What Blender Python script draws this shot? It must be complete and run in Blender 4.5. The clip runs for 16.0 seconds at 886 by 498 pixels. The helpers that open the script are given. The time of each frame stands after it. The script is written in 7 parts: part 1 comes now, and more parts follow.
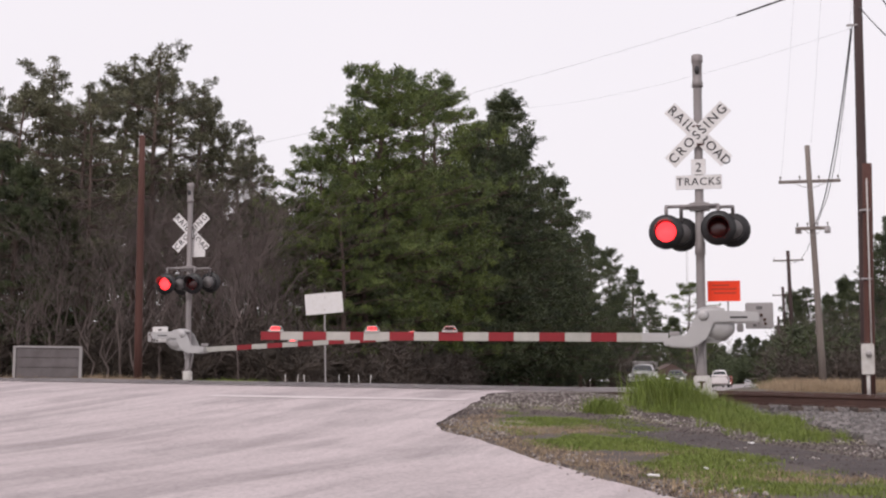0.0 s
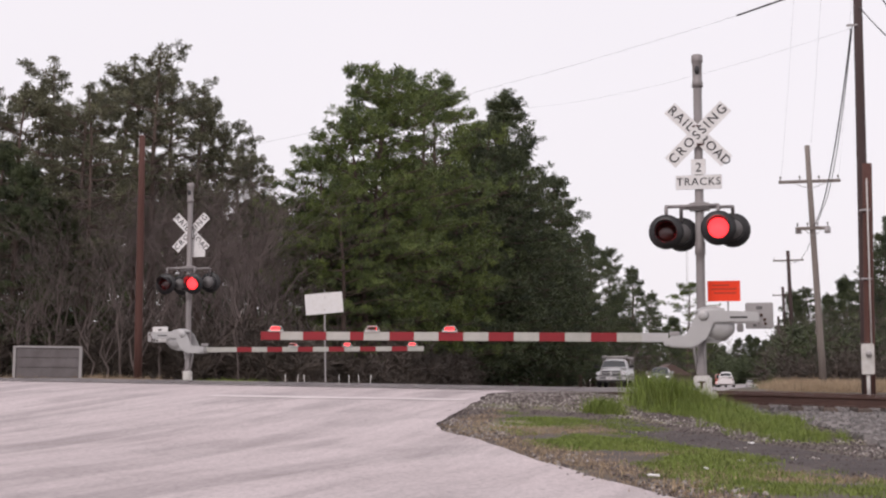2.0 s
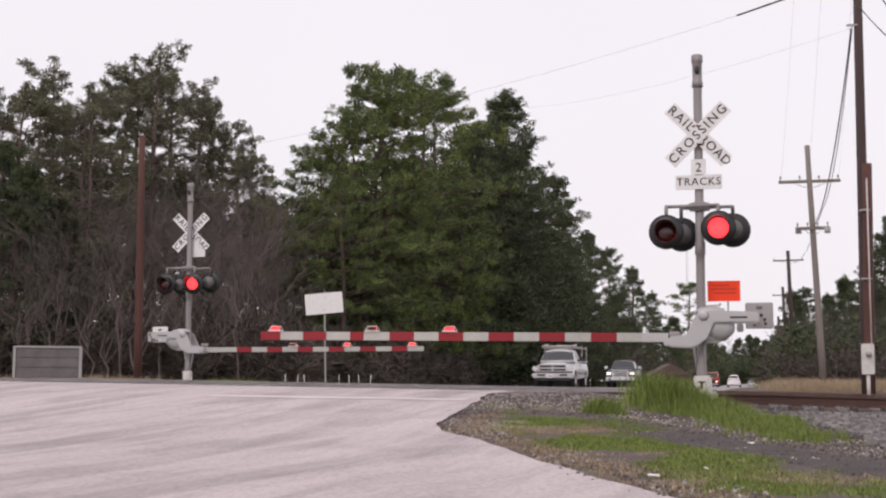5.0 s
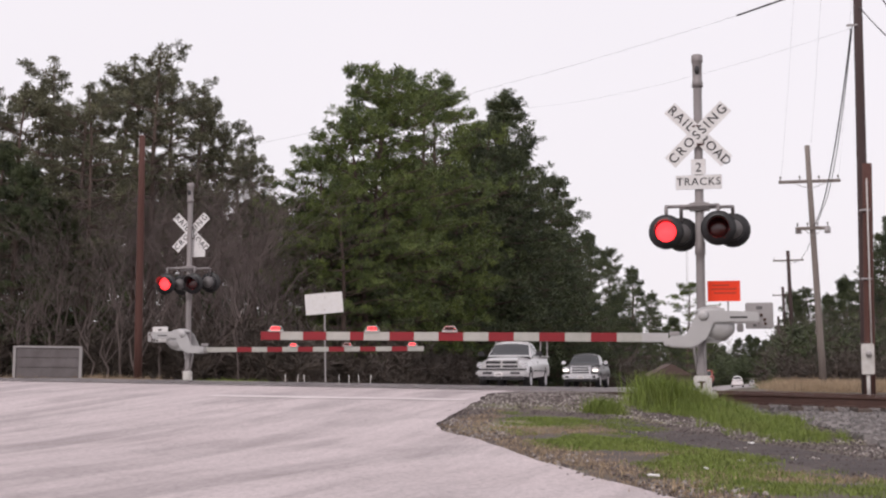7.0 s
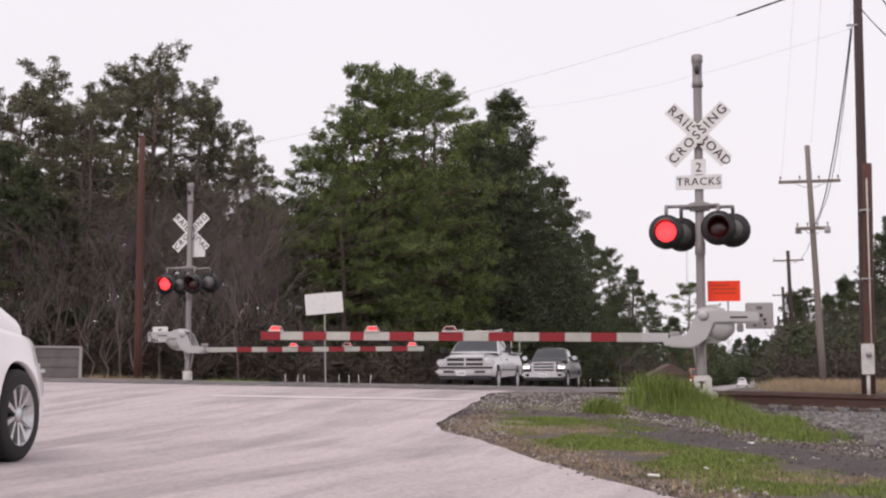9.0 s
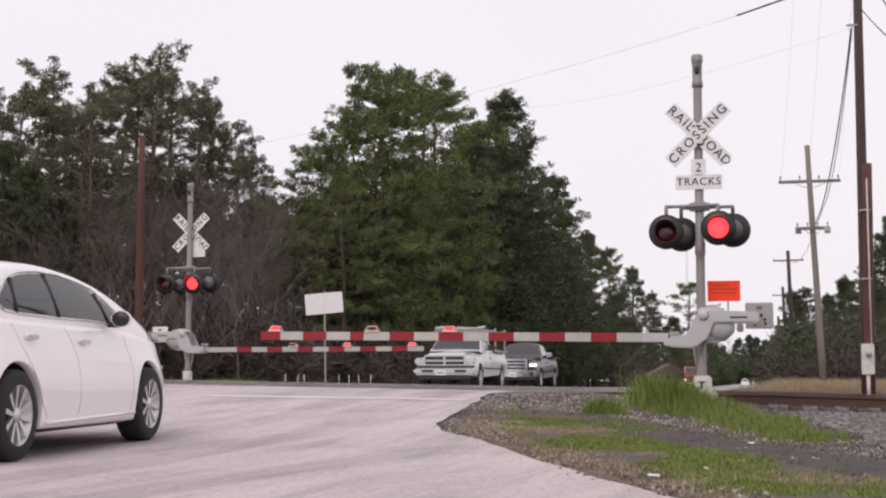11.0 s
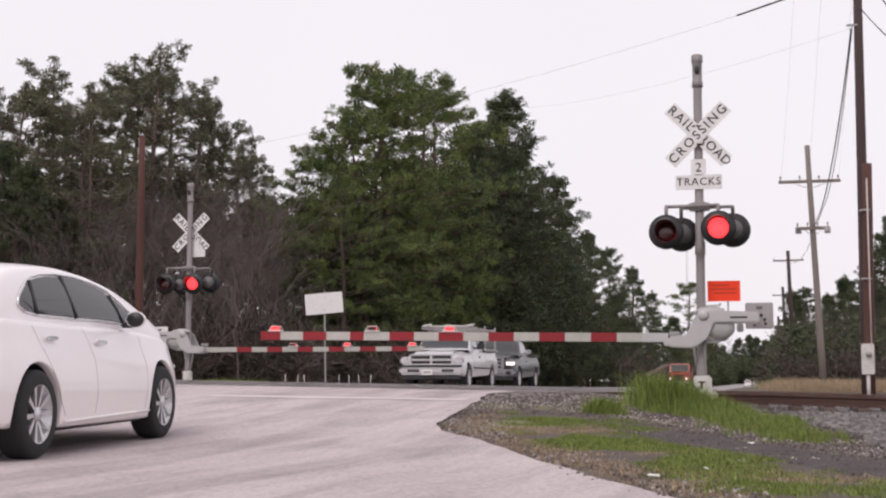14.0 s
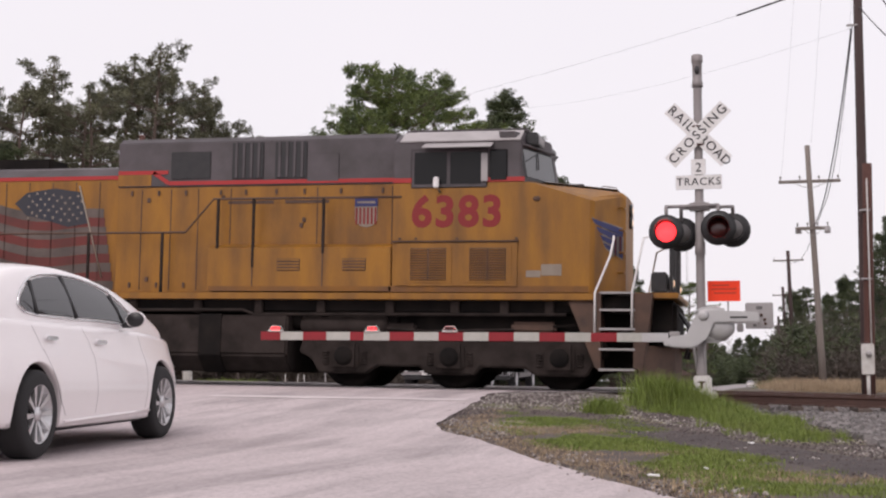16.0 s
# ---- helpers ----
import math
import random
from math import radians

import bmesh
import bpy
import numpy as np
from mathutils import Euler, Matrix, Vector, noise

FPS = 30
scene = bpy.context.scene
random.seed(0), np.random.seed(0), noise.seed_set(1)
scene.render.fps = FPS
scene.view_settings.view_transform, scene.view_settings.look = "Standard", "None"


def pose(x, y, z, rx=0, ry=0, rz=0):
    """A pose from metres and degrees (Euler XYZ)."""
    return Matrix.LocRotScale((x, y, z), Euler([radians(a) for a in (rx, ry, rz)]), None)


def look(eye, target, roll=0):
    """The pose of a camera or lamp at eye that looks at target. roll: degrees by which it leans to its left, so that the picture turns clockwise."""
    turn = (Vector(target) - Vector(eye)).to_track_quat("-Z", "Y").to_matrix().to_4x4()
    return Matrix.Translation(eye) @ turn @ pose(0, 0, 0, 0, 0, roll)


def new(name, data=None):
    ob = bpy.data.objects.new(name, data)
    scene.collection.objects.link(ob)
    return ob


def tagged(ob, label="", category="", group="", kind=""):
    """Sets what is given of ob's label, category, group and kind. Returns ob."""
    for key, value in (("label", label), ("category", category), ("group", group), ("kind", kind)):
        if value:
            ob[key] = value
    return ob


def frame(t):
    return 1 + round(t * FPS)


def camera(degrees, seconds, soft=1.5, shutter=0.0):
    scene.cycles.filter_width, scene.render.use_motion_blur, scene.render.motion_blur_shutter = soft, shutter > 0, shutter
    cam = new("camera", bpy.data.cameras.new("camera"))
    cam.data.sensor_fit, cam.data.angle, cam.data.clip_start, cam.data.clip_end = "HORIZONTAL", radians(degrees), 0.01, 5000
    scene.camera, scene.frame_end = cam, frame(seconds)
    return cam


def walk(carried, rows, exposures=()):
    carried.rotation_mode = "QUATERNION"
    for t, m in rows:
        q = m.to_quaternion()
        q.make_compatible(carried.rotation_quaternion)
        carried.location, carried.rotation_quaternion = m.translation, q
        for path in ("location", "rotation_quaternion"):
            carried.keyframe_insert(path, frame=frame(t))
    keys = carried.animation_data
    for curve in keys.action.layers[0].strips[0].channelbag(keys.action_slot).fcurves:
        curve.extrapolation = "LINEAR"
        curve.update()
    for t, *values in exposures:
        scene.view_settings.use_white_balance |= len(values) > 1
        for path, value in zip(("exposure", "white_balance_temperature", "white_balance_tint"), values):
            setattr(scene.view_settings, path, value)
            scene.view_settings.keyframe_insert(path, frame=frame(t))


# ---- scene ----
TURN = 13.0
CT, ST = math.cos(radians(TURN)), math.sin(radians(TURN))

# the camera stands still on a low tripod beside the road; the road runs along +Y, the tracks along X
cam = camera(35.0, 16.0, soft=2.2)
EYE = pose(0.0, 0.0, 0.6, 90 + 5.31, 0.0, TURN)
walk(cam, [(0.0, EYE), (16.0, EYE)], exposures=[(0.0, 0.0, 6550, 15.0), (16.0, 0.0, 6550, 15.0)])


def place(xc, d):
    """World X, Y of a spot xc to the right of and d before the camera."""
    return CT * xc - ST * d, ST * xc + CT * d


# ---- world and sun: a bright overcast sky ----
world = bpy.data.worlds.new("overcast")
scene.world = world
world.use_nodes = True
wn, wl = world.node_tree.nodes, world.node_tree.links
bg = wn["Background"]
sky = wn.new("ShaderNodeTexSky")
sky.sky_type, sky.sun_disc = "NISHITA", False
sky.sun_elevation, sky.sun_rotation = radians(48), radians(200)
sky.air_density, sky.dust_density, sky.ozone_density = 1.0, 6.0, 1.0
scale = wn.new("ShaderNodeVectorMath")
scale.operation = "SCALE"
scale.inputs["Scale"].default_value = 0.10
cloud = wn.new("ShaderNodeTexNoise")
cloud.inputs["Scale"].default_value = 1.6
cloud.inputs["Detail"].default_value = 3.0
ramp = wn.new("ShaderNodeValToRGB")
ramp.color_ramp.elements[0].color = (0.93, 0.915, 0.945, 1)
ramp.color_ramp.elements[1].color = (1.06, 1.03, 1.06, 1)
mix = wn.new("ShaderNodeMix")
mix.data_type = "RGBA"
mix.inputs["Factor"].default_value = 0.88
wl.new(sky.outputs["Color"], scale.inputs[0])
wl.new(cloud.outputs["Fac"], ramp.inputs["Fac"])
wl.new(scale.outputs["Vector"], mix.inputs["A"])
wl.new(ramp.outputs["Color"], mix.inputs["B"])
wl.new(mix.outputs["Result"], bg.inputs["Color"])
bg.inputs["Strength"].default_value = 1.0
sun_data = bpy.data.lights.new("sun", "SUN")
sun_data.energy, sun_data.angle, sun_data.color = 0.9, radians(25), (1.0, 0.96, 0.92)
sun = new("sun", sun_data)
sun.matrix_world = look((-10, -30, 40), (0, 10, 0))


# ---- materials ----
def material(name, color, rough=0.6, metal=0.0, second=None, scale=8.0, grain=60.0, bump=0.15, stain=0.35, emit=None,
             coat=0.0, spread=0.0, island=False, stretch=(1, 1, 1), bump_dist=0.01):
    """A procedural surface: a base colour with broad stains of a second colour, fine grain and relief."""
    m = bpy.data.materials.new(name)
    m.use_nodes = True
    n, l = m.node_tree.nodes, m.node_tree.links
    b = n["Principled BSDF"]
    b.inputs["Roughness"].default_value, b.inputs["Metallic"].default_value = rough, metal
    b.inputs["Coat Weight"].default_value = coat
    b.inputs["Coat Roughness"].default_value = 0.05
    co = n.new("ShaderNodeTexCoord")
    mp = n.new("ShaderNodeMapping")
    mp.inputs["Scale"].default_value = stretch
    l.new(co.outputs["Object"], mp.inputs["Vector"])
    big, fine = n.new("ShaderNodeTexNoise"), n.new("ShaderNodeTexNoise")
    big.inputs["Scale"].default_value, big.inputs["Detail"].default_value = scale, 5.0
    fine.inputs["Scale"].default_value, fine.inputs["Detail"].default_value = grain, 3.0
    for t in (big, fine):
        l.new(mp.outputs["Vector"], t.inputs["Vector"])
    second = second or tuple(c * 0.7 for c in color)
    r = n.new("ShaderNodeValToRGB")
    r.color_ramp.elements[0].position, r.color_ramp.elements[1].position = 0.35, 0.72
    r.color_ramp.elements[0].color, r.color_ramp.elements[1].color = (0, 0, 0, 1), (1, 1, 1, 1)
    l.new(big.outputs["Fac"], r.inputs["Fac"])
    f = n.new("ShaderNodeMath")
    f.operation = "MULTIPLY"
    f.inputs[1].default_value = stain
    l.new(r.outputs["Color"], f.inputs[0])
    mx = n.new("ShaderNodeMix")
    mx.data_type = "RGBA"
    mx.inputs["A"].default_value, mx.inputs["B"].default_value = (*color, 1), (*second, 1)
    l.new(f.outputs[0], mx.inputs["Factor"])
    out = mx.outputs["Result"]
    hsv = n.new("ShaderNodeHueSaturation")
    l.new(out, hsv.inputs["Color"])
    v = n.new("ShaderNodeMapRange")
    v.inputs["To Min"].default_value, v.inputs["To Max"].default_value = 0.86, 1.14
    l.new(fine.outputs["Fac"], v.inputs["Value"])
    val = v.outputs["Result"]
    if spread:
        src = n.new("ShaderNodeNewGeometry").outputs["Random Per Island"] if island else n.new("ShaderNodeObjectInfo").outputs["Random"]
        s = n.new("ShaderNodeMapRange")
        s.inputs["To Min"].default_value, s.inputs["To Max"].default_value = 1 - spread, 1 + spread
        l.new(src, s.inputs["Value"])
        k = n.new("ShaderNodeMath")
        k.operation = "MULTIPLY"
        l.new(val, k.inputs[0])
        l.new(s.outputs["Result"], k.inputs[1])
        val = k.outputs[0]
    l.new(val, hsv.inputs["Value"])
    l.new(hsv.outputs["Color"], b.inputs["Base Color"])
    if bump:
        bp = n.new("ShaderNodeBump")
        bp.inputs["Strength"].default_value, bp.inputs["Distance"].default_value = bump, bump_dist
        l.new(fine.outputs["Fac"], bp.inputs["Height"])
        l.new(bp.outputs["Normal"], b.inputs["Normal"])
    if emit:
        b.inputs["Emission Color"].default_value = (*emit[0], 1)
        b.inputs["Emission Strength"].default_value = emit[1]
    return m


def glass(name, color=(0.02, 0.022, 0.025), rough=0.03):
    m = bpy.data.materials.new(name)
    m.use_nodes = True
    b = m.node_tree.nodes["Principled BSDF"]
    b.inputs["Base Color"].default_value = (*color, 1)
    b.inputs["Roughness"].default_value = rough
    b.inputs["IOR"].default_value = 1.5
    b.inputs["Coat Weight"].default_value = 0.6
    b.inputs["Coat Roughness"].default_value = 0.02
    return m


def paving():
    """Pale paving with broad stains, long tyre-worn streaks that bend towards the crossing, and fine grit."""
    m = material("worn_concrete_paving", (0.61, 0.525, 0.53), 0.9, second=(0.51, 0.43, 0.435), scale=0.3, grain=38, bump=0.5, stain=0.8)
    n, l = m.node_tree.nodes, m.node_tree.links
    b = n["Principled BSDF"]
    old = b.inputs["Base Color"].links[0].from_socket
    co = n.new("ShaderNodeTexCoord")
    for turn, size, lo, hi, dark in ((-14, 1.0, 0.52, 0.66, 0.82), (10, 1.5, 0.55, 0.68, 0.86), (-27, 1.7, 0.50, 0.64, 0.82), (-36, 4.0, 0.52, 0.66, 0.88), (-4, 4.5, 0.5, 0.72, 0.90), (6, 14.0, 0.50, 0.75, 0.84), (0, 1.1, 0.50, 0.62, 0.88), (40, 30.0, 0.45, 0.75, 0.74), (15, 55.0, 0.45, 0.75, 0.80)):
        mp = n.new("ShaderNodeMapping")
        mp.inputs["Rotation"].default_value = (0, 0, radians(turn))
        mp.inputs["Scale"].default_value = (size, size * (0.5 if size > 10 or turn == 0 else 0.09), 1)
        t = n.new("ShaderNodeTexNoise")
        t.inputs["Scale"].default_value, t.inputs["Detail"].default_value = 1.0, 6.0
        t.inputs["Distortion"].default_value = 0.6
        r = n.new("ShaderNodeMapRange")
        r.inputs["From Min"].default_value, r.inputs["From Max"].default_value = lo, hi
        r.inputs["To Min"].default_value, r.inputs["To Max"].default_value = 1.0, dark
        mx = n.new("ShaderNodeMix")
        mx.data_type, mx.blend_type = "RGBA", "MULTIPLY"
        mx.inputs["Factor"].default_value = 1.0
        l.new(co.outputs["Object"], mp.inputs["Vector"])
        l.new(mp.outputs["Vector"], t.inputs["Vector"])
        l.new(t.outputs["Fac"], r.inputs["Value"])
        l.new(old, mx.inputs["A"])
        l.new(r.outputs["Result"], mx.inputs["B"])
        old = mx.outputs["Result"]
    l.new(old, b.inputs["Base Color"])
    return m


M_PAVE = paving()
M_ASPH = material("grey_asphalt", (0.37, 0.335, 0.335), 0.9, second=(0.28, 0.255, 0.255), scale=0.5, grain=60, bump=0.4)
M_GALV = material("grey_painted_steel", (0.40, 0.375, 0.375), 0.55, 0.2, scale=5, grain=120, bump=0.08)
M_SILVER = material("silver_painted_metal", (0.52, 0.505, 0.505), 0.42, 0.3, scale=4, grain=90, bump=0.06, stain=0.3)
M_WHITE = material("white_sign_face", (0.80, 0.78, 0.78), 0.5, second=(0.62, 0.57, 0.53), scale=7, grain=50, bump=0.02, stain=0.3)
M_DIRTY = material("weathered_white_paint", (0.66, 0.64, 0.62), 0.6, second=(0.42, 0.37, 0.33), scale=6, grain=60, bump=0.1, stain=0.5)
M_BLACK = material("black_paint", (0.016, 0.015, 0.017), 0.4, second=(0.04, 0.035, 0.035), scale=9, grain=80, bump=0.05)
M_INK = material("black_lettering", (0.025, 0.023, 0.025), 0.6, bump=0)
M_RED = material("red_reflective_sheet", (0.27, 0.008, 0.016), 0.55, second=(0.18, 0.01, 0.014), scale=7, grain=70, bump=0.03)
M_GWHITE = material("white_reflective_sheet", (0.47, 0.455, 0.42), 0.45, second=(0.30, 0.29, 0.25), scale=7, grain=70, bump=0.03)
M_LIT = material("lit_red_lens", (0.7, 0.02, 0.02), 0.3, bump=0, emit=((1.0, 0.035, 0.04), 3.0))
M_DARKLENS = material("unlit_red_lens", (0.07, 0.008, 0.008), 0.18, bump=0, coat=0.5)
M_ORANGE = material("orange_notice", (1.0, 0.06, 0.012), 0.7, second=(0.95, 0.05, 0.012), scale=6, bump=0.02)
M_RUST = material("rusty_rail_steel", (0.095, 0.05, 0.04), 0.75, 0.2, second=(0.05, 0.03, 0.027), scale=6, grain=70, bump=0.3)
M_RAILTOP = material("polished_rail_head", (0.42, 0.38, 0.37), 0.35, 0.8, second=(0.24, 0.18, 0.15), scale=2, grain=30, bump=0.05, stretch=(0.3, 4, 4))
M_TIE = material("weathered_wooden_tie", (0.13, 0.10, 0.085), 0.9, second=(0.07, 0.055, 0.05), scale=5, grain=35, bump=0.5, spread=0.25, stretch=(6, 1, 6))
M_STONE = material("grey_ballast_stone", (0.19, 0.172, 0.168), 0.9, second=(0.09, 0.08, 0.078), scale=5, grain=60, bump=0.3, spread=0.4, island=True)
M_PALE = material("pale_gravel_stone", (0.34, 0.305, 0.285), 0.9, second=(0.22, 0.19, 0.175), scale=5, grain=60, bump=0.3, spread=0.4, island=True)
M_DARKSTONE = material("dark_brown_gravel_stone", (0.13, 0.105, 0.10), 0.9, second=(0.075, 0.06, 0.058), scale=5, grain=60, bump=0.3, spread=0.4, island=True)
M_GRASS = material("fresh_grass", (0.14, 0.195, 0.030), 0.7, second=(0.25, 0.25, 0.08), scale=2, grain=10, bump=0, spread=0.45, island=True)
M_DRY = material("dry_grass", (0.37, 0.275, 0.18), 0.8, second=(0.24, 0.175, 0.12), scale=2, grain=10, bump=0, spread=0.4, island=True)
M_BARK = material("pine_bark", (0.12, 0.085, 0.07), 0.95, second=(0.07, 0.05, 0.045), scale=3, grain=14, bump=0.6, stretch=(3, 3, 0.6), bump_dist=0.03)
M_BARE = material("grey_bare_wood", (0.165, 0.13, 0.122), 0.9, second=(0.085, 0.066, 0.062), scale=2, grain=12, bump=0.3)
M_POLE = material("creosoted_pole_wood", (0.075, 0.05, 0.048), 0.9, second=(0.045, 0.03, 0.03), scale=2.5, grain=25, bump=0.4, stretch=(6, 6, 0.5))
M_REDPOLE = material("red_brown_pole_wood", (0.105, 0.045, 0.036), 0.9, second=(0.055, 0.03, 0.027), scale=2.5, grain=25, bump=0.4, stretch=(6, 6, 0.5))
M_GREYPOLE = material("bleached_pole_wood", (0.24, 0.205, 0.185), 0.9, second=(0.15, 0.12, 0.11), scale=2.5, grain=25, bump=0.4, stretch=(6, 6, 0.5))
M_WIRE = material("dark_cable", (0.05, 0.045, 0.05), 0.6, bump=0)
M_GLASS = glass("tinted_car_glass")
M_TINT = glass("dark_tinted_privacy_glass", (0.012, 0.012, 0.014))
M_TINT.node_tree.nodes["Principled BSDF"].inputs["Coat Weight"].default_value = 0.0
M_RUBBER = material("tyre_rubber", (0.022, 0.021, 0.022), 0.85, scale=8, grain=60, bump=0.2)
M_ALLOY = material("silver_alloy", (0.66, 0.65, 0.66), 0.3, 0.75, scale=6, grain=60, bump=0.02, stain=0.2)
M_CHROME = material("chrome_trim", (0.75, 0.75, 0.76), 0.14, 1.0, bump=0, stain=0.1)
M_PLASTIC = material("black_plastic_trim", (0.025, 0.024, 0.026), 0.55, scale=6, grain=80, bump=0.08)
M_LAMP = material("lit_headlamp", (0.9, 0.88, 0.84), 0.2, bump=0, emit=((1.0, 0.93, 0.85), 1.6))


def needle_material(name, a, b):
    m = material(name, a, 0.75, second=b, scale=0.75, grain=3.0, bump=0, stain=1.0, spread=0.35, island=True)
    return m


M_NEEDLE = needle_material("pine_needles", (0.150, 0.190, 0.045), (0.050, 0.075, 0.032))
M_NEEDLE_D = needle_material("dark_pine_needles", (0.155, 0.150, 0.085), (0.065, 0.068, 0.045))
M_SCRUB = needle_material("brown_undergrowth", (0.10, 0.076, 0.064), (0.06, 0.05, 0.04))
# darker copy of the pine needles, the wood's inner shade put into the colour
M_NEEDLE_S = needle_material("shade_coloured_pine_needles", (0.085, 0.105, 0.042), (0.034, 0.046, 0.028))
M_COVER = material("dark_grey_lamp_cover", (0.15, 0.14, 0.14), 0.5, 0.2, scale=6, grain=80, bump=0.05)
M_CABGLASS = glass("dark_cab_glass", (0.012, 0.012, 0.013), 0.12)
M_CABGLASS.node_tree.nodes["Principled BSDF"].inputs["Coat Weight"].default_value = 0.0
M_CABGLASS.node_tree.nodes["Principled BSDF"].inputs["Specular IOR Level"].default_value = 0.25
M_MAST = material("weathered_grey_mast_paint", (0.29, 0.265, 0.265), 0.55, 0.2, second=(0.20, 0.17, 0.165), scale=3, grain=90, bump=0.08, stain=0.6, stretch=(2, 2, 0.5))


# ---- mesh helpers ----
def bm_new():
    return bmesh.new()


def box(bm, c, s, bevel=0.0, rot=None):
    """A box of size s round c, its edges bevelled."""
    t = bmesh.new()
    bmesh.ops.create_cube(t, size=1.0)
    bmesh.ops.scale(t, vec=s, verts=t.verts)
    if bevel:
        bmesh.ops.bevel(t, geom=t.edges[:], offset=bevel, segments=2, affect="EDGES", clamp_overlap=True)
    m = Matrix.Translation(c) @ (rot.to_4x4() if rot else Matrix())
    join(bm, t, m)
    return bm


def join(bm, t, m=Matrix()):
    vs = [bm.verts.new(m @ v.co) for v in t.verts]
    t.verts.index_update()
    for f in t.faces:
        nf = bm.faces.new([vs[v.index] for v in f.verts])
        nf.smooth, nf.material_index = f.smooth, f.material_index
    t.free()


def tube(bm, p, q, r0, r1=None, seg=12, caps=True, smooth=True):
    """A round bar from p to q."""
    p, q = Vector(p), Vector(q)
    r1 = r0 if r1 is None else r1
    z = (q - p).normalized()
    x = z.orthogonal().normalized()
    y = z.cross(x)
    rings = []
    for c, r in ((p, r0), (q, r1)):
        rings.append([bm.verts.new(c + r * (math.cos(2 * math.pi * i / seg) * x + math.sin(2 * math.pi * i / seg) * y)) for i in range(seg)])
    for i in range(seg):
        f = bm.faces.new((rings[0][i], rings[0][(i + 1) % seg], rings[1][(i + 1) % seg], rings[1][i]))
        f.smooth = smooth
    if caps:
        bm.faces.new(rings[0][::-1])
        bm.faces.new(rings[1])
    return bm


def pipe(bm, pts, r, seg=8, r1=None, caps=True):
    """One bent bar through all the points."""
    pts = [Vector(p) for p in pts]
    r1 = r if r1 is None else r1
    x, rings, k = None, [], len(pts)
    for i, p in enumerate(pts):
        z = (pts[min(i + 1, k - 1)] - pts[max(i - 1, 0)]).normalized()
        x = z.orthogonal().normalized() if x is None else (x - z * x.dot(z)).normalized()
        y, rr = z.cross(x), r + (r1 - r) * i / (k - 1)
        rings.append([bm.verts.new(p + rr * (math.cos(2 * math.pi * j / seg) * x + math.sin(2 * math.pi * j / seg) * y)) for j in range(seg)])
    for a, b in zip(rings, rings[1:]):
        for j in range(seg):
            f = bm.faces.new((a[j], a[(j + 1) % seg], b[(j + 1) % seg], b[j]))
            f.smooth = True
    if caps:
        bm.faces.new(rings[0][::-1])
        bm.faces.new(rings[-1])
    return bm


def lathe(bm, prof, seg=24, axis="z", m=Matrix(), caps=True):
    """Turns the profile of (radius, height) round an axis."""
    rings = []
    for r, h in prof:
        ring = []
        for i in range(seg):
            a = 2 * math.pi * i / seg
            u, v = r * math.cos(a), r * math.sin(a)
            co = {"z": (u, v, h), "y": (u, h, v), "x": (h, u, v)}[axis]
            ring.append(bm.verts.new(m @ Vector(co)))
        rings.append(ring)
    for a, b in zip(rings, rings[1:]):
        for i in range(seg):
            f = bm.faces.new((a[i], a[(i + 1) % seg], b[(i + 1) % seg], b[i]))
            f.smooth = True
    for ring in (rings[0], rings[-1]) if caps else ():
        try:
            bm.faces.new(ring)
        except ValueError:
            pass
    return bm


def prism(bm, pts, lo, hi, axis="y", bevel=0.0, m=Matrix()):
    """The polygon pts of (a, b) drawn out along an axis from lo to hi."""
    t = bmesh.new()
    def co(a, b, h):
        return {"y": (a, h, b), "x": (h, a, b), "z": (a, b, h)}[axis]
    v0 = [t.verts.new(co(a, b, lo)) for a, b in pts]
    v1 = [t.verts.new(co(a, b, hi)) for a, b in pts]
    t.faces.new(v0)
    t.faces.new(v1[::-1])
    k = len(pts)
    for i in range(k):
        t.faces.new((v0[i], v1[i], v1[(i + 1) % k], v0[(i + 1) % k]))
    bmesh.ops.recalc_face_normals(t, faces=t.faces)
    if bevel:
        bmesh.ops.bevel(t, geom=t.edges[:], offset=bevel, segments=2, affect="EDGES", clamp_overlap=True)
    join(bm, t, m)
    return bm


def mesh_of(name, bm, *mats, smooth_angle=None):
    me = bpy.data.meshes.new(name)
    bmesh.ops.recalc_face_normals(bm, faces=bm.faces)
    bm.to_mesh(me)
    bm.free()
    for m in mats:
        me.materials.append(m)
    return me


def part(name, bm, mat, parent, label="", at=None):
    """One mesh object under a thing or a part."""
    mats = mat if isinstance(mat, (list, tuple)) else [mat]
    ob = new(name, mesh_of(name, bm, *mats) if isinstance(bm, bmesh.types.BMesh) else bm)
    ob.parent = parent
    if at is not None:
        ob.matrix_basis = at
    if label:
        tagged(ob, label)
    return ob


def thing(name, m, label, category, group="", kind=""):
    e = new(name)
    e.empty_display_size = 0.2
    e.matrix_basis = m
    return tagged(e, label, category, group, kind)


def solid(name, bm, mat, label="", category="", group="", kind="", m=None):
    mats = mat if isinstance(mat, (list, tuple)) else [mat]
    ob = new(name, mesh_of(name, bm, *mats))
    if m is not None:
        ob.matrix_basis = m
    return tagged(ob, label, category, group, kind)


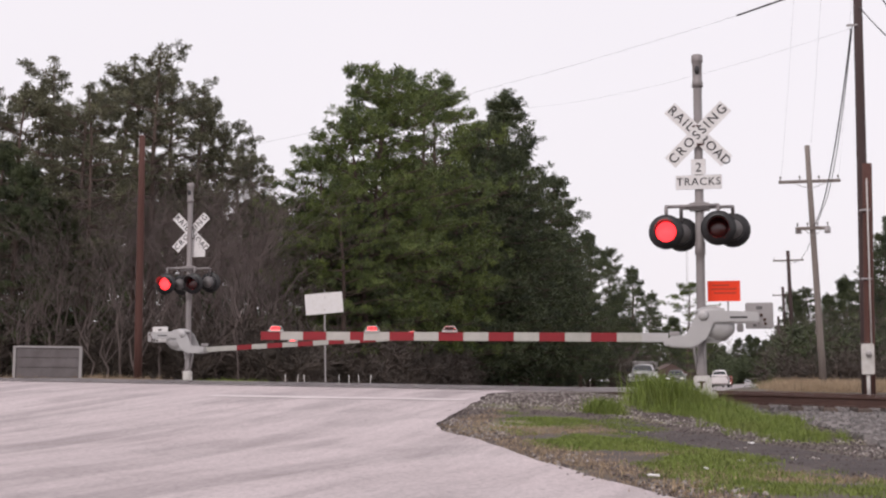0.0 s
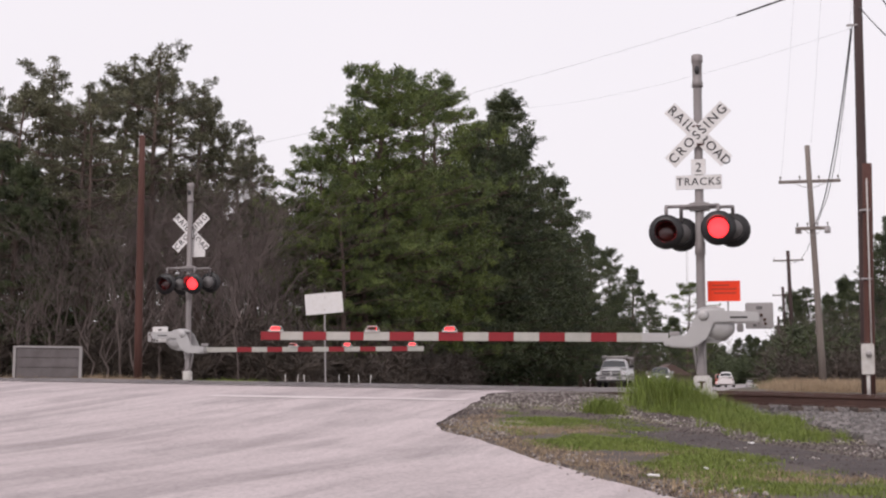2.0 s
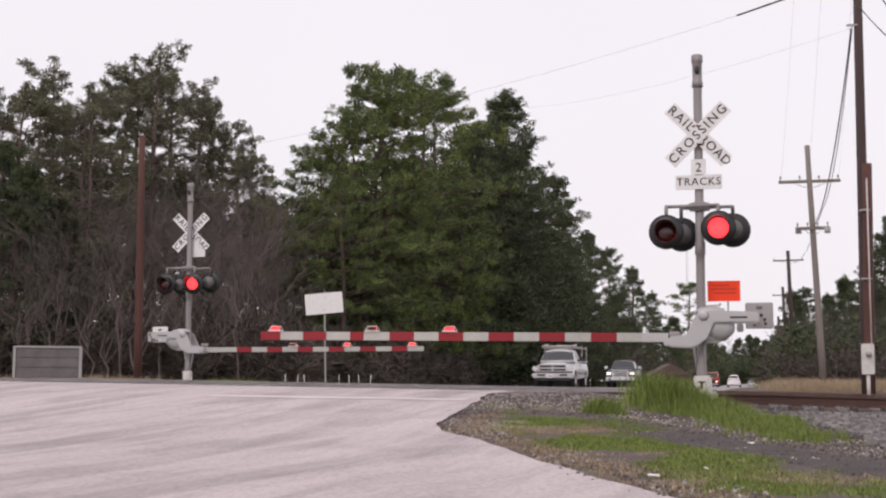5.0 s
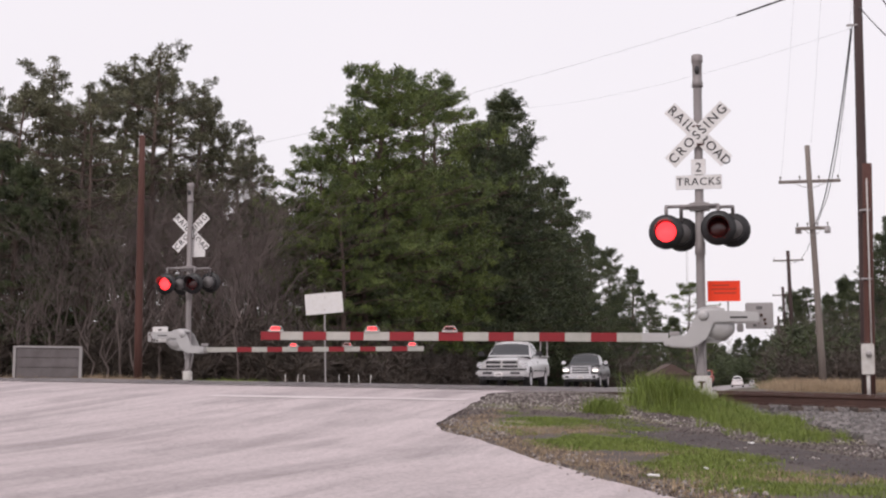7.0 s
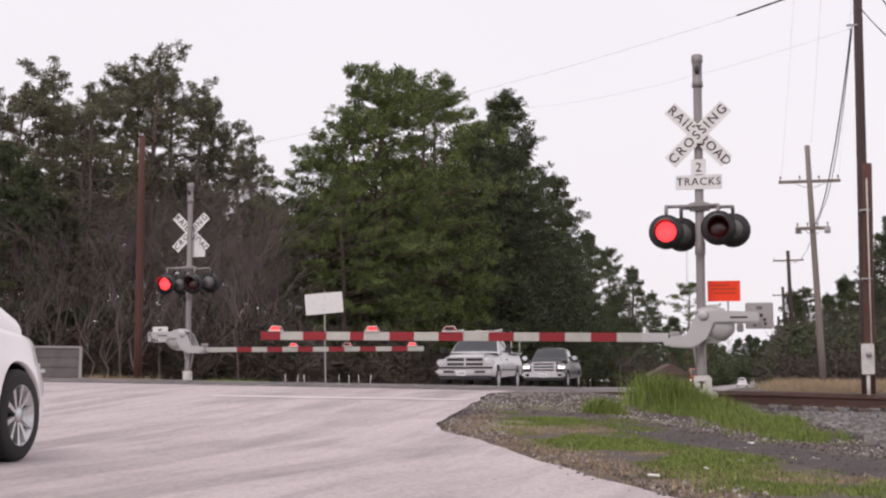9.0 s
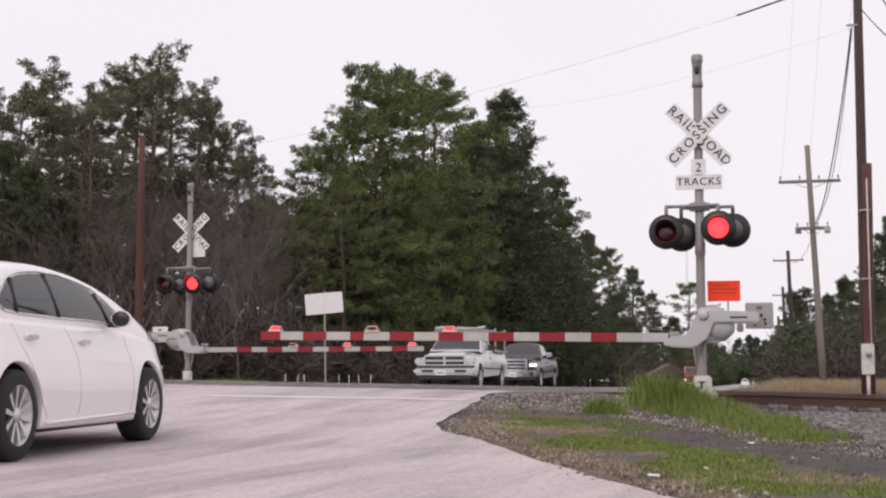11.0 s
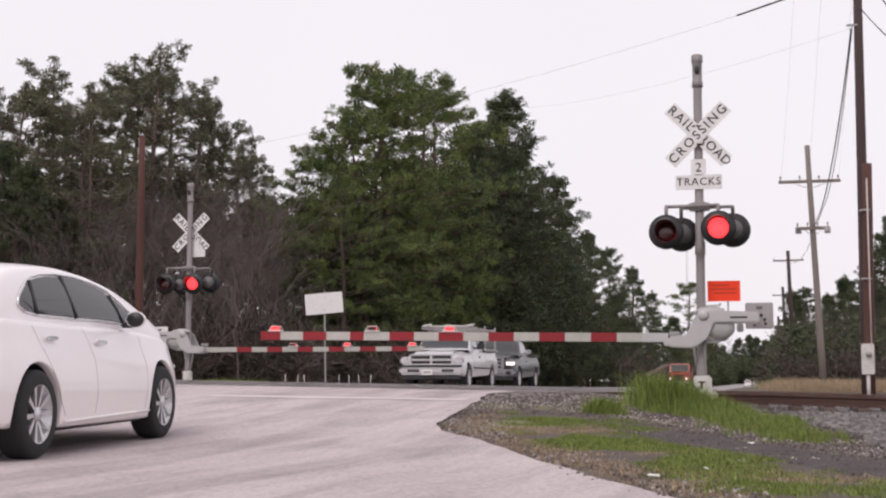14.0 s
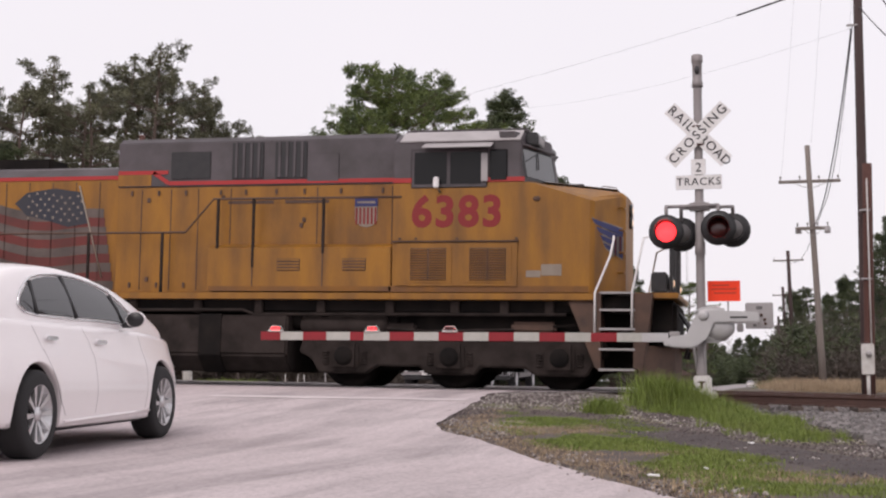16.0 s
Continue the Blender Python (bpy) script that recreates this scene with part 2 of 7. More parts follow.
def lettering(text, size, parent, m, mat, name="lettering", spacing=1.0, depth=0.002, bold=0.0):
    """Words in the built-in font as a mesh, standing upright in x and z, facing -y."""
    cu = bpy.data.curves.new(name, "FONT")
    cu.body, cu.size, cu.align_x, cu.align_y = text, size, "CENTER", "CENTER"
    cu.space_character, cu.extrude, cu.offset, cu.resolution_u = spacing, depth, bold, 4
    tmp = new(name, cu)
    dep = bpy.context.evaluated_depsgraph_get()
    me = bpy.data.meshes.new_from_object(tmp.evaluated_get(dep))
    bpy.data.objects.remove(tmp)
    me.materials.clear()
    me.materials.append(mat)
    ob = new(name, me)
    ob.parent = parent
    ob.matrix_basis = m @ pose(0, 0, 0, 90, 0, 0)
    return ob


def smooth01(t):
    t = min(1.0, max(0.0, t))
    return t * t * (3 - 2 * t)


# ---- levels ----
Y1, Y2 = 25.8, 30.0


def rail_z(x):
    """Top of rail: the line falls gently towards +X."""
    x = max(-40.0, x)
    return 0.35 - 0.0165 * x if x < 0 else 0.35 - 0.03 * min(x, 8.0)


def lerp_rows(rows, y):
    for (a, u), (b, v) in zip(rows, rows[1:]):
        if y <= b:
            return u + (v - u) * max(0.0, (y - a) / (b - a))
    return rows[-1][1]


FALL = [(33.4, 1.0), (40.0, 0.45), (60.0, 0.2), (110.0, 0.0)]
DROP = [(33.4, 0.0), (60.0, 0.12), (110.0, 0.0), (345.0, -1.2), (900.0, -1.6)]


def road_z(x, y):
    zr = rail_z(x) - 0.01
    if y < 23.6:
        return smooth01((y - 9.5) / 13.1) * zr
    if y < 33.0:
        return zr
    return lerp_rows(FALL, y) * zr + lerp_rows(DROP, y)


# right-hand edge of the pavement: (y, x)
EDGE = [(-30, 3.0), (3.0, 1.5), (5.0, 0.65), (7.2, -0.45), (9.5, -1.35), (12.5, -2.5), (13.6, -3.15), (14.6, -3.45), (17.0, -3.65), (21.0, -4.1), (22.4, -3.9), (23.3, -2.6), (24.0, -2.2)]


def ground_z(x, y):
    if y < 23.2 and x < lerp_rows(EDGE, y) - 0.15:
        return road_z(x, y) - 0.04
    r = road_z(x, y) - 0.012
    w = smooth01((x + 3.0) / 3.4)
    if y < 34:
        base = rail_z(x)
        low = lerp_rows([(-50, -0.02), (12.0, 0.0), (18.0, 0.02), (21.0, 0.05), (24.2, base - 0.33), (32.0, base - 0.30), (34.0, base - 0.3)], y)
        r = r + w * (low - r)
        wl2 = smooth01((-15.0 - x) / 3.0) * smooth01((y - 22.5) / 1.5)
        r = r + wl2 * (rail_z(x) - 0.22 - r)
    r += 0.02 * noise.noise((x * 0.7, y * 0.7, 0)) * (1 if y < 34 and x > -3 else 0.3)
    return r


# ---- ground, roads, tracks ----
def steps(*stretches):
    out = []
    for a, b, s in stretches:
        k = max(1, int(round((b - a) / s)))
        out += [a + (b - a) * i / k for i in range(k)]
    out.append(stretches[-1][1])
    return out


def sheet(xs_of, ys, zf):
    """A grid of quads: xs_of(y) gives the same number of x at every y."""
    bm = bm_new()
    rows = []
    for y in ys:
        rows.append([bm.verts.new((x, y, zf(x, y))) for x in xs_of(y)])
    for a, b in zip(rows, rows[1:]):
        for i in range(len(a) - 1):
            f = bm.faces.new((a[i], a[i + 1], b[i + 1], b[i]))
            f.smooth = True
    return bm


def ground_material():
    m = material("verge_soil", (0.075, 0.056, 0.051), 0.95, second=(0.125, 0.096, 0.083), scale=1.3, grain=30, bump=0.6, stain=0.9, bump_dist=0.03)
    n, l = m.node_tree.nodes, m.node_tree.links
    b = n["Principled BSDF"]
    old = b.inputs["Base Color"].links[0].from_socket
    co = n.new("ShaderNodeTexCoord")
    patch = n.new("ShaderNodeTexNoise")
    patch.inputs["Scale"].default_value, patch.inputs["Detail"].default_value = 0.55, 6.0
    l.new(co.outputs["Object"], patch.inputs["Vector"])
    r = n.new("ShaderNodeValToRGB")
    r.color_ramp.elements[0].position, r.color_ramp.elements[1].position = 0.52, 0.62
    r.color_ramp.elements[0].color, r.color_ramp.elements[1].color = (0, 0, 0, 1), (1, 1, 1, 1)
    l.new(patch.outputs["Fac"], r.inputs["Fac"])
    tone = n.new("ShaderNodeTexNoise")
    tone.inputs["Scale"].default_value, tone.inputs["Detail"].default_value = 4.0, 5.0
    l.new(co.outputs["Object"], tone.inputs["Vector"])
    g = n.new("ShaderNodeValToRGB")
    g.color_ramp.elements[0].position, g.color_ramp.elements[1].position = 0.35, 0.68
    g.color_ramp.elements[0].color, g.color_ramp.elements[1].color = (0.10, 0.12, 0.045, 1), (0.25, 0.20, 0.14, 1)
    l.new(tone.outputs["Fac"], g.inputs["Fac"])
    mx = n.new("ShaderNodeMix")
    mx.data_type = "RGBA"
    l.new(r.outputs["Color"], mx.inputs["Factor"])
    l.new(old, mx.inputs["A"])
    l.new(g.outputs["Color"], mx.inputs["B"])
    l.new(mx.outputs["Result"], b.inputs["Base Color"])
    return m


M_GROUND = ground_material()
GX = steps((-900, -120, 60), (-120, -30, 6), (-30, -6, 1.0), (-6, 8, 0.25), (8, 30, 1.5), (30, 120, 9), (120, 900, 60))
GY = steps((-120, -10, 10), (-10, 4, 2), (4, 36, 0.3), (36, 130, 4), (130, 400, 15), (400, 3000, 200))
solid("ground", sheet(lambda y: GX, GY, ground_z), M_GROUND, "verge of dark soil, gravel and patchy grass", "ground", kind="structure")



def edge(y):
    e = lerp_rows(EDGE, y)
    return e + 0.06 * noise.noise((0, y * 1.1, 3)) + 0.022 * noise.noise((0, y * 5.0, 7))


def near_xs(y):
    e = edge(y)
    return [-70, -50, -30, -20] + [-16 + (e + 16) * i / 44 for i in range(45)]


solid("road_near", sheet(near_xs, steps((-30, 5, 1.5), (5, 23.4, 0.2)), lambda x, y: road_z(x, y) + 0.006), M_PAVE,
      "pale worn pavement of the road and side street", "road", kind="structure")


def cross_xs(y):
    return [-17.5 + (17.5 - 2.1 + 0.08 * noise.noise((4, y * 2, 1))) * i / 30 for i in range(31)]


# asphalt crossing panels with gaps for the rails
GAPS = [Y1 - 0.7925, Y1 + 0.7925, Y2 - 0.7925, Y2 + 0.7925]
cuts = [23.4]
for g_ in GAPS:
    cuts += [g_ - 0.09, g_ + 0.09]
cuts.append(33.2)
crossing = thing("level_crossing", Matrix(), "grey asphalt level crossing between the rails", "crossing", kind="structure")
for a_, b_ in zip(cuts[::2], cuts[1::2]):
    bm = sheet(cross_xs, steps((a_, b_, 0.4)), lambda x, y: road_z(x, y) + 0.012)
    bmesh.ops.solidify(bm, geom=bm.faces[:], thickness=0.1)
    part("panel", bm, M_ASPH, crossing)
solid("road_far", sheet(lambda y: [-13.6 + 12.0 * i / 16 for i in range(17)], steps((33.2, 60, 1.0), (60, 400, 8), (400, 660, 20)),
      lambda x, y: road_z(x, y) + 0.006), M_ASPH, "grey asphalt road running straight to the distance", "road", kind="structure")

# worn white stop line and pale wheel marks
bm = sheet(lambda y: [-7.7 + 3.7 * i / 10 for i in range(11)], [18.5, 18.7, 18.9], lambda x, y: road_z(x, y) + 0.011)
solid("stop_line", bm, material("worn_white_road_paint", (0.68, 0.61, 0.61), 0.85, second=(0.52, 0.45, 0.455), scale=1.5, grain=30, bump=0.1, stain=0.9),
      "worn white painted stop line", "road marking", kind="structure")

RAIL_PROF = [(-0.07, 0.0), (0.07, 0.0), (0.07, 0.012), (0.012, 0.03), (0.012, 0.125), (0.036, 0.14), (0.036, 0.172), (-0.036, 0.172), (-0.036, 0.14), (-0.012, 0.125), (-0.012, 0.03), (-0.07, 0.012)]


def rail(parent, y):
    """One running rail, following the falling grade."""
    bm = bm_new()
    xs = steps((-260, -40, 20), (-40, 0, 4), (0, 8, 1), (8, 200, 16))
    rings = [[bm.verts.new((x, y + a, rail_z(x) - 0.172 + b)) for a, b in RAIL_PROF] for x in xs]
    k = len(RAIL_PROF)
    for r0, r1 in zip(rings, rings[1:]):
        for i in range(k):
            f = bm.faces.new((r0[i], r0[(i + 1) % k], r1[(i + 1) % k], r1[i]))
            f.material_index = 1 if i == 6 else 0
    part("rail", bm, [M_RUST, M_RAILTOP], parent)


tie_bm = box(bm_new(), (0, 0, 0), (0.23, 2.6, 0.18), 0.012)
TIE = mesh_of("tie", tie_bm, M_TIE)
plate_bm = box(bm_new(), (0, 0, 0), (0.19, 0.34, 0.02), 0.004)
for px_ in (-0.06, 0.06):
    for py_ in (-0.1, 0.1):
        box(plate_bm, (px_, py_, 0.02), (0.03, 0.04, 0.03))
PLATE = mesh_of("tie_plate", plate_bm, M_RUST)
for nr, yc in enumerate((Y1, Y2)):
    track = thing("railway_track", Matrix(), "rusty steel rails on wooden ties in grey ballast", "railway track", "tracks", kind="structure")
    rail(track, yc - 0.7525)
    rail(track, yc + 0.7525)
    x = -1.75
    while x < 30:
        part("tie", TIE, M_TIE, track, at=pose(x, yc, rail_z(x) - 0.172 - 0.11))
        for sy in (-0.7525, 0.7525):
            part("tie_plate", PLATE, M_RUST, track, at=pose(x, yc + sy, rail_z(x) - 0.185))
        x += 0.55
    x = -18.0
    while x > -50:
        part("tie", TIE, M_TIE, track, at=pose(x, yc, rail_z(x) - 0.172 - 0.11))
        x -= 0.55


def stones(name, mat, count, xr, yr, size, zf, label, seed, keep=None):
    """Loose broken stones, each a rough little block."""
    rnd = random.Random(seed)
    verts, faces = [], []
    corner = [(-1, -1, -1), (1, -1, -1), (1, 1, -1), (-1, 1, -1), (-1, -1, 1), (1, -1, 1), (1, 1, 1), (-1, 1, 1)]
    quads = [(0, 3, 2, 1), (4, 5, 6, 7), (0, 1, 5, 4), (1, 2, 6, 5), (2, 3, 7, 6), (3, 0, 4, 7)]
    for _ in range(count):
        x, y = rnd.uniform(*xr), rnd.uniform(*yr)
        if keep and not keep(x, y):
            continue
        s = rnd.uniform(*size)
        rot = Euler((rnd.uniform(0, 6), rnd.uniform(0, 6), rnd.uniform(0, 6))).to_matrix()
        base = Vector((x, y, zf(x, y) + s * 0.25))
        k = len(verts)
        for c in corner:
            v = Vector([c[i] * s * 0.5 * rnd.uniform(0.55, 1.1) for i in range(3)])
            verts.append(base + rot @ v)
        faces += [tuple(k + i for i in q) for q in quads]
    me = bpy.data.meshes.new(name)
    me.from_pydata(verts, [], faces)
    me.materials.append(mat)
    return tagged(new(name, me), label, "gravel", kind="stuff")


def ballast_z(x, y):
    return ground_z(x, y) + 0.01


def ballast_edge(y):
    """Where the foot of the ballast slope meets the verge."""
    e = 0.14 + 0.085 * (22.8 - y) if y < 22.8 else 0.14 - 0.9 * (y - 22.8)
    return max(-1.35, e) + 0.22 * noise.noise((y * 1.3, 2.0, 4))


def in_grass(x, y):
    return edge(y) + 0.55 < x < track_line(y) - 0.5 and y < 16.5


def track_line(y):
    """Where the bare dark wheel track crosses the verge."""
    return (12.0 - y) * 0.39


stones("ballast", M_STONE, 30000, (-1.4, 8.0), (11.0, 27.0), (0.03, 0.085), ballast_z, "grey crushed stone ballast round the ties", 5,
       lambda x, y: x > ballast_edge(y) and not (24.45 < y < 25.15 or 26.45 < y < 26.65))
stones("ballast", M_STONE, 9000, (-1.9, 16.0), (27.0, 32.5), (0.04, 0.09), ballast_z, "grey crushed stone ballast round the ties", 6)
def pale_spot(x, y):
    if x < edge(y) or x > ballast_edge(y) + 0.6:
        return False
    strip = 14.7 < y < 19.0 and x > track_line(y) + 0.6 or y > 17.0
    if y < 15.5 and abs(x - track_line(y)) < 0.62:
        return noise.noise((x * 2, y * 1.5, 9)) > 0.55
    beside = x > track_line(y) + 0.55
    return noise.noise((x * 0.9, y * 0.7, 5)) > (-0.25 if strip else -0.1 if beside else 0.42 if in_grass(x, y) else 0.2)


stones("loose_gravel", M_PALE, 17000, (-4.2, 3.2), (7.0, 23.5), (0.006, 0.026), ground_z, "pale loose gravel scattered on the dark verge", 7, pale_spot)
stones("loose_gravel", M_DARKSTONE, 26000, (-4.3, 4.0), (6.5, 23.5), (0.006, 0.024), ground_z, "dark loose gravel scattered on the verge", 8,
       lambda x, y: x > edge(y) - 0.16 * random.Random(int(x * 977 + y * 131)).random() and not in_grass(x, y))


def grass_tufts(name, mat, spots, label, seed, blades=14, height=(0.08, 0.2), wide=0.008, spread=0.09):
    """Bent blades of grass in tufts at spots of (x, y, size)."""
    rnd = random.Random(seed)
    verts, faces = [], []
    for x, y, k in spots:
        for _ in range(blades):
            bx, by = x + rnd.gauss(0, spread * k), y + rnd.gauss(0, spread * k)
            h = rnd.uniform(*height) * k
            a = rnd.uniform(0, 6.283)
            lean = rnd.uniform(0.1, 0.7) * h
            dx, dy = math.cos(a), math.sin(a)
            z = ground_z(bx, by) - 0.01
            w = wide * rnd.uniform(0.7, 1.4) * (0.6 + 0.4 * k)
            i = len(verts)
            verts += [(bx - dy * w, by + dx * w, z), (bx + dy * w, by - dx * w, z),
                      (bx + dx * lean * 0.4 - dy * w * 0.8, by + dy * lean * 0.4 + dx * w * 0.8, z + h * 0.6),
                      (bx + dx * lean * 0.4 + dy * w * 0.8, by + dy * lean * 0.4 - dx * w * 0.8, z + h * 0.6),
                      (bx + dx * lean, by + dy * lean, z + h)]
            faces += [(i, i + 1, i + 3, i + 2), (i + 2, i + 3, i + 4)]
    me = bpy.data.meshes.new(name)
    me.from_pydata(verts, [], faces)
    me.materials.append(mat)
    return tagged(new(name, me), label, "grass", kind="stuff")


rnd_g = random.Random(21)


bm = sheet(lambda y: [track_line(y) + (-0.60 + 1.2 * i / 16) * (1 + 0.3 * noise.noise((i * 0.13 + y * 0.9, y * 0.7, 2))) * min(1.0, 0.25 + (16.2 - y) * 0.3) for i in range(17)], steps((5.0, 16.2, 0.12)),
           lambda x, y: ground_z(x, y) + 0.008 + 0.008 * noise.noise((x * 6, y * 6, 1)) - 0.07 * max(0.0, abs(x - track_line(y)) / 0.6 - 0.72))
solid("dirt_track", bm, material("dark_damp_dirt", (0.052, 0.040, 0.040), 0.95, second=(0.095, 0.075, 0.07), scale=2.5, grain=30, bump=0.8, stain=0.8, bump_dist=0.03),
      "bare dark dirt wheel track across the verge", "track", kind="structure")
spots, dry = [], []
while len(spots) < 3400:
    x, y = rnd_g.uniform(-3.3, 4.0), rnd_g.uniform(5.0, 17.2)
    e, tl = edge(y), track_line(y)
    patch = noise.noise((x * 1.1, y * 0.6, 11)) + 0.5 * noise.noise((x * 3.2, y * 2.2, 3))
    if e + 0.35 < x < tl - 0.5 and y < 16.6:
        lim = -0.06 + max(0.0, (e + 0.75 - x) * 1.2) + max(0.0, (y - 14.5) * 0.15)
    elif math.hypot((x + 1.42) / 0.35, (y - 15.8) / 1.1) < 1:
        lim = -0.15
    else:
        continue
    if patch > lim:
        spots.append((x, y, rnd_g.uniform(0.35, 0.9) * (1.0 + 0.5 * patch)))
grass_tufts("grass", M_GRASS, spots, "short fresh grass in patches on the verge", 22, blades=30, height=(0.015, 0.055), spread=0.10, wide=0.0026)
while len(dry) < 1700:
    x, y = rnd_g.uniform(-3.3, 4.0), rnd_g.uniform(5.0, 17)
    e, tl = edge(y), track_line(y)
    if e + 0.08 < x < tl - 0.5 and (noise.noise((x * 0.9, y * 0.6, 31)) > 0.12 or x < e + 0.5 + 0.3 * noise.noise((y, 1, 1))):
        dry.append((x, y, rnd_g.uniform(0.3, 0.75)))
grass_tufts("dry_grass", M_DRY, dry, "dry straw-coloured grass along the pavement's edge", 23, blades=16, height=(0.015, 0.075), spread=0.13, wide=0.003)
tall = []
for cx_, cy_, sx_, sy_, n_, k_ in ((-1.46, 20.2, 0.10, 0.3, 150, 2.2), (-1.24, 20.2, 0.12, 0.3, 140, 1.9), (-1.0, 20.2, 0.16, 0.35, 120, 1.5), (-0.75, 19.8, 0.22, 0.5, 130, 1.2),
                                   (-0.45, 18.9, 0.2, 0.5, 120, 0.85), (-0.2, 17.6, 0.2, 0.6, 130, 0.75), (0.0, 16.2, 0.2, 0.6, 120, 0.62), (0.28, 14.8, 0.18, 0.5, 90, 0.5), (0.1, 18.4, 0.14, 0.7, 60, 0.6),
                                   (-1.3, 18.9, 0.16, 0.25, 50, 0.5), (-2.0, 17.4, 0.10, 0.15, 70, 0.95)):
    for _ in range(n_):
        tall.append((rnd_g.gauss(cx_, sx_), rnd_g.gauss(cy_, sy_), k_ * rnd_g.uniform(0.6, 1.15)))
grass_tufts("tall_grass", M_GRASS, tall, "thick bright green grass round the signal foot", 24, blades=44, height=(0.05, 0.24), spread=0.07, wide=0.0027)


# ---- crossing signals ----
FLASH, HALF, LAST = 0.40, 0.7225, 16.0
FLASHERS = []


def flasher(name, parent, at, radius, phase, deep=False):
    """A lamp with a glowing and a dark face that turns about its upright axis. phase 0 glows first, 1 second, 2 always."""
    lit, dark = bm_new(), bm_new()
    if deep:
        lathe(lit, [(0.001, -0.032), (radius * 0.6, -0.027), (radius, -0.004), (radius, -0.001)], 24, "y")
        lathe(dark, [(radius, 0.001), (radius, 0.004), (radius * 0.6, 0.027), (0.001, 0.032)], 24, "y")
    else:
        for b_, sgn in ((lit, -1), (dark, 1)):
            prof = [(math.cos(math.pi * i / 10) * radius, sgn * math.sin(math.pi * i / 10) * radius * 0.7) for i in range(11)]
            prism(b_, prof, 0.0, 0.043, "z", 0.008)
    ob = part(name, lit, M_LIT, parent, "glowing red lamp lens", at)
    part("dark_face", dark, M_DARKLENS, ob)
    if phase < 2:
        FLASHERS.append((ob, at.copy(), phase))
    return ob


def signal(name, m, label, side, front, back, sign_y, tracks_sign, lens_label):
    """Mast with crossbuck, flashing lights and gate mechanism. side: +1, the gate arm reaches towards -x; -1, towards +x."""
    s = thing(name, m, label, "crossing signal", "crossing signals")
    up = 0.0 if side > 0 else -0.18
    b0, b1 = (0.22, 0.14) if side > 0 else (0.19, 0.10)
    part("base", prism(prism(bm_new(), [(-b0, -b0), (b0, -b0), (b0, b0), (-b0, b0)], -0.25, 0.06 if side > 0 else 0.02, "z", 0.02),
                       [(-b1, -b1), (b1, -b1), (b1, b1), (-b1, b1)], 0.02, 0.30, "z", 0.03), M_DIRTY, s, "pale painted cast base")
    part("mast", lathe(bm_new(), [(0.085, 0.28), (0.07, 0.34), (0.068, 2.0), (0.068, 2.15), (0.08, 2.16), (0.08, 2.35), (0.068, 2.36), (0.066, 4.75 + up), (0.066, 4.8 + up)], 20), M_MAST, s, "grey steel mast")
    cap = bm_new()
    lathe(cap, [(0.085, 4.78), (0.085, 4.86), (0.074, 4.88), (0.074, 5.16), (0.088, 5.18), (0.088, 5.28), (0.06, 5.3)], 20, "z", Matrix.Translation((0, 0, up)))
    part("bell", cap, M_MAST, s)
    part("bell_mouth", lathe(bm_new(), [(0.001, -0.092), (0.035, -0.09), (0.042, -0.06)], 16, "y", Matrix.Translation((0, 0, 5.04 + up)) @ Matrix.Diagonal((1, 1, 1.9, 1))), M_BLACK, s)
    # crossbuck
    for ang, words, off in ((45, None, 0.0), (-45, None, 0.014)):
        b = prism(bm_new(), [(-0.61, -0.115), (0.61, -0.115), (0.61, 0.115), (-0.61, 0.115)], -0.004, 0.004, "y", 0.0)
        blade = part("crossbuck_blade", b, M_WHITE, s, "white crossbuck blade with black letters",
                     Matrix.Translation((0, sign_y + off, 4.02 + up)) @ pose(0, 0, 0, 0, ang, 0))
        if ang == 45:
            lettering("RAIL", 0.2, blade, pose(-0.36, -0.006, 0), M_INK, spacing=1.25, bold=0.0015)
            lettering("ROAD", 0.2, blade, pose(0.36, -0.006, 0), M_INK, spacing=1.1, bold=0.0015)
        else:
            blade.matrix_basis = Matrix.Translation((0, sign_y - 0.014, 4.02 + up)) @ pose(0, 0, 0, 0, ang, 0)
            lettering("CROSSING", 0.2, blade, pose(0, -0.006, 0), M_INK, spacing=1.32, bold=0.0015)
    for z in (4.15 + up, 3.86 + up):
        bolts = bm_new()
        lathe(bolts, [(0.02, -0.02), (0.02, 0.01)], 8, "y", Matrix.Translation((0, sign_y - 0.016, z)))
        box(bolts, (0, sign_y * 0.5, z), (0.17, abs(sign_y) + 0.02, 0.03))
        part("sign_clamp", bolts, M_RUST, s)
    if tracks_sign:
        p = part("count_plate", box(bm_new(), (0, -0.095, 3.515), (0.22, 0.006, 0.24), 0.003), M_WHITE, s)
        lettering("2", 0.2, p, pose(0, -0.1, 3.5), M_INK, bold=0.001)
        p = part("tracks_plate", box(bm_new(), (0, -0.095, 3.275), (0.70, 0.006, 0.22), 0.003), M_WHITE, s)
        lettering("TRACKS", 0.165, p, pose(0, -0.1, 3.28), M_INK, spacing=1.15, bold=0.001)
    else:
        part("count_plate", box(bm_new(), (0.12, 0.08, 3.45), (0.20, 0.006, 0.34), 0.003), M_WHITE, s)
        part("tracks_plate", box(bm_new(), (0.14, 0.09, 3.32), (0.5, 0.006, 0.23), 0.003), M_WHITE, s)
    # lights
    zl = front[2]
    bar = bm_new()
    pipe(bar, [(front[0], -0.12, zl + 0.40), (front[1], -0.12, zl + 0.41)], 0.026)
    pipe(bar, [(back[0], 0.12, zl + 0.40), (back[1], 0.12, zl + 0.41)], 0.026)
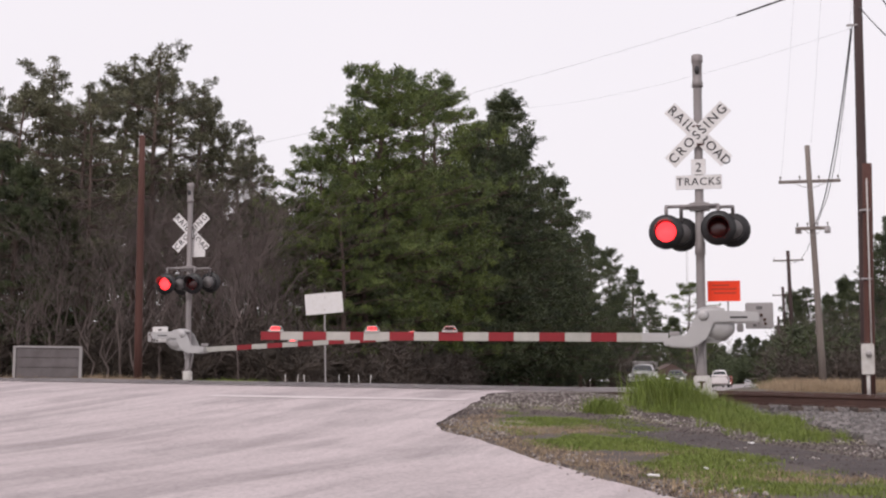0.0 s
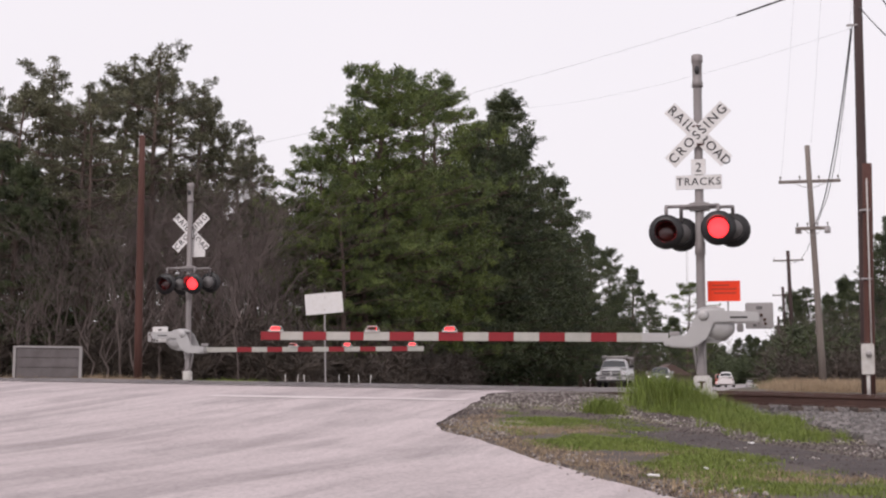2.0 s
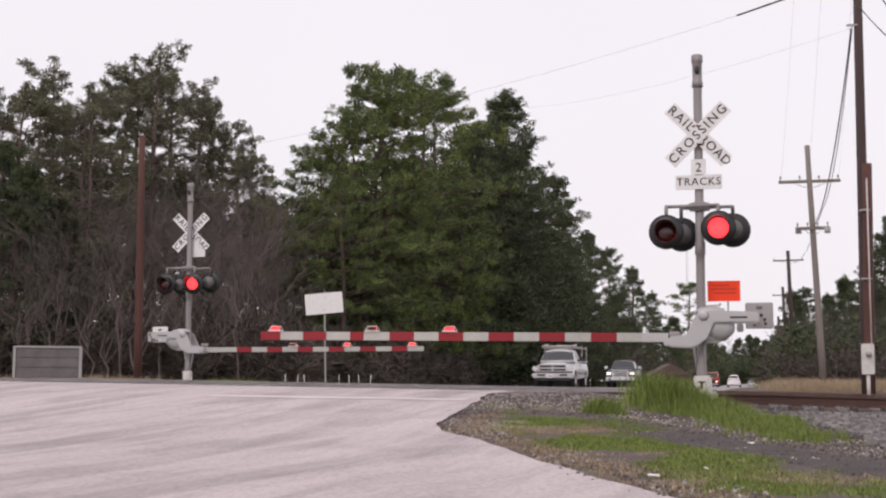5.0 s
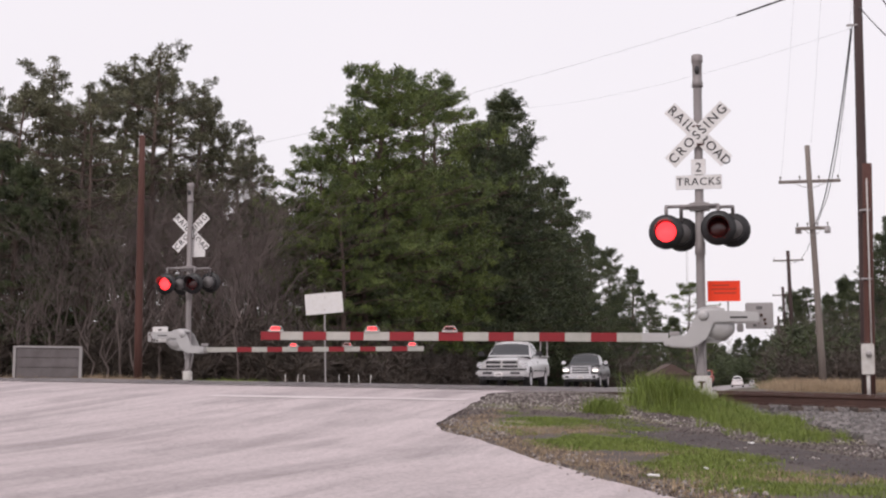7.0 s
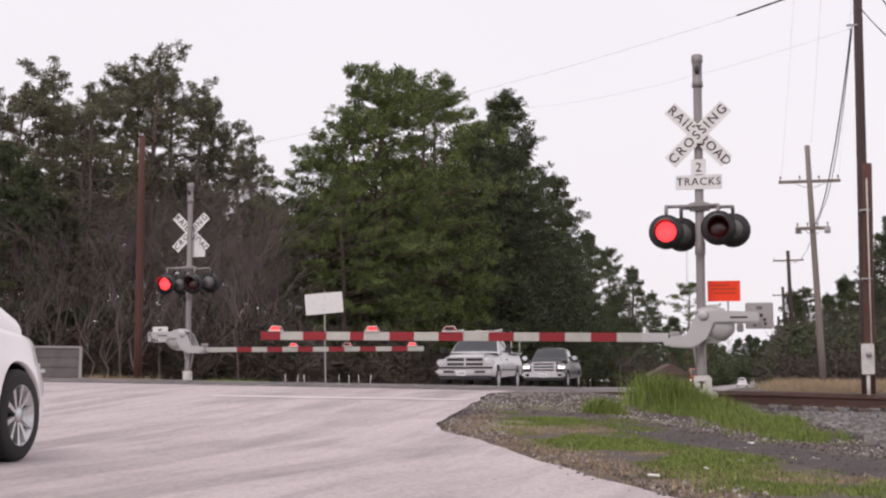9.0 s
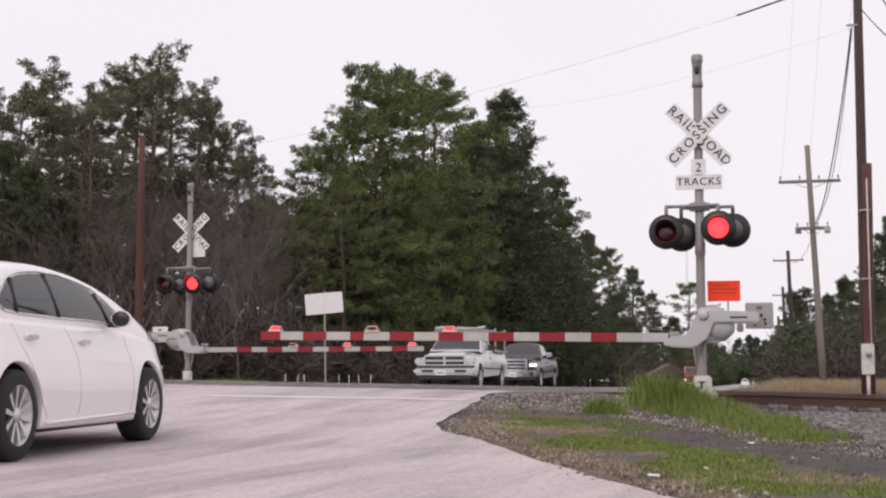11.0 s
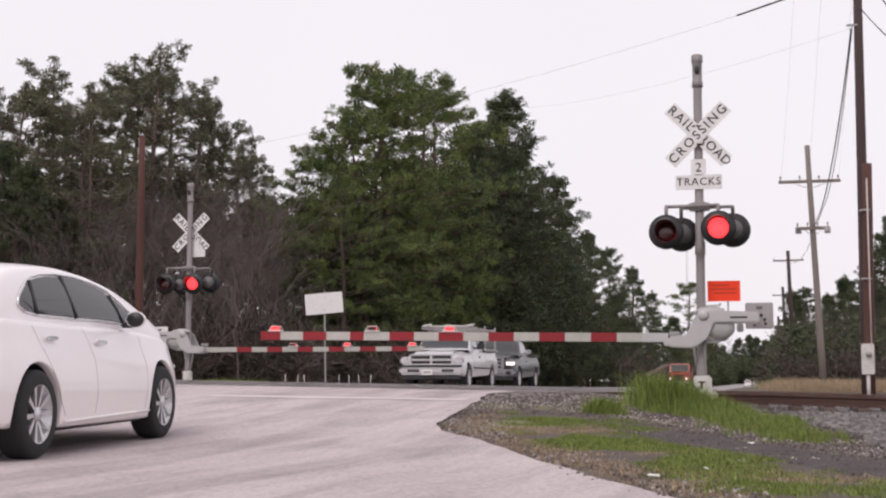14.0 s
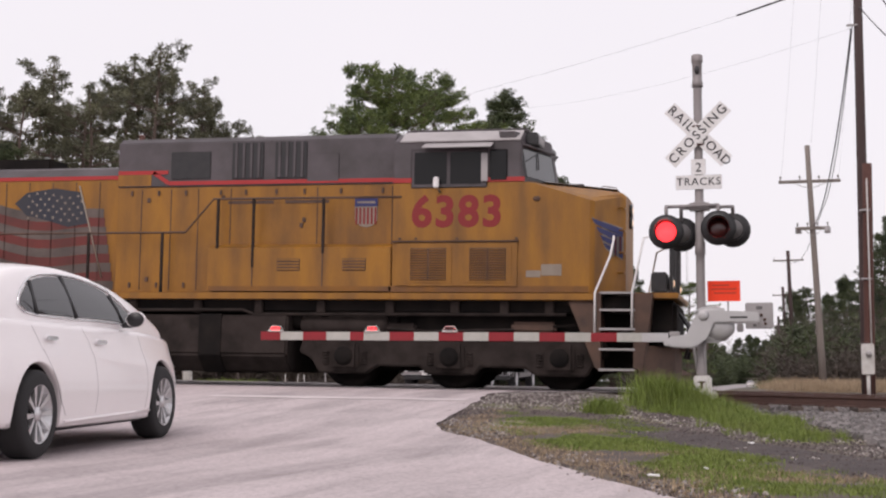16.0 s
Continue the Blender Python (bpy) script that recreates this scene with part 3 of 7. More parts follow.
    lathe(bar, [(0.09, zl + 0.33), (0.1, zl + 0.36), (0.1, zl + 0.46), (0.09, zl + 0.48)], 16)
    box(bar, (0, 0, zl + 0.40), (0.36, 0.26, 0.11), 0.03)
    for xx, yy in ((front[0], -0.12), (front[1], -0.12), (back[0], 0.12), (back[1], 0.12)):
        pipe(bar, [(xx, yy, zl + 0.41), (xx, yy * 1.3, zl + 0.38), (xx, yy * 1.5, zl + 0.2)], 0.028)
    part("light_bracket", bar, M_MAST, s)
    for i, xx in enumerate(front[:2]):
        unit = part("flashing_light", light_shell(), M_BLACK, s, "black round flasher with hood", pose(xx, -0.2, zl + front[2 + 1] * i))
        part("backplate", lathe(bm_new(), [(0.16, -0.03), (0.268, -0.03), (0.268, -0.02), (0.16, -0.012)], 36, "y"), M_BLACK, unit)
        part("back_cover", lathe(bm_new(), [(0.17, 0.0), (0.17, 0.12), (0.12, 0.2), (0.02, 0.23)], 28, "y"), M_COVER, unit)
        flasher("lens", unit, pose(0, -0.05, 0), 0.155, i, True)
    for i, xx in enumerate(back[:2]):
        unit = part("flashing_light", light_shell(), M_BLACK, s, "", pose(xx, 0.2, zl + 0.05 * i, 0, 0, 180))
        part("backplate", lathe(bm_new(), [(0.16, -0.03), (0.268, -0.03), (0.268, -0.02), (0.16, -0.012)], 36, "y"), M_BLACK, unit)
        part("back_cover", lathe(bm_new(), [(0.17, 0.0), (0.17, 0.12), (0.12, 0.2), (0.02, 0.23)], 28, "y"), M_COVER, unit)
        flasher("lens", unit, pose(0, -0.05, 0), 0.155, 1 - i, True)
    # gate mechanism: housing clamped to the mast, crank arms with counterweight
    k = -1.0 if side < 0 else 1.0
    def kp(pts):
        return [(k * a, b) for a, b in pts]
    house = bm_new()
    prism(house, kp([(0.02, 0.80), (0.30, 0.80), (0.44, 0.88), (0.46, 1.15), (0.40, 1.32), (0.12, 1.34), (0.02, 1.28)]), -0.2, 0.16, "y", 0.05)
    part("gate_mechanism", house, M_SILVER, s, "silver painted gate mechanism housing")
    hood = bm_new()
    lathe(hood, [(0.001, 1.36), (0.10, 1.35), (0.17, 1.31), (0.19, 1.26)], 20, "z", Matrix.Translation((k * 0.14, -0.04, 0)) @ Matrix.Diagonal((1.25, 0.8, 1, 1)))
    part("cover", hood, M_SILVER, s)
    crank = bm_new()
    prof = [(-0.47, 0.73), (-0.47, 0.90), (-0.22, 0.915), (-0.06, 1.235), (0.02, 1.295), (0.86, 1.255), (0.88, 1.10), (0.20, 1.10), (0.10, 0.86), (-0.05, 0.75), (-0.14, 0.72)]
    prism(crank, kp(prof), -0.30, -0.255, "y", 0.014)
    prism(crank, kp(prof), 0.20, 0.235, "y", 0.012)
    part("crank_arm", crank, M_SILVER, s, "silver crank arms of the gate")
    part("pivot_cap", lathe(bm_new(), [(0.02, -0.33), (0.075, -0.325), (0.085, -0.30)], 20, "y", Matrix.Translation((k * 0.045, 0, 1.21))), M_SILVER, s)
    part("slot", box(bm_new(), (k * 0.57, -0.3, 1.175), (0.26, 0.012, 0.028), 0.004), M_BLACK, s)
    for i in range(4):
        part("counterweight", box(bm_new(), (k * 0.93, -0.20 + 0.028 * i, 1.15 + 0.004 * (i % 2)), (0.17, 0.024, 0.25 - 0.012 * (i % 2)), 0.005), M_GALV, s)
    for dx, dz in ((-0.03, 0.06), (0.02, -0.01), (0.03, -0.07)):
        part("bolt", lathe(bm_new(), [(0.001, -0.232), (0.022, -0.228), (0.024, -0.21)], 8, "y", Matrix.Translation((k * 0.93 + dx, 0, 1.15 + dz))), M_RUST, s)
    part("counterweight", box(bm_new(), (k * 0.87, 0.22, 1.22), (0.42, 0.05, 0.40), 0.012), M_GALV if side > 0 else M_WHITE, s, "flat steel counterweight plates")
    for dx, dz, w, h in ((0.0, 0.12, 0.09, 0.05), (0.08, -0.06, 0.06, 0.10), (-0.07, -0.15, 0.05, 0.04)):
        part("plate_hole", box(bm_new(), (k * 0.87 + dx, 0.193, 1.22 + dz), (w, 0.006, h)), M_COVER, s)
    part("gear_dome", lathe(bm_new(), [(0.001, -0.245), (0.12, -0.235), (0.21, -0.20), (0.23, -0.16)], 24, "y", Matrix.Translation((k * 0.27, 0, 1.03)) @ Matrix.Diagonal((1.05, 1, 0.85, 1))), M_SILVER, s)
    part("housing_rib", box(bm_new(), (k * 0.27, -0.225, 1.04), (0.46, 0.03, 0.035), 0.01, Matrix.Rotation(radians(-24 * k), 3, "Y")), M_SILVER, s)
    part("junction_box", box(bm_new(), (k * 0.58, 0.1, 1.03), (0.10, 0.12, 0.12), 0.012), M_GALV, s)
    if side > 0:
        part("base_bolt", box(bm_new(), (0, -0.147, 0.20), (0.11, 0.012, 0.025), 0.004), M_RUST, s)
        part("base_bolt", box(bm_new(), (0, -0.147, 0.14), (0.028, 0.012, 0.10), 0.004), M_RUST, s)
    part("arm_clamp", box(bm_new(), (k * -0.48, -0.02, 0.81), (0.16, 0.55, 0.12), 0.02), M_SILVER, s)
    brace = bm_new()
    pipe(brace, [(k * 0.06, -0.1, 0.82), (k * 0.02, -0.02, 0.35)], 0.02)
    pipe(brace, [(k * -0.12, 0.05, 0.74), (k * -0.06, 0.03, 0.32)], 0.025)
    part("conduit", brace, M_GALV, s)
    part("crossarm_stop", box(bm_new(), (k * -0.42, 0.1, 0.95), (0.16, 0.12, 0.06), 0.01), M_GALV, s)
    return s


def light_shell():
    """The flasher's open drum and visor."""
    bm = bm_new()
    lathe(bm, [(0.17, 0.15), (0.17, -0.1), (0.162, -0.1), (0.162, 0.14)], 28, "y")
    seg, rows = 20, []
    for i in range(seg + 1):
        a = radians(-35 + 250 * i / seg)
        r = 0.172
        tip = -0.1 - 0.24 * max(0.0, math.sin(a)) ** 0.6 if math.sin(a) > 0 else -0.1
        rows.append([bm.verts.new((r * math.cos(a), -0.05, r * math.sin(a))), bm.verts.new((r * math.cos(a), tip - 0.02, r * math.sin(a) - 0.01))])
    for a, b in zip(rows, rows[1:]):
        f = bm.faces.new((a[0], b[0], b[1], a[1]))
        f.smooth = True
    return bm


def gate_arm(name, m, label, way, length, bands, lamps, phases, h0=0.14, h1=0.135):
    """A striped arm from its pivot along way (-1: towards -x). bands: (from, to, red)."""
    a = thing(name, m, label, "crossing gate arm", "gate arms")
    for x0, x1, red in bands:
        b = box(bm_new(), (way * (x0 + x1) / 2, 0, 0), (x1 - x0, 0.045, h0 + (h1 - h0) * x0 / length), 0.004)
        part("red_band" if red == 1 else "white_band" if red == 0 else "root", b, (M_GWHITE, M_RED, M_SILVER)[red], a)
    for x, ph in zip(lamps, phases):
        mount = box(bm_new(), (way * x, -0.01, h0 / 2 + 0.012), (0.24, 0.09, 0.03), 0.008)
        mt = part("lamp_mount", mount, M_DIRTY, a)
        pipe_ = pipe(bm_new(), [(way * x - 0.12, 0, h0 / 2 + 0.02), (way * x - 0.07, 0, h0 / 2 + 0.09), (way * x + 0.07, 0, h0 / 2 + 0.09), (way * x + 0.12, 0, h0 / 2 + 0.02)], 0.008, 6)
        part("lamp_guard", pipe_, M_DIRTY, mt)
        flasher("lamp", mt, pose(way * x, -0.02, h0 / 2 + 0.027), 0.075, ph)
    return a


NX, NY = place(3.97, 21.6)
NZ = 0.36
near_signal = signal("crossing_signal", pose(NX, NY, NZ), "grey crossing signal with crossbuck, flashers and lowered gate beside the track", 1,
                     (-0.50, 0.29, 2.50, 0.045), (-0.29, 0.50), -0.10, True, "")
# orange notice with unreadable lines behind the mechanism
note = part("notice", box(bm_new(), (0.34, 0.28, 1.61), (0.50, 0.006, 0.32), 0.002), M_ORANGE, near_signal, "bright orange notice sheet")
bars = bm_new()
for bx, bz, bw in ((-0.05, 0.09, 0.26), (-0.08, 0.03, 0.22), (0.10, 0.03, 0.18), (0.02, -0.03, 0.34)):
    box(bars, (0.34 + bx, 0.274, 1.61 + bz), (bw, 0.004, 0.022))
part("writing", bars, material("dull_red_print", (0.62, 0.05, 0.015), 0.6, bump=0), note)
part("notice_stand", pipe(bm_new(), [(0.40, 0.3, 1.75), (0.40, 0.3, 1.0), (0.1, 0.1, 1.0)], 0.015), M_GALV, near_signal)

FX, FY = place(-6.52, 36.0)
FZ = 0.54
far_signal = signal("crossing_signal", pose(FX, FY, FZ), "grey crossing signal with crossbuck beyond the tracks, gate lowering", -1,
                    (-0.54, 0.21, 2.50, 0.0), (-0.28, 0.50), 0.09, False, "")

NEAR_BANDS = [(0.0, 0.40, 2), (0.40, 0.785, 0)]
xs_, flag_ = 0.785, 1
for w_ in [0.405] * 9 + [0.43, 0.23, 0.40, 0.40, 0.385, 0.34]:
    NEAR_BANDS.append((xs_, xs_ + w_, flag_))
    xs_, flag_ = xs_ + w_, 1 - flag_
near_gate = gate_arm("gate_arm", pose(NX - 0.50, NY - 0.1, 1.243, 0, 0.65, 0), "red and white striped gate arm lowered across the lane", -1, 6.62,
                     NEAR_BANDS, (6.36, 4.72, 3.44), (2, 0, 1))
FAR_BANDS = [(0.0, 0.12, 2), (0.12, 0.95, 0)]
xs_, flag_ = 0.95, 1
while xs_ < 5.6:
    e_ = min(5.82, xs_ + 0.405)
    FAR_BANDS.append((xs_, e_, flag_))
    xs_, flag_ = e_, 1 - flag_
FAR_GATE = pose(FX + 0.42, FY - 0.1, 1.354)
far_gate = gate_arm("gate_arm", FAR_GATE, "red and white striped gate arm coming down beyond the tracks", 1, 5.82,
                    FAR_BANDS, (2.45, 3.86, 5.52), (0, 1, 2), 0.125, 0.115)


# ---- trees ----
def needle_tuft(verts, faces, c, r, rnd, n, up=0.25, thin=0.085, spiky=1.0, flat=0.75):
    """A spray of short needle blades round c."""
    for _ in range(n):
        v = Vector((rnd.gauss(0, 1), rnd.gauss(0, 1), rnd.gauss(0, flat) + up)).normalized()
        w = v.orthogonal().normalized()
        w.rotate(Matrix.Rotation(rnd.uniform(0, 6.28), 3, v))
        length = r * rnd.uniform(0.4, 0.8) * spiky
        b = c + v * r * rnd.uniform(0.05, 0.7)
        k = len(verts)
        wd = r * thin * rnd.uniform(0.8, 1.5)
        verts += [b - w * wd, b + w * wd, b + v * length]
        faces.append((k, k + 1, k + 2))


def limb(bm, p, q, r0, r1, rnd, kinks=2, seg=5):
    pts = [Vector(p)]
    for i in range(1, kinks + 1):
        t = i / (kinks + 1)
        pts.append(Vector(p).lerp(Vector(q), t) + Vector((rnd.gauss(0, 0.06), rnd.gauss(0, 0.06), rnd.gauss(0, 0.05))) * (Vector(q) - Vector(p)).length)
    pts.append(Vector(q))
    pipe(bm, pts, r0, seg, r1, caps=False)
    return pts


def pine_meshes(seed, foot, radius, limbs, twigs, tuft_r, mat, blades=15, gap=0.0, peak=1.6, droop=0.0):
    """Trunk and crown of a 16 m pine: whorls of limbs, forked twigs, and a round tuft of needles at each twig's end."""
    rnd = random.Random(seed)
    H = 16.0
    trunk = bm_new()
    lean = (rnd.gauss(0, 0.02), rnd.gauss(0, 0.02))
    bend = [Vector((lean[0] * i * i + 0.1 * math.sin(i * 1.3 + seed), lean[1] * i * i + 0.1 * math.cos(i * 1.1 + seed), H * i / 6)) for i in range(7)]
    pipe(trunk, bend, 0.26, 8, 0.03)

    def axis(z):
        i = min(5, int(z / H * 6))
        return bend[i].lerp(bend[i + 1], z / H * 6 - i)
    verts, faces = [], []
    per = 5
    levels = max(4, limbs // per)
    for lv in range(levels):
        t = foot + (0.94 - foot) * ((lv + 0.35 * rnd.random()) / (levels - 0.65))
        u = min(1.0, (t - foot) / (1 - foot))
        prof = min(1.0, 0.66 + 1.5 * u) * (1 - u ** peak) ** 0.8 + 0.06
        a0 = rnd.uniform(0, 6.283)
        whorl = rnd.uniform(0.75, 1.15)
        for j in range(per):
            if rnd.random() < gap + 0.12 * u:
                continue
            a = a0 + 6.283 * (j + rnd.uniform(-0.35, 0.35)) / per
            reach = radius * prof * whorl * rnd.uniform(0.55, 1.12)
            p = axis(H * min(0.985, t + rnd.uniform(-0.012, 0.012)))
            way = Vector((math.cos(a), math.sin(a), 0))
            rise = reach * (rnd.uniform(-0.06, 0.16) + 0.32 * u - droop * (1 - u))
            q = p + way * reach + Vector((0, 0, rise))
            limb(trunk, p, q, 0.06 * (1 - u) + 0.022, 0.014, rnd, 1, 4)
            side = Vector((-way.y, way.x, 0))
            for k in range(twigs):
                f = rnd.uniform(0.32, 1.0) ** 0.7 if reach > 1.2 else rnd.uniform(0.1, 1.0)
                root = p.lerp(q, f)
                spread = 0.30 + 0.42 * min(reach, 3.0) * (1.15 - 0.8 * f)
                tip = root + side * rnd.uniform(-spread, spread) + way * rnd.uniform(0.0, 0.35) + Vector((0, 0, rnd.uniform(-0.08, 0.42)))
                if k % 2 == 0:
                    pipe(trunk, [root, tip], 0.013, 3, 0.007, caps=False)
                needle_tuft(verts, faces, tip, tuft_r * rnd.uniform(0.7, 1.2), rnd, blades, 0.2, 0.10, 0.6, 0.85)
    for k in range(26):
        t = rnd.uniform(0.90, 1.0)
        near = 0.18 + 5.0 * (1.0 - t)
        tip = axis(H * min(t, 0.999)) + Vector((rnd.uniform(-near, near), rnd.uniform(-near, near), rnd.uniform(-0.1, 0.15)))
        needle_tuft(verts, faces, tip, tuft_r * rnd.uniform(0.7, 1.1), rnd, blades, 0.2, 0.10, 0.6, 0.85)
    crown = bpy.data.meshes.new("crown")
    crown.from_pydata(verts, [], faces)
    crown.materials.append(mat)
    return mesh_of("trunk", trunk, M_BARK), crown


def bare_meshes(seed):
    """A leafless tree of forking limbs: the trunk with its main limbs, and the fine branches."""
    rnd = random.Random(seed)
    bm, fine = bm_new(), bm_new()

    def grow(p, v, length, r, depth):
        q = p + v * length
        limb(bm if depth < 2 else fine, p, q, max(r, 0.006), max(r * 0.6, 0.005), rnd, 2 if depth < 3 else 1, 5 if depth < 2 else 3)
        if depth == 5:
            return
        for _ in range(rnd.choice((2, 3, 3)) if depth else 6):
            w = (v + Vector((rnd.gauss(0, 0.5), rnd.gauss(0, 0.5), rnd.gauss(0.2, 0.3)))).normalized()
            s = rnd.uniform(0.4, 1.0)
            grow(p + v * length * s, w, length * rnd.uniform(0.5, 0.8), r * 0.52, depth + 1)
    grow(Vector((0, 0, 0)), Vector((rnd.gauss(0, 0.05), rnd.gauss(0, 0.05), 1)).normalized(), 4.2, 0.062, 0)
    return mesh_of("trunk", bm, M_BARE), mesh_of("branchwork", fine, M_BARE)


FULL = [pine_meshes(100 + i, 0.12, 4.9, 80, 17, 0.31, M_NEEDLE, blades=44, gap=0.10, peak=3.6, droop=0.06) for i in range(4)]
# SHADE and DENSE wear the darker needles whose colour already holds shade
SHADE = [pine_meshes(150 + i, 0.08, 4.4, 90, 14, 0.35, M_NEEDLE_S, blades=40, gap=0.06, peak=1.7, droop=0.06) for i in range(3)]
TALL = [pine_meshes(200 + i, 0.42, 3.3, 50, 14, 0.29, M_NEEDLE_D, blades=44, gap=0.30, peak=3.2) for i in range(4)]
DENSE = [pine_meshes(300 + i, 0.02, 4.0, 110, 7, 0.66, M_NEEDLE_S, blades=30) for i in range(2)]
BARE = [bare_meshes(400 + i) for i in range(4)]


def on_bearing(px, d):
    """World X, Y on the bearing of px at distance d."""
    return place((px - 784) / 2486.0 * d, d)


PITCH = radians(5.31)


def spot(px, py, d):
    """The place seen at (px, py) at the level distance d."""
    h = d * math.tan(math.atan((441 - py) / 2486.0) + PITCH)
    depth = d * math.cos(PITCH) + h * math.sin(PITCH)
    x, y = place((px - 784) / 2486.0 * depth, d)
    return Vector((x, y, 0.6 + h))


def height_of(top, d, z):
    return spot(784, top, d).z - z


def off_road(px, d):
    """Farther along the bearing where the spot would stand on the road."""
    k = CT * (px - 784) / 2486.0 - ST
    if k < 0 and -19.0 < k * d < 2.0:
        d = min(760.0, -19.0 / k)
    return d


rnd_t = random.Random(9)


def pine(px, top, d, kind, fat=1.0):
    d = off_road(px, d)
    x, y = on_bearing(px, d)
    z = ground_z(x, y) - 0.05
    h = height_of(top, d, z) / 16.0
    trunk, crown = rnd_t.choice(kind)
    label = {id(FULL): "tall full-crowned green pine at the wood's edge", id(TALL): "tall thin-crowned dark pine in the wood",
             id(SHADE): "tall pine within the wood, shade put into its needle colour", id(DENSE): "pine branched to the ground behind the wood's edge, shade put into its colour"}[id(kind)]
    t = thing("pine_tree", pose(x, y, z, 0, 0, rnd_t.uniform(0, 360)) @ Matrix.Diagonal((h * fat, h * fat, h, 1)), label, "tree", "pines")
    part("trunk", trunk, M_BARK, t)
    part("crown", crown, M_NEEDLE, t)


def bare(px, top, d, fat=1.0):
    x, y = on_bearing(px, d)
    z = ground_z(x, y) - 0.05
    me, fine = rnd_t.choice(BARE)
    h = height_of(top, d, z) / max(v.co.z for v in fine.vertices)
    t = thing("bare_tree", pose(x, y, z, 0, 0, rnd_t.uniform(0, 360)) @ Matrix.Diagonal((h * fat, h * fat, h, 1)), "leafless grey tree with fine bare branches in the wood", "tree", "bare trees")
    part("trunk", me, M_BARE, t)
    tagged(part("branchwork", fine, M_BARE, t), kind="stuff")


for px, top, d in ((690, 118, 72), (768, 155, 76), (640, 205, 69), (560, 262, 70),
                   (610, 320, 66), (690, 420, 66), (540, 380, 72), (735, 140, 73), (655, 160, 71)):
    pine(px, top, d, FULL, 0.95)
for px, top, d in ((868, 168, 80), (925, 245, 86), (965, 310, 92), (1005, 385, 97), (815, 240, 74), (840, 210, 82), (900, 270, 88), (735, 300, 67), (860, 300, 74), (790, 360, 70), (930, 370, 84), (650, 360, 66), (890, 420, 78), (960, 430, 92), (580, 420, 70), (830, 450, 70), (15, 290, 58), (92, 350, 60), (-35, 250, 58), (140, 420, 60)):
    pine(px, top, d, SHADE, 1.08)
for px, top, d in ((1048, 405, 112), (1085, 440, 122), (1118, 470, 134), (1145, 515, 146), (1025, 430, 104), (985, 450, 98), (1160, 560, 170)):
    pine(px, top, d, SHADE, 0.9)
for px, top, d in ((18, 150, 62), (86, 112, 66), (135, 150, 64), (182, 102, 70), (262, 80, 67), (300, 125, 72), (232, 130, 74), (345, 165, 70), (382, 210, 74), (52, 135, 70),
                   (-30, 160, 64), (160, 170, 60), (415, 262, 82), (450, 262, 86), (110, 190, 74)):
    pine(px, top, d, TALL, 1.0)
for px, top, d in ((-20, 330, 90), (60, 310, 92), (140, 300, 92), (220, 300, 94), (300, 310, 94), (370, 340, 96), (440, 350, 98), (510, 360, 96),
                   (570, 350, 92), (640, 300, 94), (700, 290, 92), (760, 280, 94), (820, 290, 96), (880, 300, 98), (940, 380, 104), (990, 460, 112), (1040, 500, 122), (1080, 520, 134), (1120, 560, 150)):
    pine(px, top, d, DENSE, 1.15)
# the far wood beside the road and along the horizon
for px, top, d, k in ((1216, 502, 240, FULL), (1186, 560, 260, DENSE), (1150, 600, 240, DENSE), (1300, 600, 420, DENSE), (1325, 592, 400, DENSE), (1350, 602, 420, DENSE), (1278, 612, 430, DENSE), (1250, 606, 420, DENSE), (1375, 590, 380, DENSE),
                      (1225, 600, 400, DENSE), (1263, 600, 600, DENSE), (1337, 596, 640, DENSE), (1362, 594, 600, DENSE), (1388, 575, 500, DENSE), (1240, 590, 430, DENSE), (1200, 615, 380, DENSE), (1340, 625, 520, DENSE), (1312, 628, 560, DENSE), (1290, 630, 540, DENSE),
                      (1415, 515, 150, DENSE), (1440, 508, 140, SHADE), (1468, 520, 160, DENSE), (1395, 560, 210, DENSE), (1500, 490, 130, DENSE), (1530, 470, 124, SHADE), (1560, 415, 118, SHADE), (1590, 380, 110, SHADE), (1575, 480, 130, DENSE), (1545, 520, 140, DENSE), (1480, 560, 170, DENSE)):
    pine(px, top, d, k, 1.1 if px < 1390 else 1.0)
for px, top, d in ((400, 250, 62), (440, 275, 60), (372, 300, 58), (475, 320, 64), (510, 370, 68), (330, 330, 58), (285, 350, 56), (215, 330, 56), (160, 380, 55), (110, 340, 57), (50, 400, 56), (425, 380, 56), (0, 380, 57), (485, 430, 60), (250, 420, 54), (545, 450, 66), (190, 450, 54), (20, 300, 60), (80, 280, 62), (140, 300, 61), (200, 270, 63), (260, 290, 62), (310, 270, 64), (350, 260, 66), (420, 300, 66), (460, 290, 68), (500, 340, 70), (30, 480, 54), (90, 500, 54), (390, 440, 56), (450, 470, 58), (330, 470, 55)):
    bare(px, top, d, 1.1)


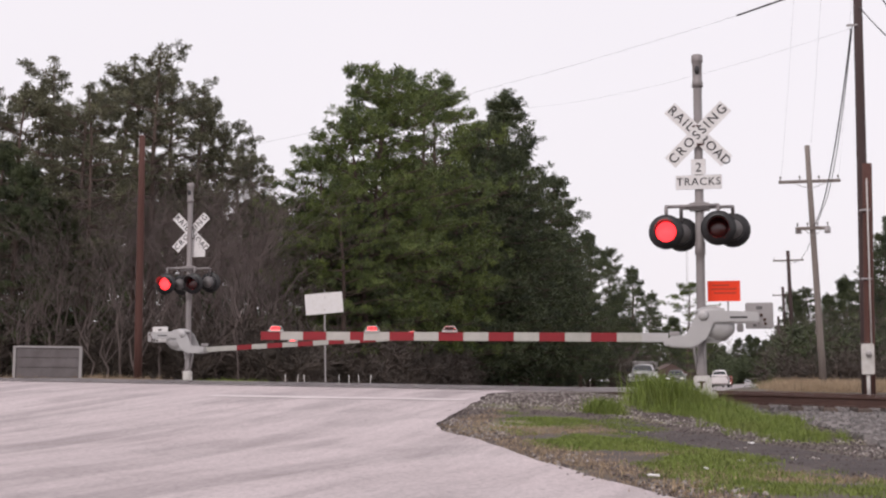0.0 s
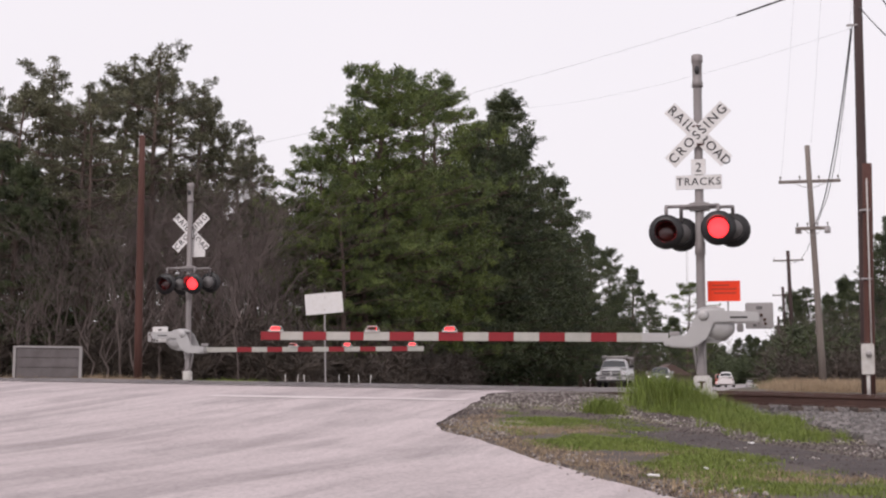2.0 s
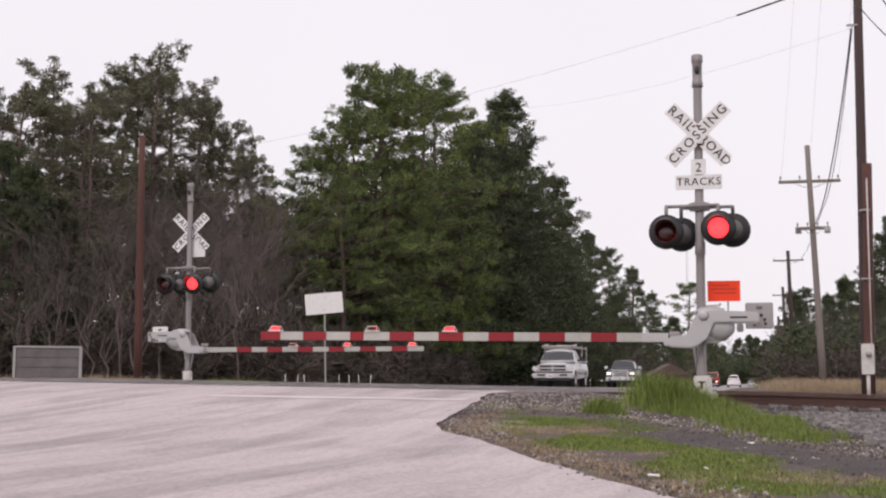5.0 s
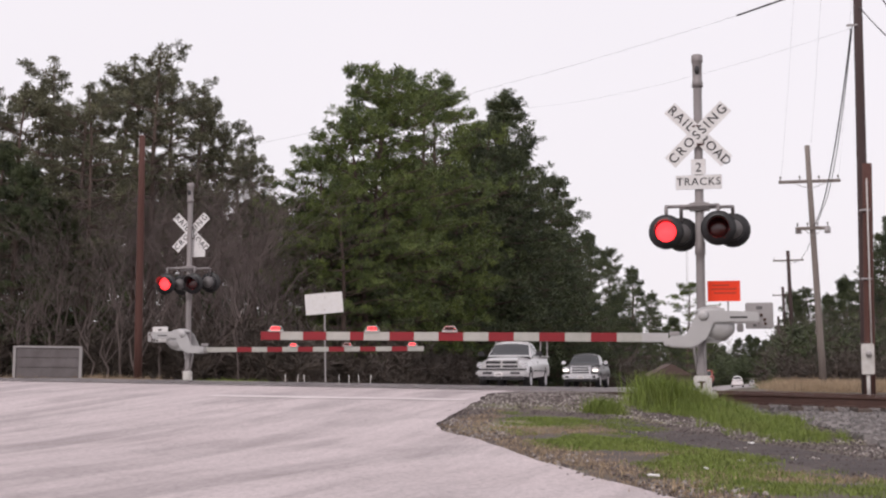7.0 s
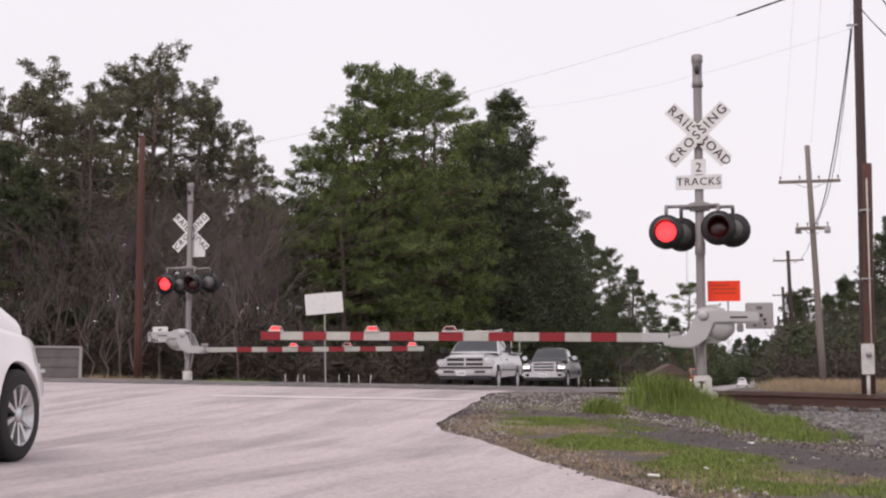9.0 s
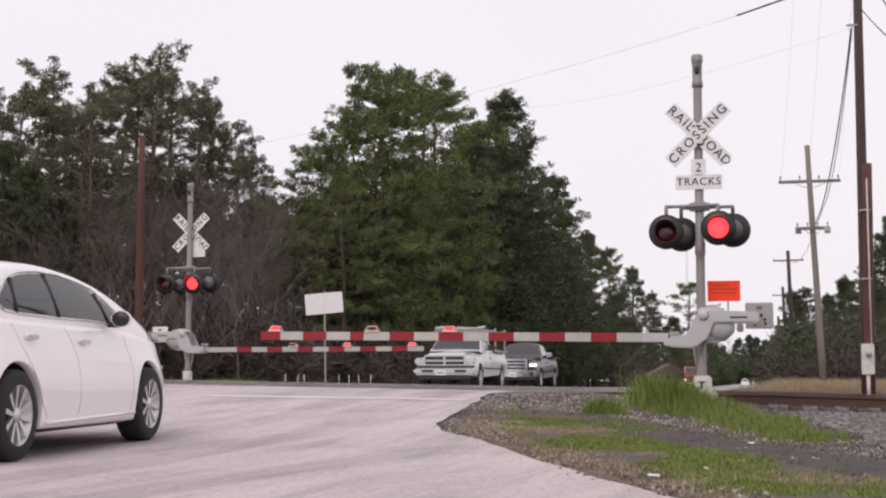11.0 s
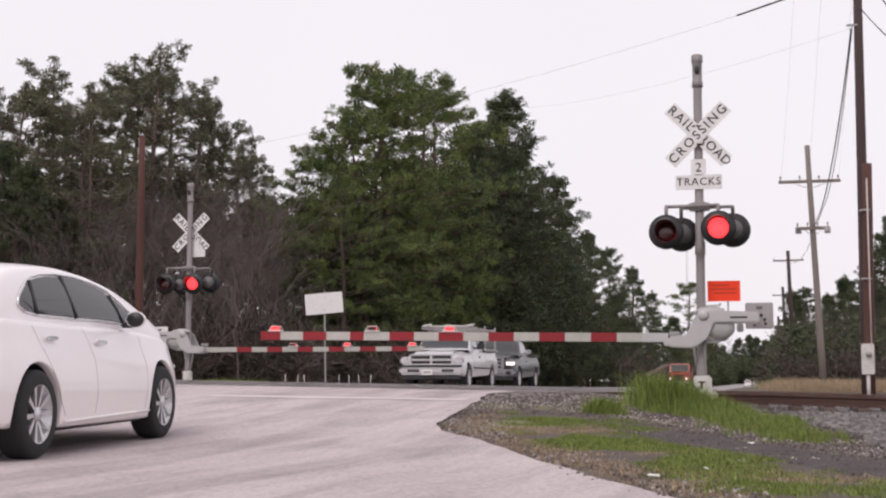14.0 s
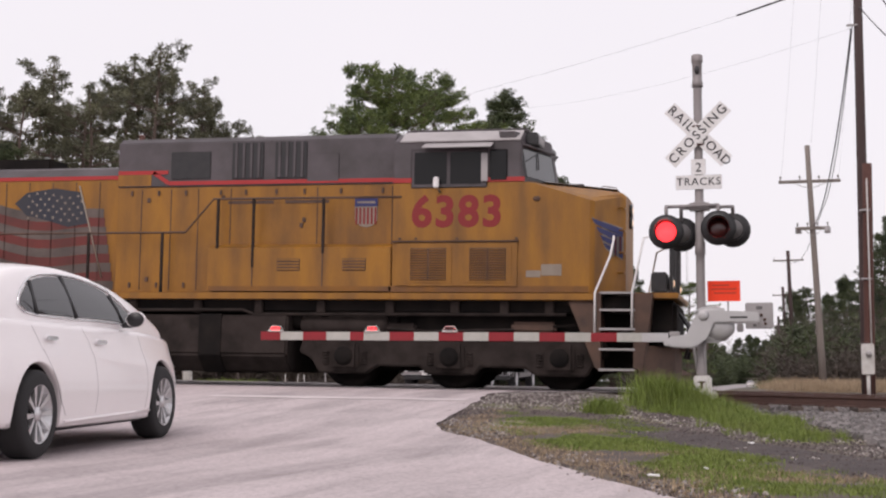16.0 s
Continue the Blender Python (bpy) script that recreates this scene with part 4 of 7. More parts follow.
def thicket(name, mat, d0, d1, px0, px1, low, high, count, blades, r, label, seed, up=0.5, thin=0.05):
    """Tangled undergrowth along the edge of the wood."""
    rnd = random.Random(seed)
    verts, faces = [], []
    for _ in range(count):
        px, d = rnd.uniform(px0, px1), rnd.uniform(d0, d1)
        x, y = on_bearing(px, d)
        if -16.5 < x < 0.0 and y < 680:
            continue
        z = ground_z(x, y)
        top = rnd.uniform(low, high) * (0.75 + 0.5 * noise.noise((px * 0.02, d * 0.1, seed)))
        for k in range(4):
            c = Vector((x + rnd.gauss(0, 0.4), y + rnd.gauss(0, 0.4), z + top * (k + 0.5 * rnd.random()) / 4))
            needle_tuft(verts, faces, c, r * rnd.uniform(0.7, 1.3), rnd, blades, up, thin, 1.6)
    me = bpy.data.meshes.new(name)
    me.from_pydata(verts, [], faces)
    me.materials.append(mat)
    return tagged(new(name, me), label, "undergrowth", kind="stuff")


thicket("undergrowth", M_SCRUB, 56, 70, -40, 560, 1.2, 4.2, 1000, 26, 0.6, "brown leafless undergrowth below the pines", 61, 0.5, 0.03)
thicket("undergrowth", M_SCRUB, 62, 84, 430, 1000, 1.0, 3.4, 1300, 26, 0.5, "brown scrub in the shade below the pines", 62, 0.5, 0.032)
thicket("undergrowth", M_SCRUB, 150, 640, 1090, 1390, 2.0, 7.0, 1500, 18, 1.6, "brown scrub along the far roadside", 63, 0.5, 0.04)
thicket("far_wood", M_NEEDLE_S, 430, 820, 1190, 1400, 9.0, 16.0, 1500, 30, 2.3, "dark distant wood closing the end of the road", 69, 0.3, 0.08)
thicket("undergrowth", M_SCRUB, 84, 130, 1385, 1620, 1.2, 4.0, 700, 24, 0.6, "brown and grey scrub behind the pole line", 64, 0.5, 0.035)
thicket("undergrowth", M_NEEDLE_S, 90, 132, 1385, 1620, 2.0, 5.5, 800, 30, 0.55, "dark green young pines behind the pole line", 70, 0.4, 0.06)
thicket("tall_dry_grass", M_DRY, 44, 70, 1375, 1640, 0.05, 0.28, 900, 12, 0.24, "tall dry yellow grass beyond the tracks", 65, 2.2, 0.02)
thicket("tall_dry_grass", M_DRY, 46, 54, -40, 270, 0.05, 0.3, 420, 12, 0.2, "dry brown grass along the wood's edge", 66, 2.0, 0.02)
thicket("green_grass", M_GRASS, 46, 52, 350, 450, 0.05, 0.2, 260, 16, 0.16, "fresh green grass beyond the crossing", 67, 2.0, 0.025)
thicket("green_grass", M_GRASS, 60, 240, 1290, 1400, 0.02, 0.15, 300, 12, 0.25, "green roadside grass running to the distance", 68, 2.0, 0.04)
for px, top, d in ((1400, 560, 120), (1425, 545, 100), (1452, 560, 95), (1478, 540, 98), (1505, 530, 100), (1540, 520, 96), (1300, 590, 260), (1262, 600, 280), (1190, 600, 200), (1240, 595, 300)):
    bare(px, top, off_road(px, d), 1.2)

# ---- poles and wires ----
def utility_pole(foot, head, d, r0, r1, mat, label):
    """A pole that leans as it stands, from its foot to its head."""
    x0, y0 = on_bearing(foot[0], d)
    x1, y1, z1 = spot(head[0], head[1], d)
    z0 = ground_z(x0, y0) - 0.2
    t = thing("utility_pole", pose(x0, y0, z0), label, "utility pole", "utility poles")
    top = Vector((x1 - x0, y1 - y0, z1 - z0))
    bm = pipe(bm_new(), [top * (i / 4) for i in range(5)], r0, 14, r1)
    part("pole", bm, mat, t)
    return t, top


def crossarm(t, c, width, tilt, n_ins):
    a = part("crossarm", box(bm_new(), (0, 0, 0), (width, 0.1, 0.12), 0.01), M_GREYPOLE, t, "", Matrix.Translation(c) @ pose(0, 0, 0, 0, tilt, 14))
    for i in range(n_ins):
        x = -width / 2 + 0.08 + (width - 0.16) * i / (n_ins - 1)
        part("insulator", lathe(bm_new(), [(0.015, 0.05), (0.02, 0.12), (0.045, 0.13), (0.03, 0.17), (0.05, 0.19), (0.02, 0.24)], 10, "z", Matrix.Translation((x, 0, 0))), M_GALV, a)
    part("brace", pipe(pipe(bm_new(), [(-width * 0.28, -0.06, -0.05), (0, -0.08, -0.32)], 0.012, 6), [(width * 0.28, -0.06, -0.05), (0, -0.08, -0.32)], 0.012, 6), M_GALV, a)
    return a


big_pole, big_top = utility_pole((1531, 697), (1516, -60), 39.0, 0.155, 0.12, M_POLE, "tall dark wooden utility pole beside the track")
stub, stub_top = utility_pole((1536, 697), (1534, 290), 38.6, 0.15, 0.13, M_REDPOLE, "cut-off red-brown pole strapped to the tall one")
box_p = part("meter_box", box(bm_new(), (-0.05, -0.24, 1.22), (0.34, 0.16, 0.84), 0.02), M_DIRTY, stub, "grey electric meter box")
part("meter", lathe(bm_new(), [(0.001, -0.43), (0.08, -0.42), (0.09, -0.31)], 18, "y", Matrix.Translation((-0.03, 0, 1.36))), M_GALV, box_p)
part("conduit", pipe(bm_new(), [(-0.05, -0.22, 0.85), (-0.05, -0.22, 0.1)], 0.05), M_DIRTY, stub)
part("conduit", pipe(bm_new(), [(0.06, -0.17, 1.6), (0.05, -0.16, 6.2)], 0.02), M_DIRTY, stub)
for z_ in (3.4, 5.3):
    part("strap", lathe(bm_new(), [(0.165, z_), (0.165, z_ + 0.05)], 14), M_GALV, stub)
arm_b = part("bracket", box(bm_new(), (0, 0, 0), (0.3, 0.06, 0.06), 0.01), M_GALV, big_pole, "", Matrix.Translation(big_top * 0.86 + Vector((-0.18, -0.1, 0))))

pole_b, top_b = utility_pole((1455, 690), (1428, 258), 55.0, 0.14, 0.10, M_GREYPOLE, "bleached leaning utility pole with two crossarms")
crossarm(pole_b, top_b * 0.855, 2.45, -2, 4)
crossarm(pole_b, top_b * 0.665 + Vector((0, -0.12, 0)), 1.35, -2, 4)
part("transformer", lathe(bm_new(), [(0.10, -0.1), (0.12, -0.08), (0.12, 0.1), (0.05, 0.14)], 14, "z", Matrix.Translation(top_b * 0.655 + Vector((0.55, -0.1, 0)))), M_GALV, pole_b)
part("transformer", lathe(bm_new(), [(0.10, -0.1), (0.12, -0.08), (0.12, 0.1), (0.05, 0.14)], 14, "z", Matrix.Translation(top_b * 0.655 + Vector((-0.55, -0.1, 0)))), M_GALV, pole_b)
pole_c, top_c = utility_pole((1404, 692), (1394, 444), 105.0, 0.18, 0.13, M_POLE, "dark utility pole with one crossarm by the road")
crossarm(pole_c, top_c * 0.93, 2.3, -2, 3)
pole_d, top_d = utility_pole((1392, 690), (1385, 508), 150.0, 0.18, 0.14, M_POLE, "distant dark utility pole by the road")
crossarm(pole_d, top_d * 0.92, 2.3, -2, 3)
pole_e, top_e = utility_pole((1381, 688), (1377, 560), 215.0, 0.2, 0.15, M_POLE, "distant dark utility pole by the road")
red_pole, red_top = utility_pole((246, 673), (252, 240), 50.0, 0.15, 0.11, M_REDPOLE, "red-brown wooden pole at the wood's edge")


def wire(p, q, sag, r, label="thin dark overhead wire"):
    p, q = Vector(p), Vector(q)
    bm = bm_new()
    pts = [p.lerp(q, i / 24) - Vector((0, 0, sag * 4 * (i / 24) * (1 - i / 24))) for i in range(25)]
    pipe(bm, pts, r, 6)
    return solid("overhead_wire", bm, M_WIRE, label, "wire", "overhead wires")


wire(spot(256, 291, 50), spot(1304, 28, 34), 0.35, 0.0026)
wire(spot(1304, 28, 34), spot(1690, -112, 30), 0.02, 0.022, "thick dark overhead cable")
wire(spot(256, 296, 50), spot(-60, 330, 62), 0.3, 0.005)
wire(spot(1508, 47, 39), spot(1455, 372, 55), 0.9, 0.014)
wire(spot(1506, 52, 39), spot(1440, 400, 55), 1.0, 0.02, "thick dark overhead cable")
wire(spot(1508, 50, 39), spot(880, 195, 75), 0.5, 0.0024)
wire(spot(1455, 372, 55), spot(1400, 462, 105), 0.8, 0.012)
wire(spot(1520, 12, 39), spot(1700, 160, 27), 0.2, 0.016)
wire(spot(1550, -20, 39), spot(1600, 60, 34), 0.0, 0.02, "thick dark overhead cable")
for k_ in (1382, 1430, 1484):
    wire(spot(k_, 316, 55), spot(k_ - 784 + 600 + 210, -60, 36), 0.3, 0.002)

# ---- small fixtures beyond the tracks ----
x_, y_ = on_bearing(577, 50.0)
sg = thing("blank_sign", pose(x_, y_, ground_z(x_, y_) - 0.1, 0, -1.0, TURN), "blank white sign on a thin leaning steel post", "sign")
part("post", box(bm_new(), (0, 0.03, 1.8), (0.05, 0.04, 3.6), 0.006), M_GALV, sg)
part("panel", box(bm_new(), (0, 0, 0), (1.34, 0.012, 0.74), 0.004), M_WHITE, sg, "blank white sign panel", pose(-0.02, 0, 3.14, 0, -4, 0))
for z_ in (2.92, 3.36):
    part("bolt", lathe(bm_new(), [(0.02, -0.012), (0.02, 0.0)], 8, "y", Matrix.Translation((0.0, -0.004, z_))), M_GALV, sg)

x_, y_ = on_bearing(86, 47.0)
gate_p = thing("panel_gate", pose(x_, y_, ground_z(x_, y_) - 0.05, 0, 0.5, TURN) @ Matrix.Diagonal((1.05, 1, 1.13, 1)), "weathered grey panel between steel posts at the wood's edge", "panel")
for px_ in (-1.05, 1.05):
    part("post", box(bm_new(), (px_, 0, 0.62), (0.09, 0.09, 1.28), 0.01), M_GALV, gate_p)
part("top_rail", box(bm_new(), (0, 0, 1.24), (2.1, 0.07, 0.06), 0.01), M_GALV, gate_p)
M_PANEL = material("weathered_grey_board", (0.17, 0.15, 0.155), 0.8, second=(0.10, 0.085, 0.085), scale=2, grain=20, bump=0.2, stain=0.8)
for i_ in range(4):
    part("board", box(bm_new(), (0, 0.02, 0.2 + i_ * 0.29), (2.0, 0.03, 0.28), 0.008), M_PANEL, gate_p)
for i_, px_ in enumerate((506, 527, 541, 600, 618, 637, 655)):
    x_, y_ = on_bearing(px_, 52.0)
    s_ = solid("marker_post", tube(bm_new(), (0, 0, 0), (0.05 * math.sin(i_ * 2.3), 0, 0.55), 0.018, 0.016, 8), M_DIRTY, "thin pale stake at the wood's edge", "stake", "stakes", m=pose(x_, y_, ground_z(x_, y_) - 0.03))
# far house, radio mast, road sign
x_, y_ = on_bearing(1180, 190.0)
house = thing("house", pose(x_, y_, ground_z(x_, y_) - 0.9, 0, 0, TURN), "small brown house behind the roadside scrub", "house")
part("wall", box(bm_new(), (0, 0, 1.3), (5.0, 6, 2.6), 0.03), material("tan_siding", (0.11, 0.08, 0.065), 0.8), house)
part("roof", prism(bm_new(), [(-2.9, 2.5), (2.9, 2.5), (0, 4.0)], -3.3, 3.3, "y", 0.03), material("brown_shingles", (0.12, 0.08, 0.07), 0.9), house)
part("window", box(bm_new(), (-0.9, -3.01, 1.5), (1.0, 0.04, 1.0), 0.01), M_GLASS, house)
x_, y_ = on_bearing(1217, 600.0)
tower = thing("radio_mast", pose(x_, y_, -1.4), "thin lattice radio mast far behind the trees", "mast")
for k_ in range(3):
    a_ = k_ * 2.094
    part("leg", tube(bm_new(), (0.55 * math.cos(a_), 0.55 * math.sin(a_), 0), (0.4 * math.cos(a_), 0.4 * math.sin(a_), 58), 0.09, 0.07, 6), M_GALV, tower)
x_, y_ = on_bearing(1357, 200.0)
rs = thing("road_sign", pose(x_, y_, ground_z(x_, y_), 0, 0, TURN), "small pale road sign on a post far down the road", "sign")
part("post", box(bm_new(), (0, 0.04, 0.9), (0.07, 0.05, 1.9), 0.006), M_GALV, rs)
part("panel", box(bm_new(), (0, 0, 1.9), (0.75, 0.02, 0.6), 0.004), M_WHITE, rs)
# litter on the verge
for px_, dd_, w_, a_ in ((1152, 8.6, 0.05, 20), (1325, 12.8, 0.035, -30), (1245, 9.4, 0.015, 40)):
    x_, y_ = on_bearing(px_, dd_)
    lit_ = prism(bm_new(), [(-w_, -0.02), (w_ * 0.6, -0.035), (w_, 0.015), (-w_ * 0.4, 0.035)], 0.0, 0.01, "z", 0.005)
    solid("paper_scrap", lit_, M_WHITE, "crumpled white paper scrap lying in the grass", "litter", "litter", m=pose(x_, y_, ground_z(x_, y_) + 0.02, 6, 4, a_))


# ---- vehicles: +x is the way they face, the front axle stands at x = 0 ----
def curve_of(points, soft=0.05):
    """A smooth function through points of (x, value), rounded over the length soft."""
    pts = sorted(points)

    def f(x):
        if x <= pts[0][0]:
            return pts[0][1]
        for (a, u), (b, v) in zip(pts, pts[1:]):
            if x <= b:
                t = (x - a) / (b - a)
                return u + (v - u) * t
        return pts[-1][1]

    def g(x):
        return sum(k * f(x + soft * d) for k, d in ((1, -1.5), (3, -0.75), (4, 0), (3, 0.75), (1, 1.5))) / 12
    return g


class Shape:
    """Half-sections of a car's lower body and of its cabin."""

    def __init__(self, nose, tail, axles, arch, sill, belt, top, width, roof, cabin, taper, zw, soft=0.04, inset=0.015, flare=0.0):
        self.nose, self.tail, self.axles, self.arch, self.zw = nose, tail, axles, arch, zw
        self.sill, self.belt, self.top, self.width = (curve_of(c, soft) for c in (sill, belt, top, width))
        self.roof, self.cabin, self.taper = curve_of(roof, soft), cabin, taper
        self.inset, self.flare = inset, flare

    def bottom(self, x):
        z = self.sill(x)
        for a in self.axles:
            if abs(x - a) < self.arch:
                z = max(z, self.zw + math.sqrt(self.arch ** 2 - (x - a) ** 2))
        return z

    def stations(self):
        xs = {round(self.tail + (self.nose - self.tail) * i / 80, 3) for i in range(81)}
        for a in self.axles:
            xs = {x for x in xs if abs(x - a) > self.arch + 0.02 or x in (self.tail, self.nose)}
            for i in range(17):
                xs.add(round(a - self.arch * math.cos(math.pi * i / 16), 4))
            xs.add(round(a - self.arch - 0.004, 4))
            xs.add(round(a + self.arch + 0.004, 4))
        return sorted(x for x in xs if self.tail <= x <= self.nose)

    def side(self, x, z):
        """Half-width of the lower body at height z."""
        zs, zb, w = self.belt(x), self.sill(x), self.width(x)
        t = min(1.0, max(0.0, (z - zb) / max(0.05, zs - zb)))
        for a in self.axles:
            w += self.flare * math.exp(-((x - a) / 0.42) ** 2 - ((z - self.zw - 0.30) / 0.26) ** 2)
        return w * (0.945 + 0.055 * math.sin(math.pi * min(1.0, t * 1.15 + 0.12)) - 0.06 * max(0, t - 0.72) / 0.28)

    def body(self):
        bm = bm_new()
        rows = []
        for x in self.stations():
            zb, zs, zt = self.bottom(x), self.belt(x), self.top(x)
            zb = min(zb, zs - 0.06)
            ring = [(0.0, zb)]
            ring.append((self.side(x, zb) - 0.03, zb))
            for k in (0.0, 0.06, 0.12, 0.2, 0.28, 0.37, 0.45, 0.54, 0.62, 0.7, 0.78, 0.84, 0.9, 0.95, 1.0):
                z = max(self.sill(x) + (zs - self.sill(x)) * k, zb + 0.012 + 0.004 * k)
                ring.append((self.side(x, z), z))
            w = ring[-1][0]
            for k in (0.93, 0.8, 0.6, 0.3, 0.0):
                ring.append((w * k, zs + (zt - zs) * (1 - k ** 2.4)))
            pts = [(x, y, z) for y, z in ring]
            rows.append([bm.verts.new(p) for p in pts] + [bm.verts.new((p[0], -p[1], p[2])) for p in pts[-2:0:-1]])
        k = len(rows[0])
        for a, b in zip(rows, rows[1:]):
            for i in range(k):
                f = bm.faces.new((a[i], a[(i + 1) % k], b[(i + 1) % k], b[i]))
                f.smooth = True
        bm.faces.new(rows[0])
        bm.faces.new(rows[-1])
        return bm

    def cab_point(self, x, v):
        """v 0 at the belt, 0.6 at the roof's edge, 1 at the crown."""
        zs, zr = self.belt(x) - 0.01, self.roof(x)
        zr = max(zr, zs + 0.012)
        w0 = self.side(x, zs) - self.inset
        rise = zr - zs
        w1 = max(0.2, w0 - rise * self.taper)
        if v <= 0.6:
            t = v / 0.6
            return Vector((x, w0 + (w1 - w0) * t + 0.02 * math.sin(math.pi * t), zs + rise * 0.88 * t))
        t = (v - 0.6) / 0.4
        a = t * math.pi / 2
        return Vector((x, w1 * (1 - t) ** 0.9 if t < 1 else 0.0, zs + rise * (0.88 + 0.12 * math.sin(a) ** 0.7)))

    def cabin_mesh(self, lo=None, hi=None, v0=0.0, v1=1.0, off=0.0, n=60, both=True):
        lo, hi = self.cabin[0] if lo is None else lo, self.cabin[1] if hi is None else hi
        bm = bm_new()
        vs = [v0 + (v1 - v0) * i / 18 for i in range(19)]
        rows = []
        for i in range(n + 1):
            x = lo + (hi - lo) * i / n
            pts = []
            for v in vs:
                p = self.cab_point(x, v)
                q = Vector((0, p.y, p.z - self.belt(x) + 0.2)).normalized() * off
                pts.append(p + q)
            row = [bm.verts.new(p) for p in pts]
            if v1 >= 1.0:
                row += [bm.verts.new((p.x, -p.y, p.z)) for p in pts[-2::-1]]
            rows.append(row)
        for a, b in zip(rows, rows[1:]):
            for i in range(len(a) - 1):
                f = bm.faces.new((a[i], a[i + 1], b[i + 1], b[i]))
                f.smooth = True
        return bm

    def flank(self, pts):
        """Points of (x, z) on the cabin's flank as (x, v)."""
        out = []
        for x, z in pts:
            zs = self.belt(x) - 0.01
            out.append((x, 0.6 * (z - zs) / (0.88 * max(0.012, self.roof(x) - zs))))
        return out

    def pane(self, pts, sign, off=0.008):
        """A side window whose outline in (x, v) lies on the cabin's flank."""
        bm = bm_new()
        full = []
        for (xa, va), (xb, vb) in zip(pts, pts[1:] + pts[:1]):
            k = max(1, int(max(abs(xb - xa) / 0.06, abs(vb - va) / 0.06)))
            full += [(xa + (xb - xa) * i / k, va + (vb - va) * i / k) for i in range(k)]
        pts = full
        cx, cv = sum(p[0] for p in pts) / len(pts), sum(p[1] for p in pts) / len(pts)
        rings = []
        for s in (1.0, 0.86, 0.72, 0.58, 0.44, 0.3, 0.16):
            ring = []
            for x, v in pts:
                p = self.cab_point(cx + (x - cx) * s, cv + (v - cv) * s)
                ring.append(bm.verts.new((p.x, sign * (p.y + off), p.z + off * 0.3)))
            rings.append(ring)
        k = len(pts)
        for a, b in zip(rings, rings[1:]):
            for i in range(k):
                f = bm.faces.new((a[i], a[(i + 1) % k], b[(i + 1) % k], b[i]))
                f.smooth = True
        bm.faces.new(rings[-1])
        return bm


def line_on(shape, pts, sign, r=0.006, off=0.002):
    """A thin seam or strip along the flank through points of (x, z)."""
    full = []
    for (xa, za), (xb, zb) in zip(pts, pts[1:]):
        full += [(xa + (xb - xa) * i / 5, za + (zb - za) * i / 5) for i in range(5)]
    full.append(pts[-1])
    return pipe(bm_new(), [(x, sign * (shape.side(x, z) + off), z) for x, z in full], r, 6)


def wheel_parts(parent, at, r, w, spokes, style, outer):
    """Tyre, rim and spokes turning about y; outer is the side (+1 or -1) that shows its face."""
    hub = part("wheel", lathe(bm_new(), [(r * 0.66, -w / 2), (r * 0.9, -w / 2), (r * 0.975, -w * 0.42), (r, -w * 0.3), (r, w * 0.3), (r * 0.975, w * 0.42), (r * 0.9, w / 2), (r * 0.66, w / 2)], 40, "y", caps=False), M_RUBBER, parent, "black rubber tyre", at)
    o = outer
    rim = part("rim", lathe(bm_new(), [(r * 0.70, o * w * 0.46), (r * 0.68, o * w * 0.5), (r * 0.64, o * w * 0.47), (r * 0.62, o * w * 0.1), (r * 0.2, o * w * 0.06), (r * 0.01, o * w * 0.06)], 40, "y", caps=False), M_ALLOY if style != "steel" else M_GALV, hub, "silver wheel rim")
    part("brake", lathe(bm_new(), [(r * 0.60, o * w * 0.12), (r * 0.60, o * w * 0.14), (r * 0.15, o * w * 0.14)], 30, "y"), M_BLACK, hub)
    for i in range(spokes):
        a = 2 * math.pi * i / spokes
        for k in ((-0.25, 0.25) if style == "pair" else (0.0,)):
            b = bm_new()
            a1 = a + k * 0.75
            wd = 0.058 if style == "pair" else 0.11
            c0, c1 = Vector((math.cos(a1) * r * 0.12, 0, math.sin(a1) * r * 0.12)), Vector((math.cos(a + k * 1.25) * r * 0.66, 0, math.sin(a + k * 1.25) * r * 0.66))
            t = (c1 - c0).normalized()
            s = Vector((-t.z, 0, t.x))
            y0, y1 = o * w * 0.40, o * w * 0.49
            pts = []
            for c, hw, yy in ((c0, wd * 0.6 * r, y0), (c1, wd * 1.1 * r, y1)):
                pts += [c - s * hw + Vector((0, yy, 0)), c + s * hw + Vector((0, yy, 0)), c + s * hw * 0.8 + Vector((0, yy - o * 0.04, 0)), c - s * hw * 0.8 + Vector((0, yy - o * 0.04, 0))]
            vs = [b.verts.new(p) for p in pts]
            for q in ((0, 1, 5, 4), (1, 2, 6, 5), (2, 3, 7, 6), (3, 0, 4, 7), (0, 3, 2, 1), (4, 5, 6, 7)):
                b.faces.new([vs[j] for j in q])
            part("spoke", b, M_ALLOY, rim)
    part("hub_cap", lathe(bm_new(), [(r * 0.17, o * w * 0.36), (r * 0.16, o * w * 0.45), (r * 0.001, o * w * 0.47)], 20, "y"), M_ALLOY, rim)
    return hub


def liners(shape, parent):
    for a in shape.axles:
        bm = bm_new()
        w = shape.width(a) * 0.93
        rows = []
        for i in range(15):
            t = math.pi * i / 14
            r = shape.arch - 0.006
            rows.append([bm.verts.new((a - r * math.cos(t), s * w, shape.zw + r * math.sin(t))) for s in (-1, 1)])
        for p, q in zip(rows, rows[1:]):
            bm.faces.new((p[0], p[1], q[1], q[0]))
        part("wheel_arch_liner", bm, M_PLASTIC, parent)
        # inner wall of the arch
        part("axle", tube(bm_new(), (a, -w * 0.8, shape.zw), (a, w * 0.8, shape.zw), 0.06, 0.06, 10), M_PLASTIC, parent)


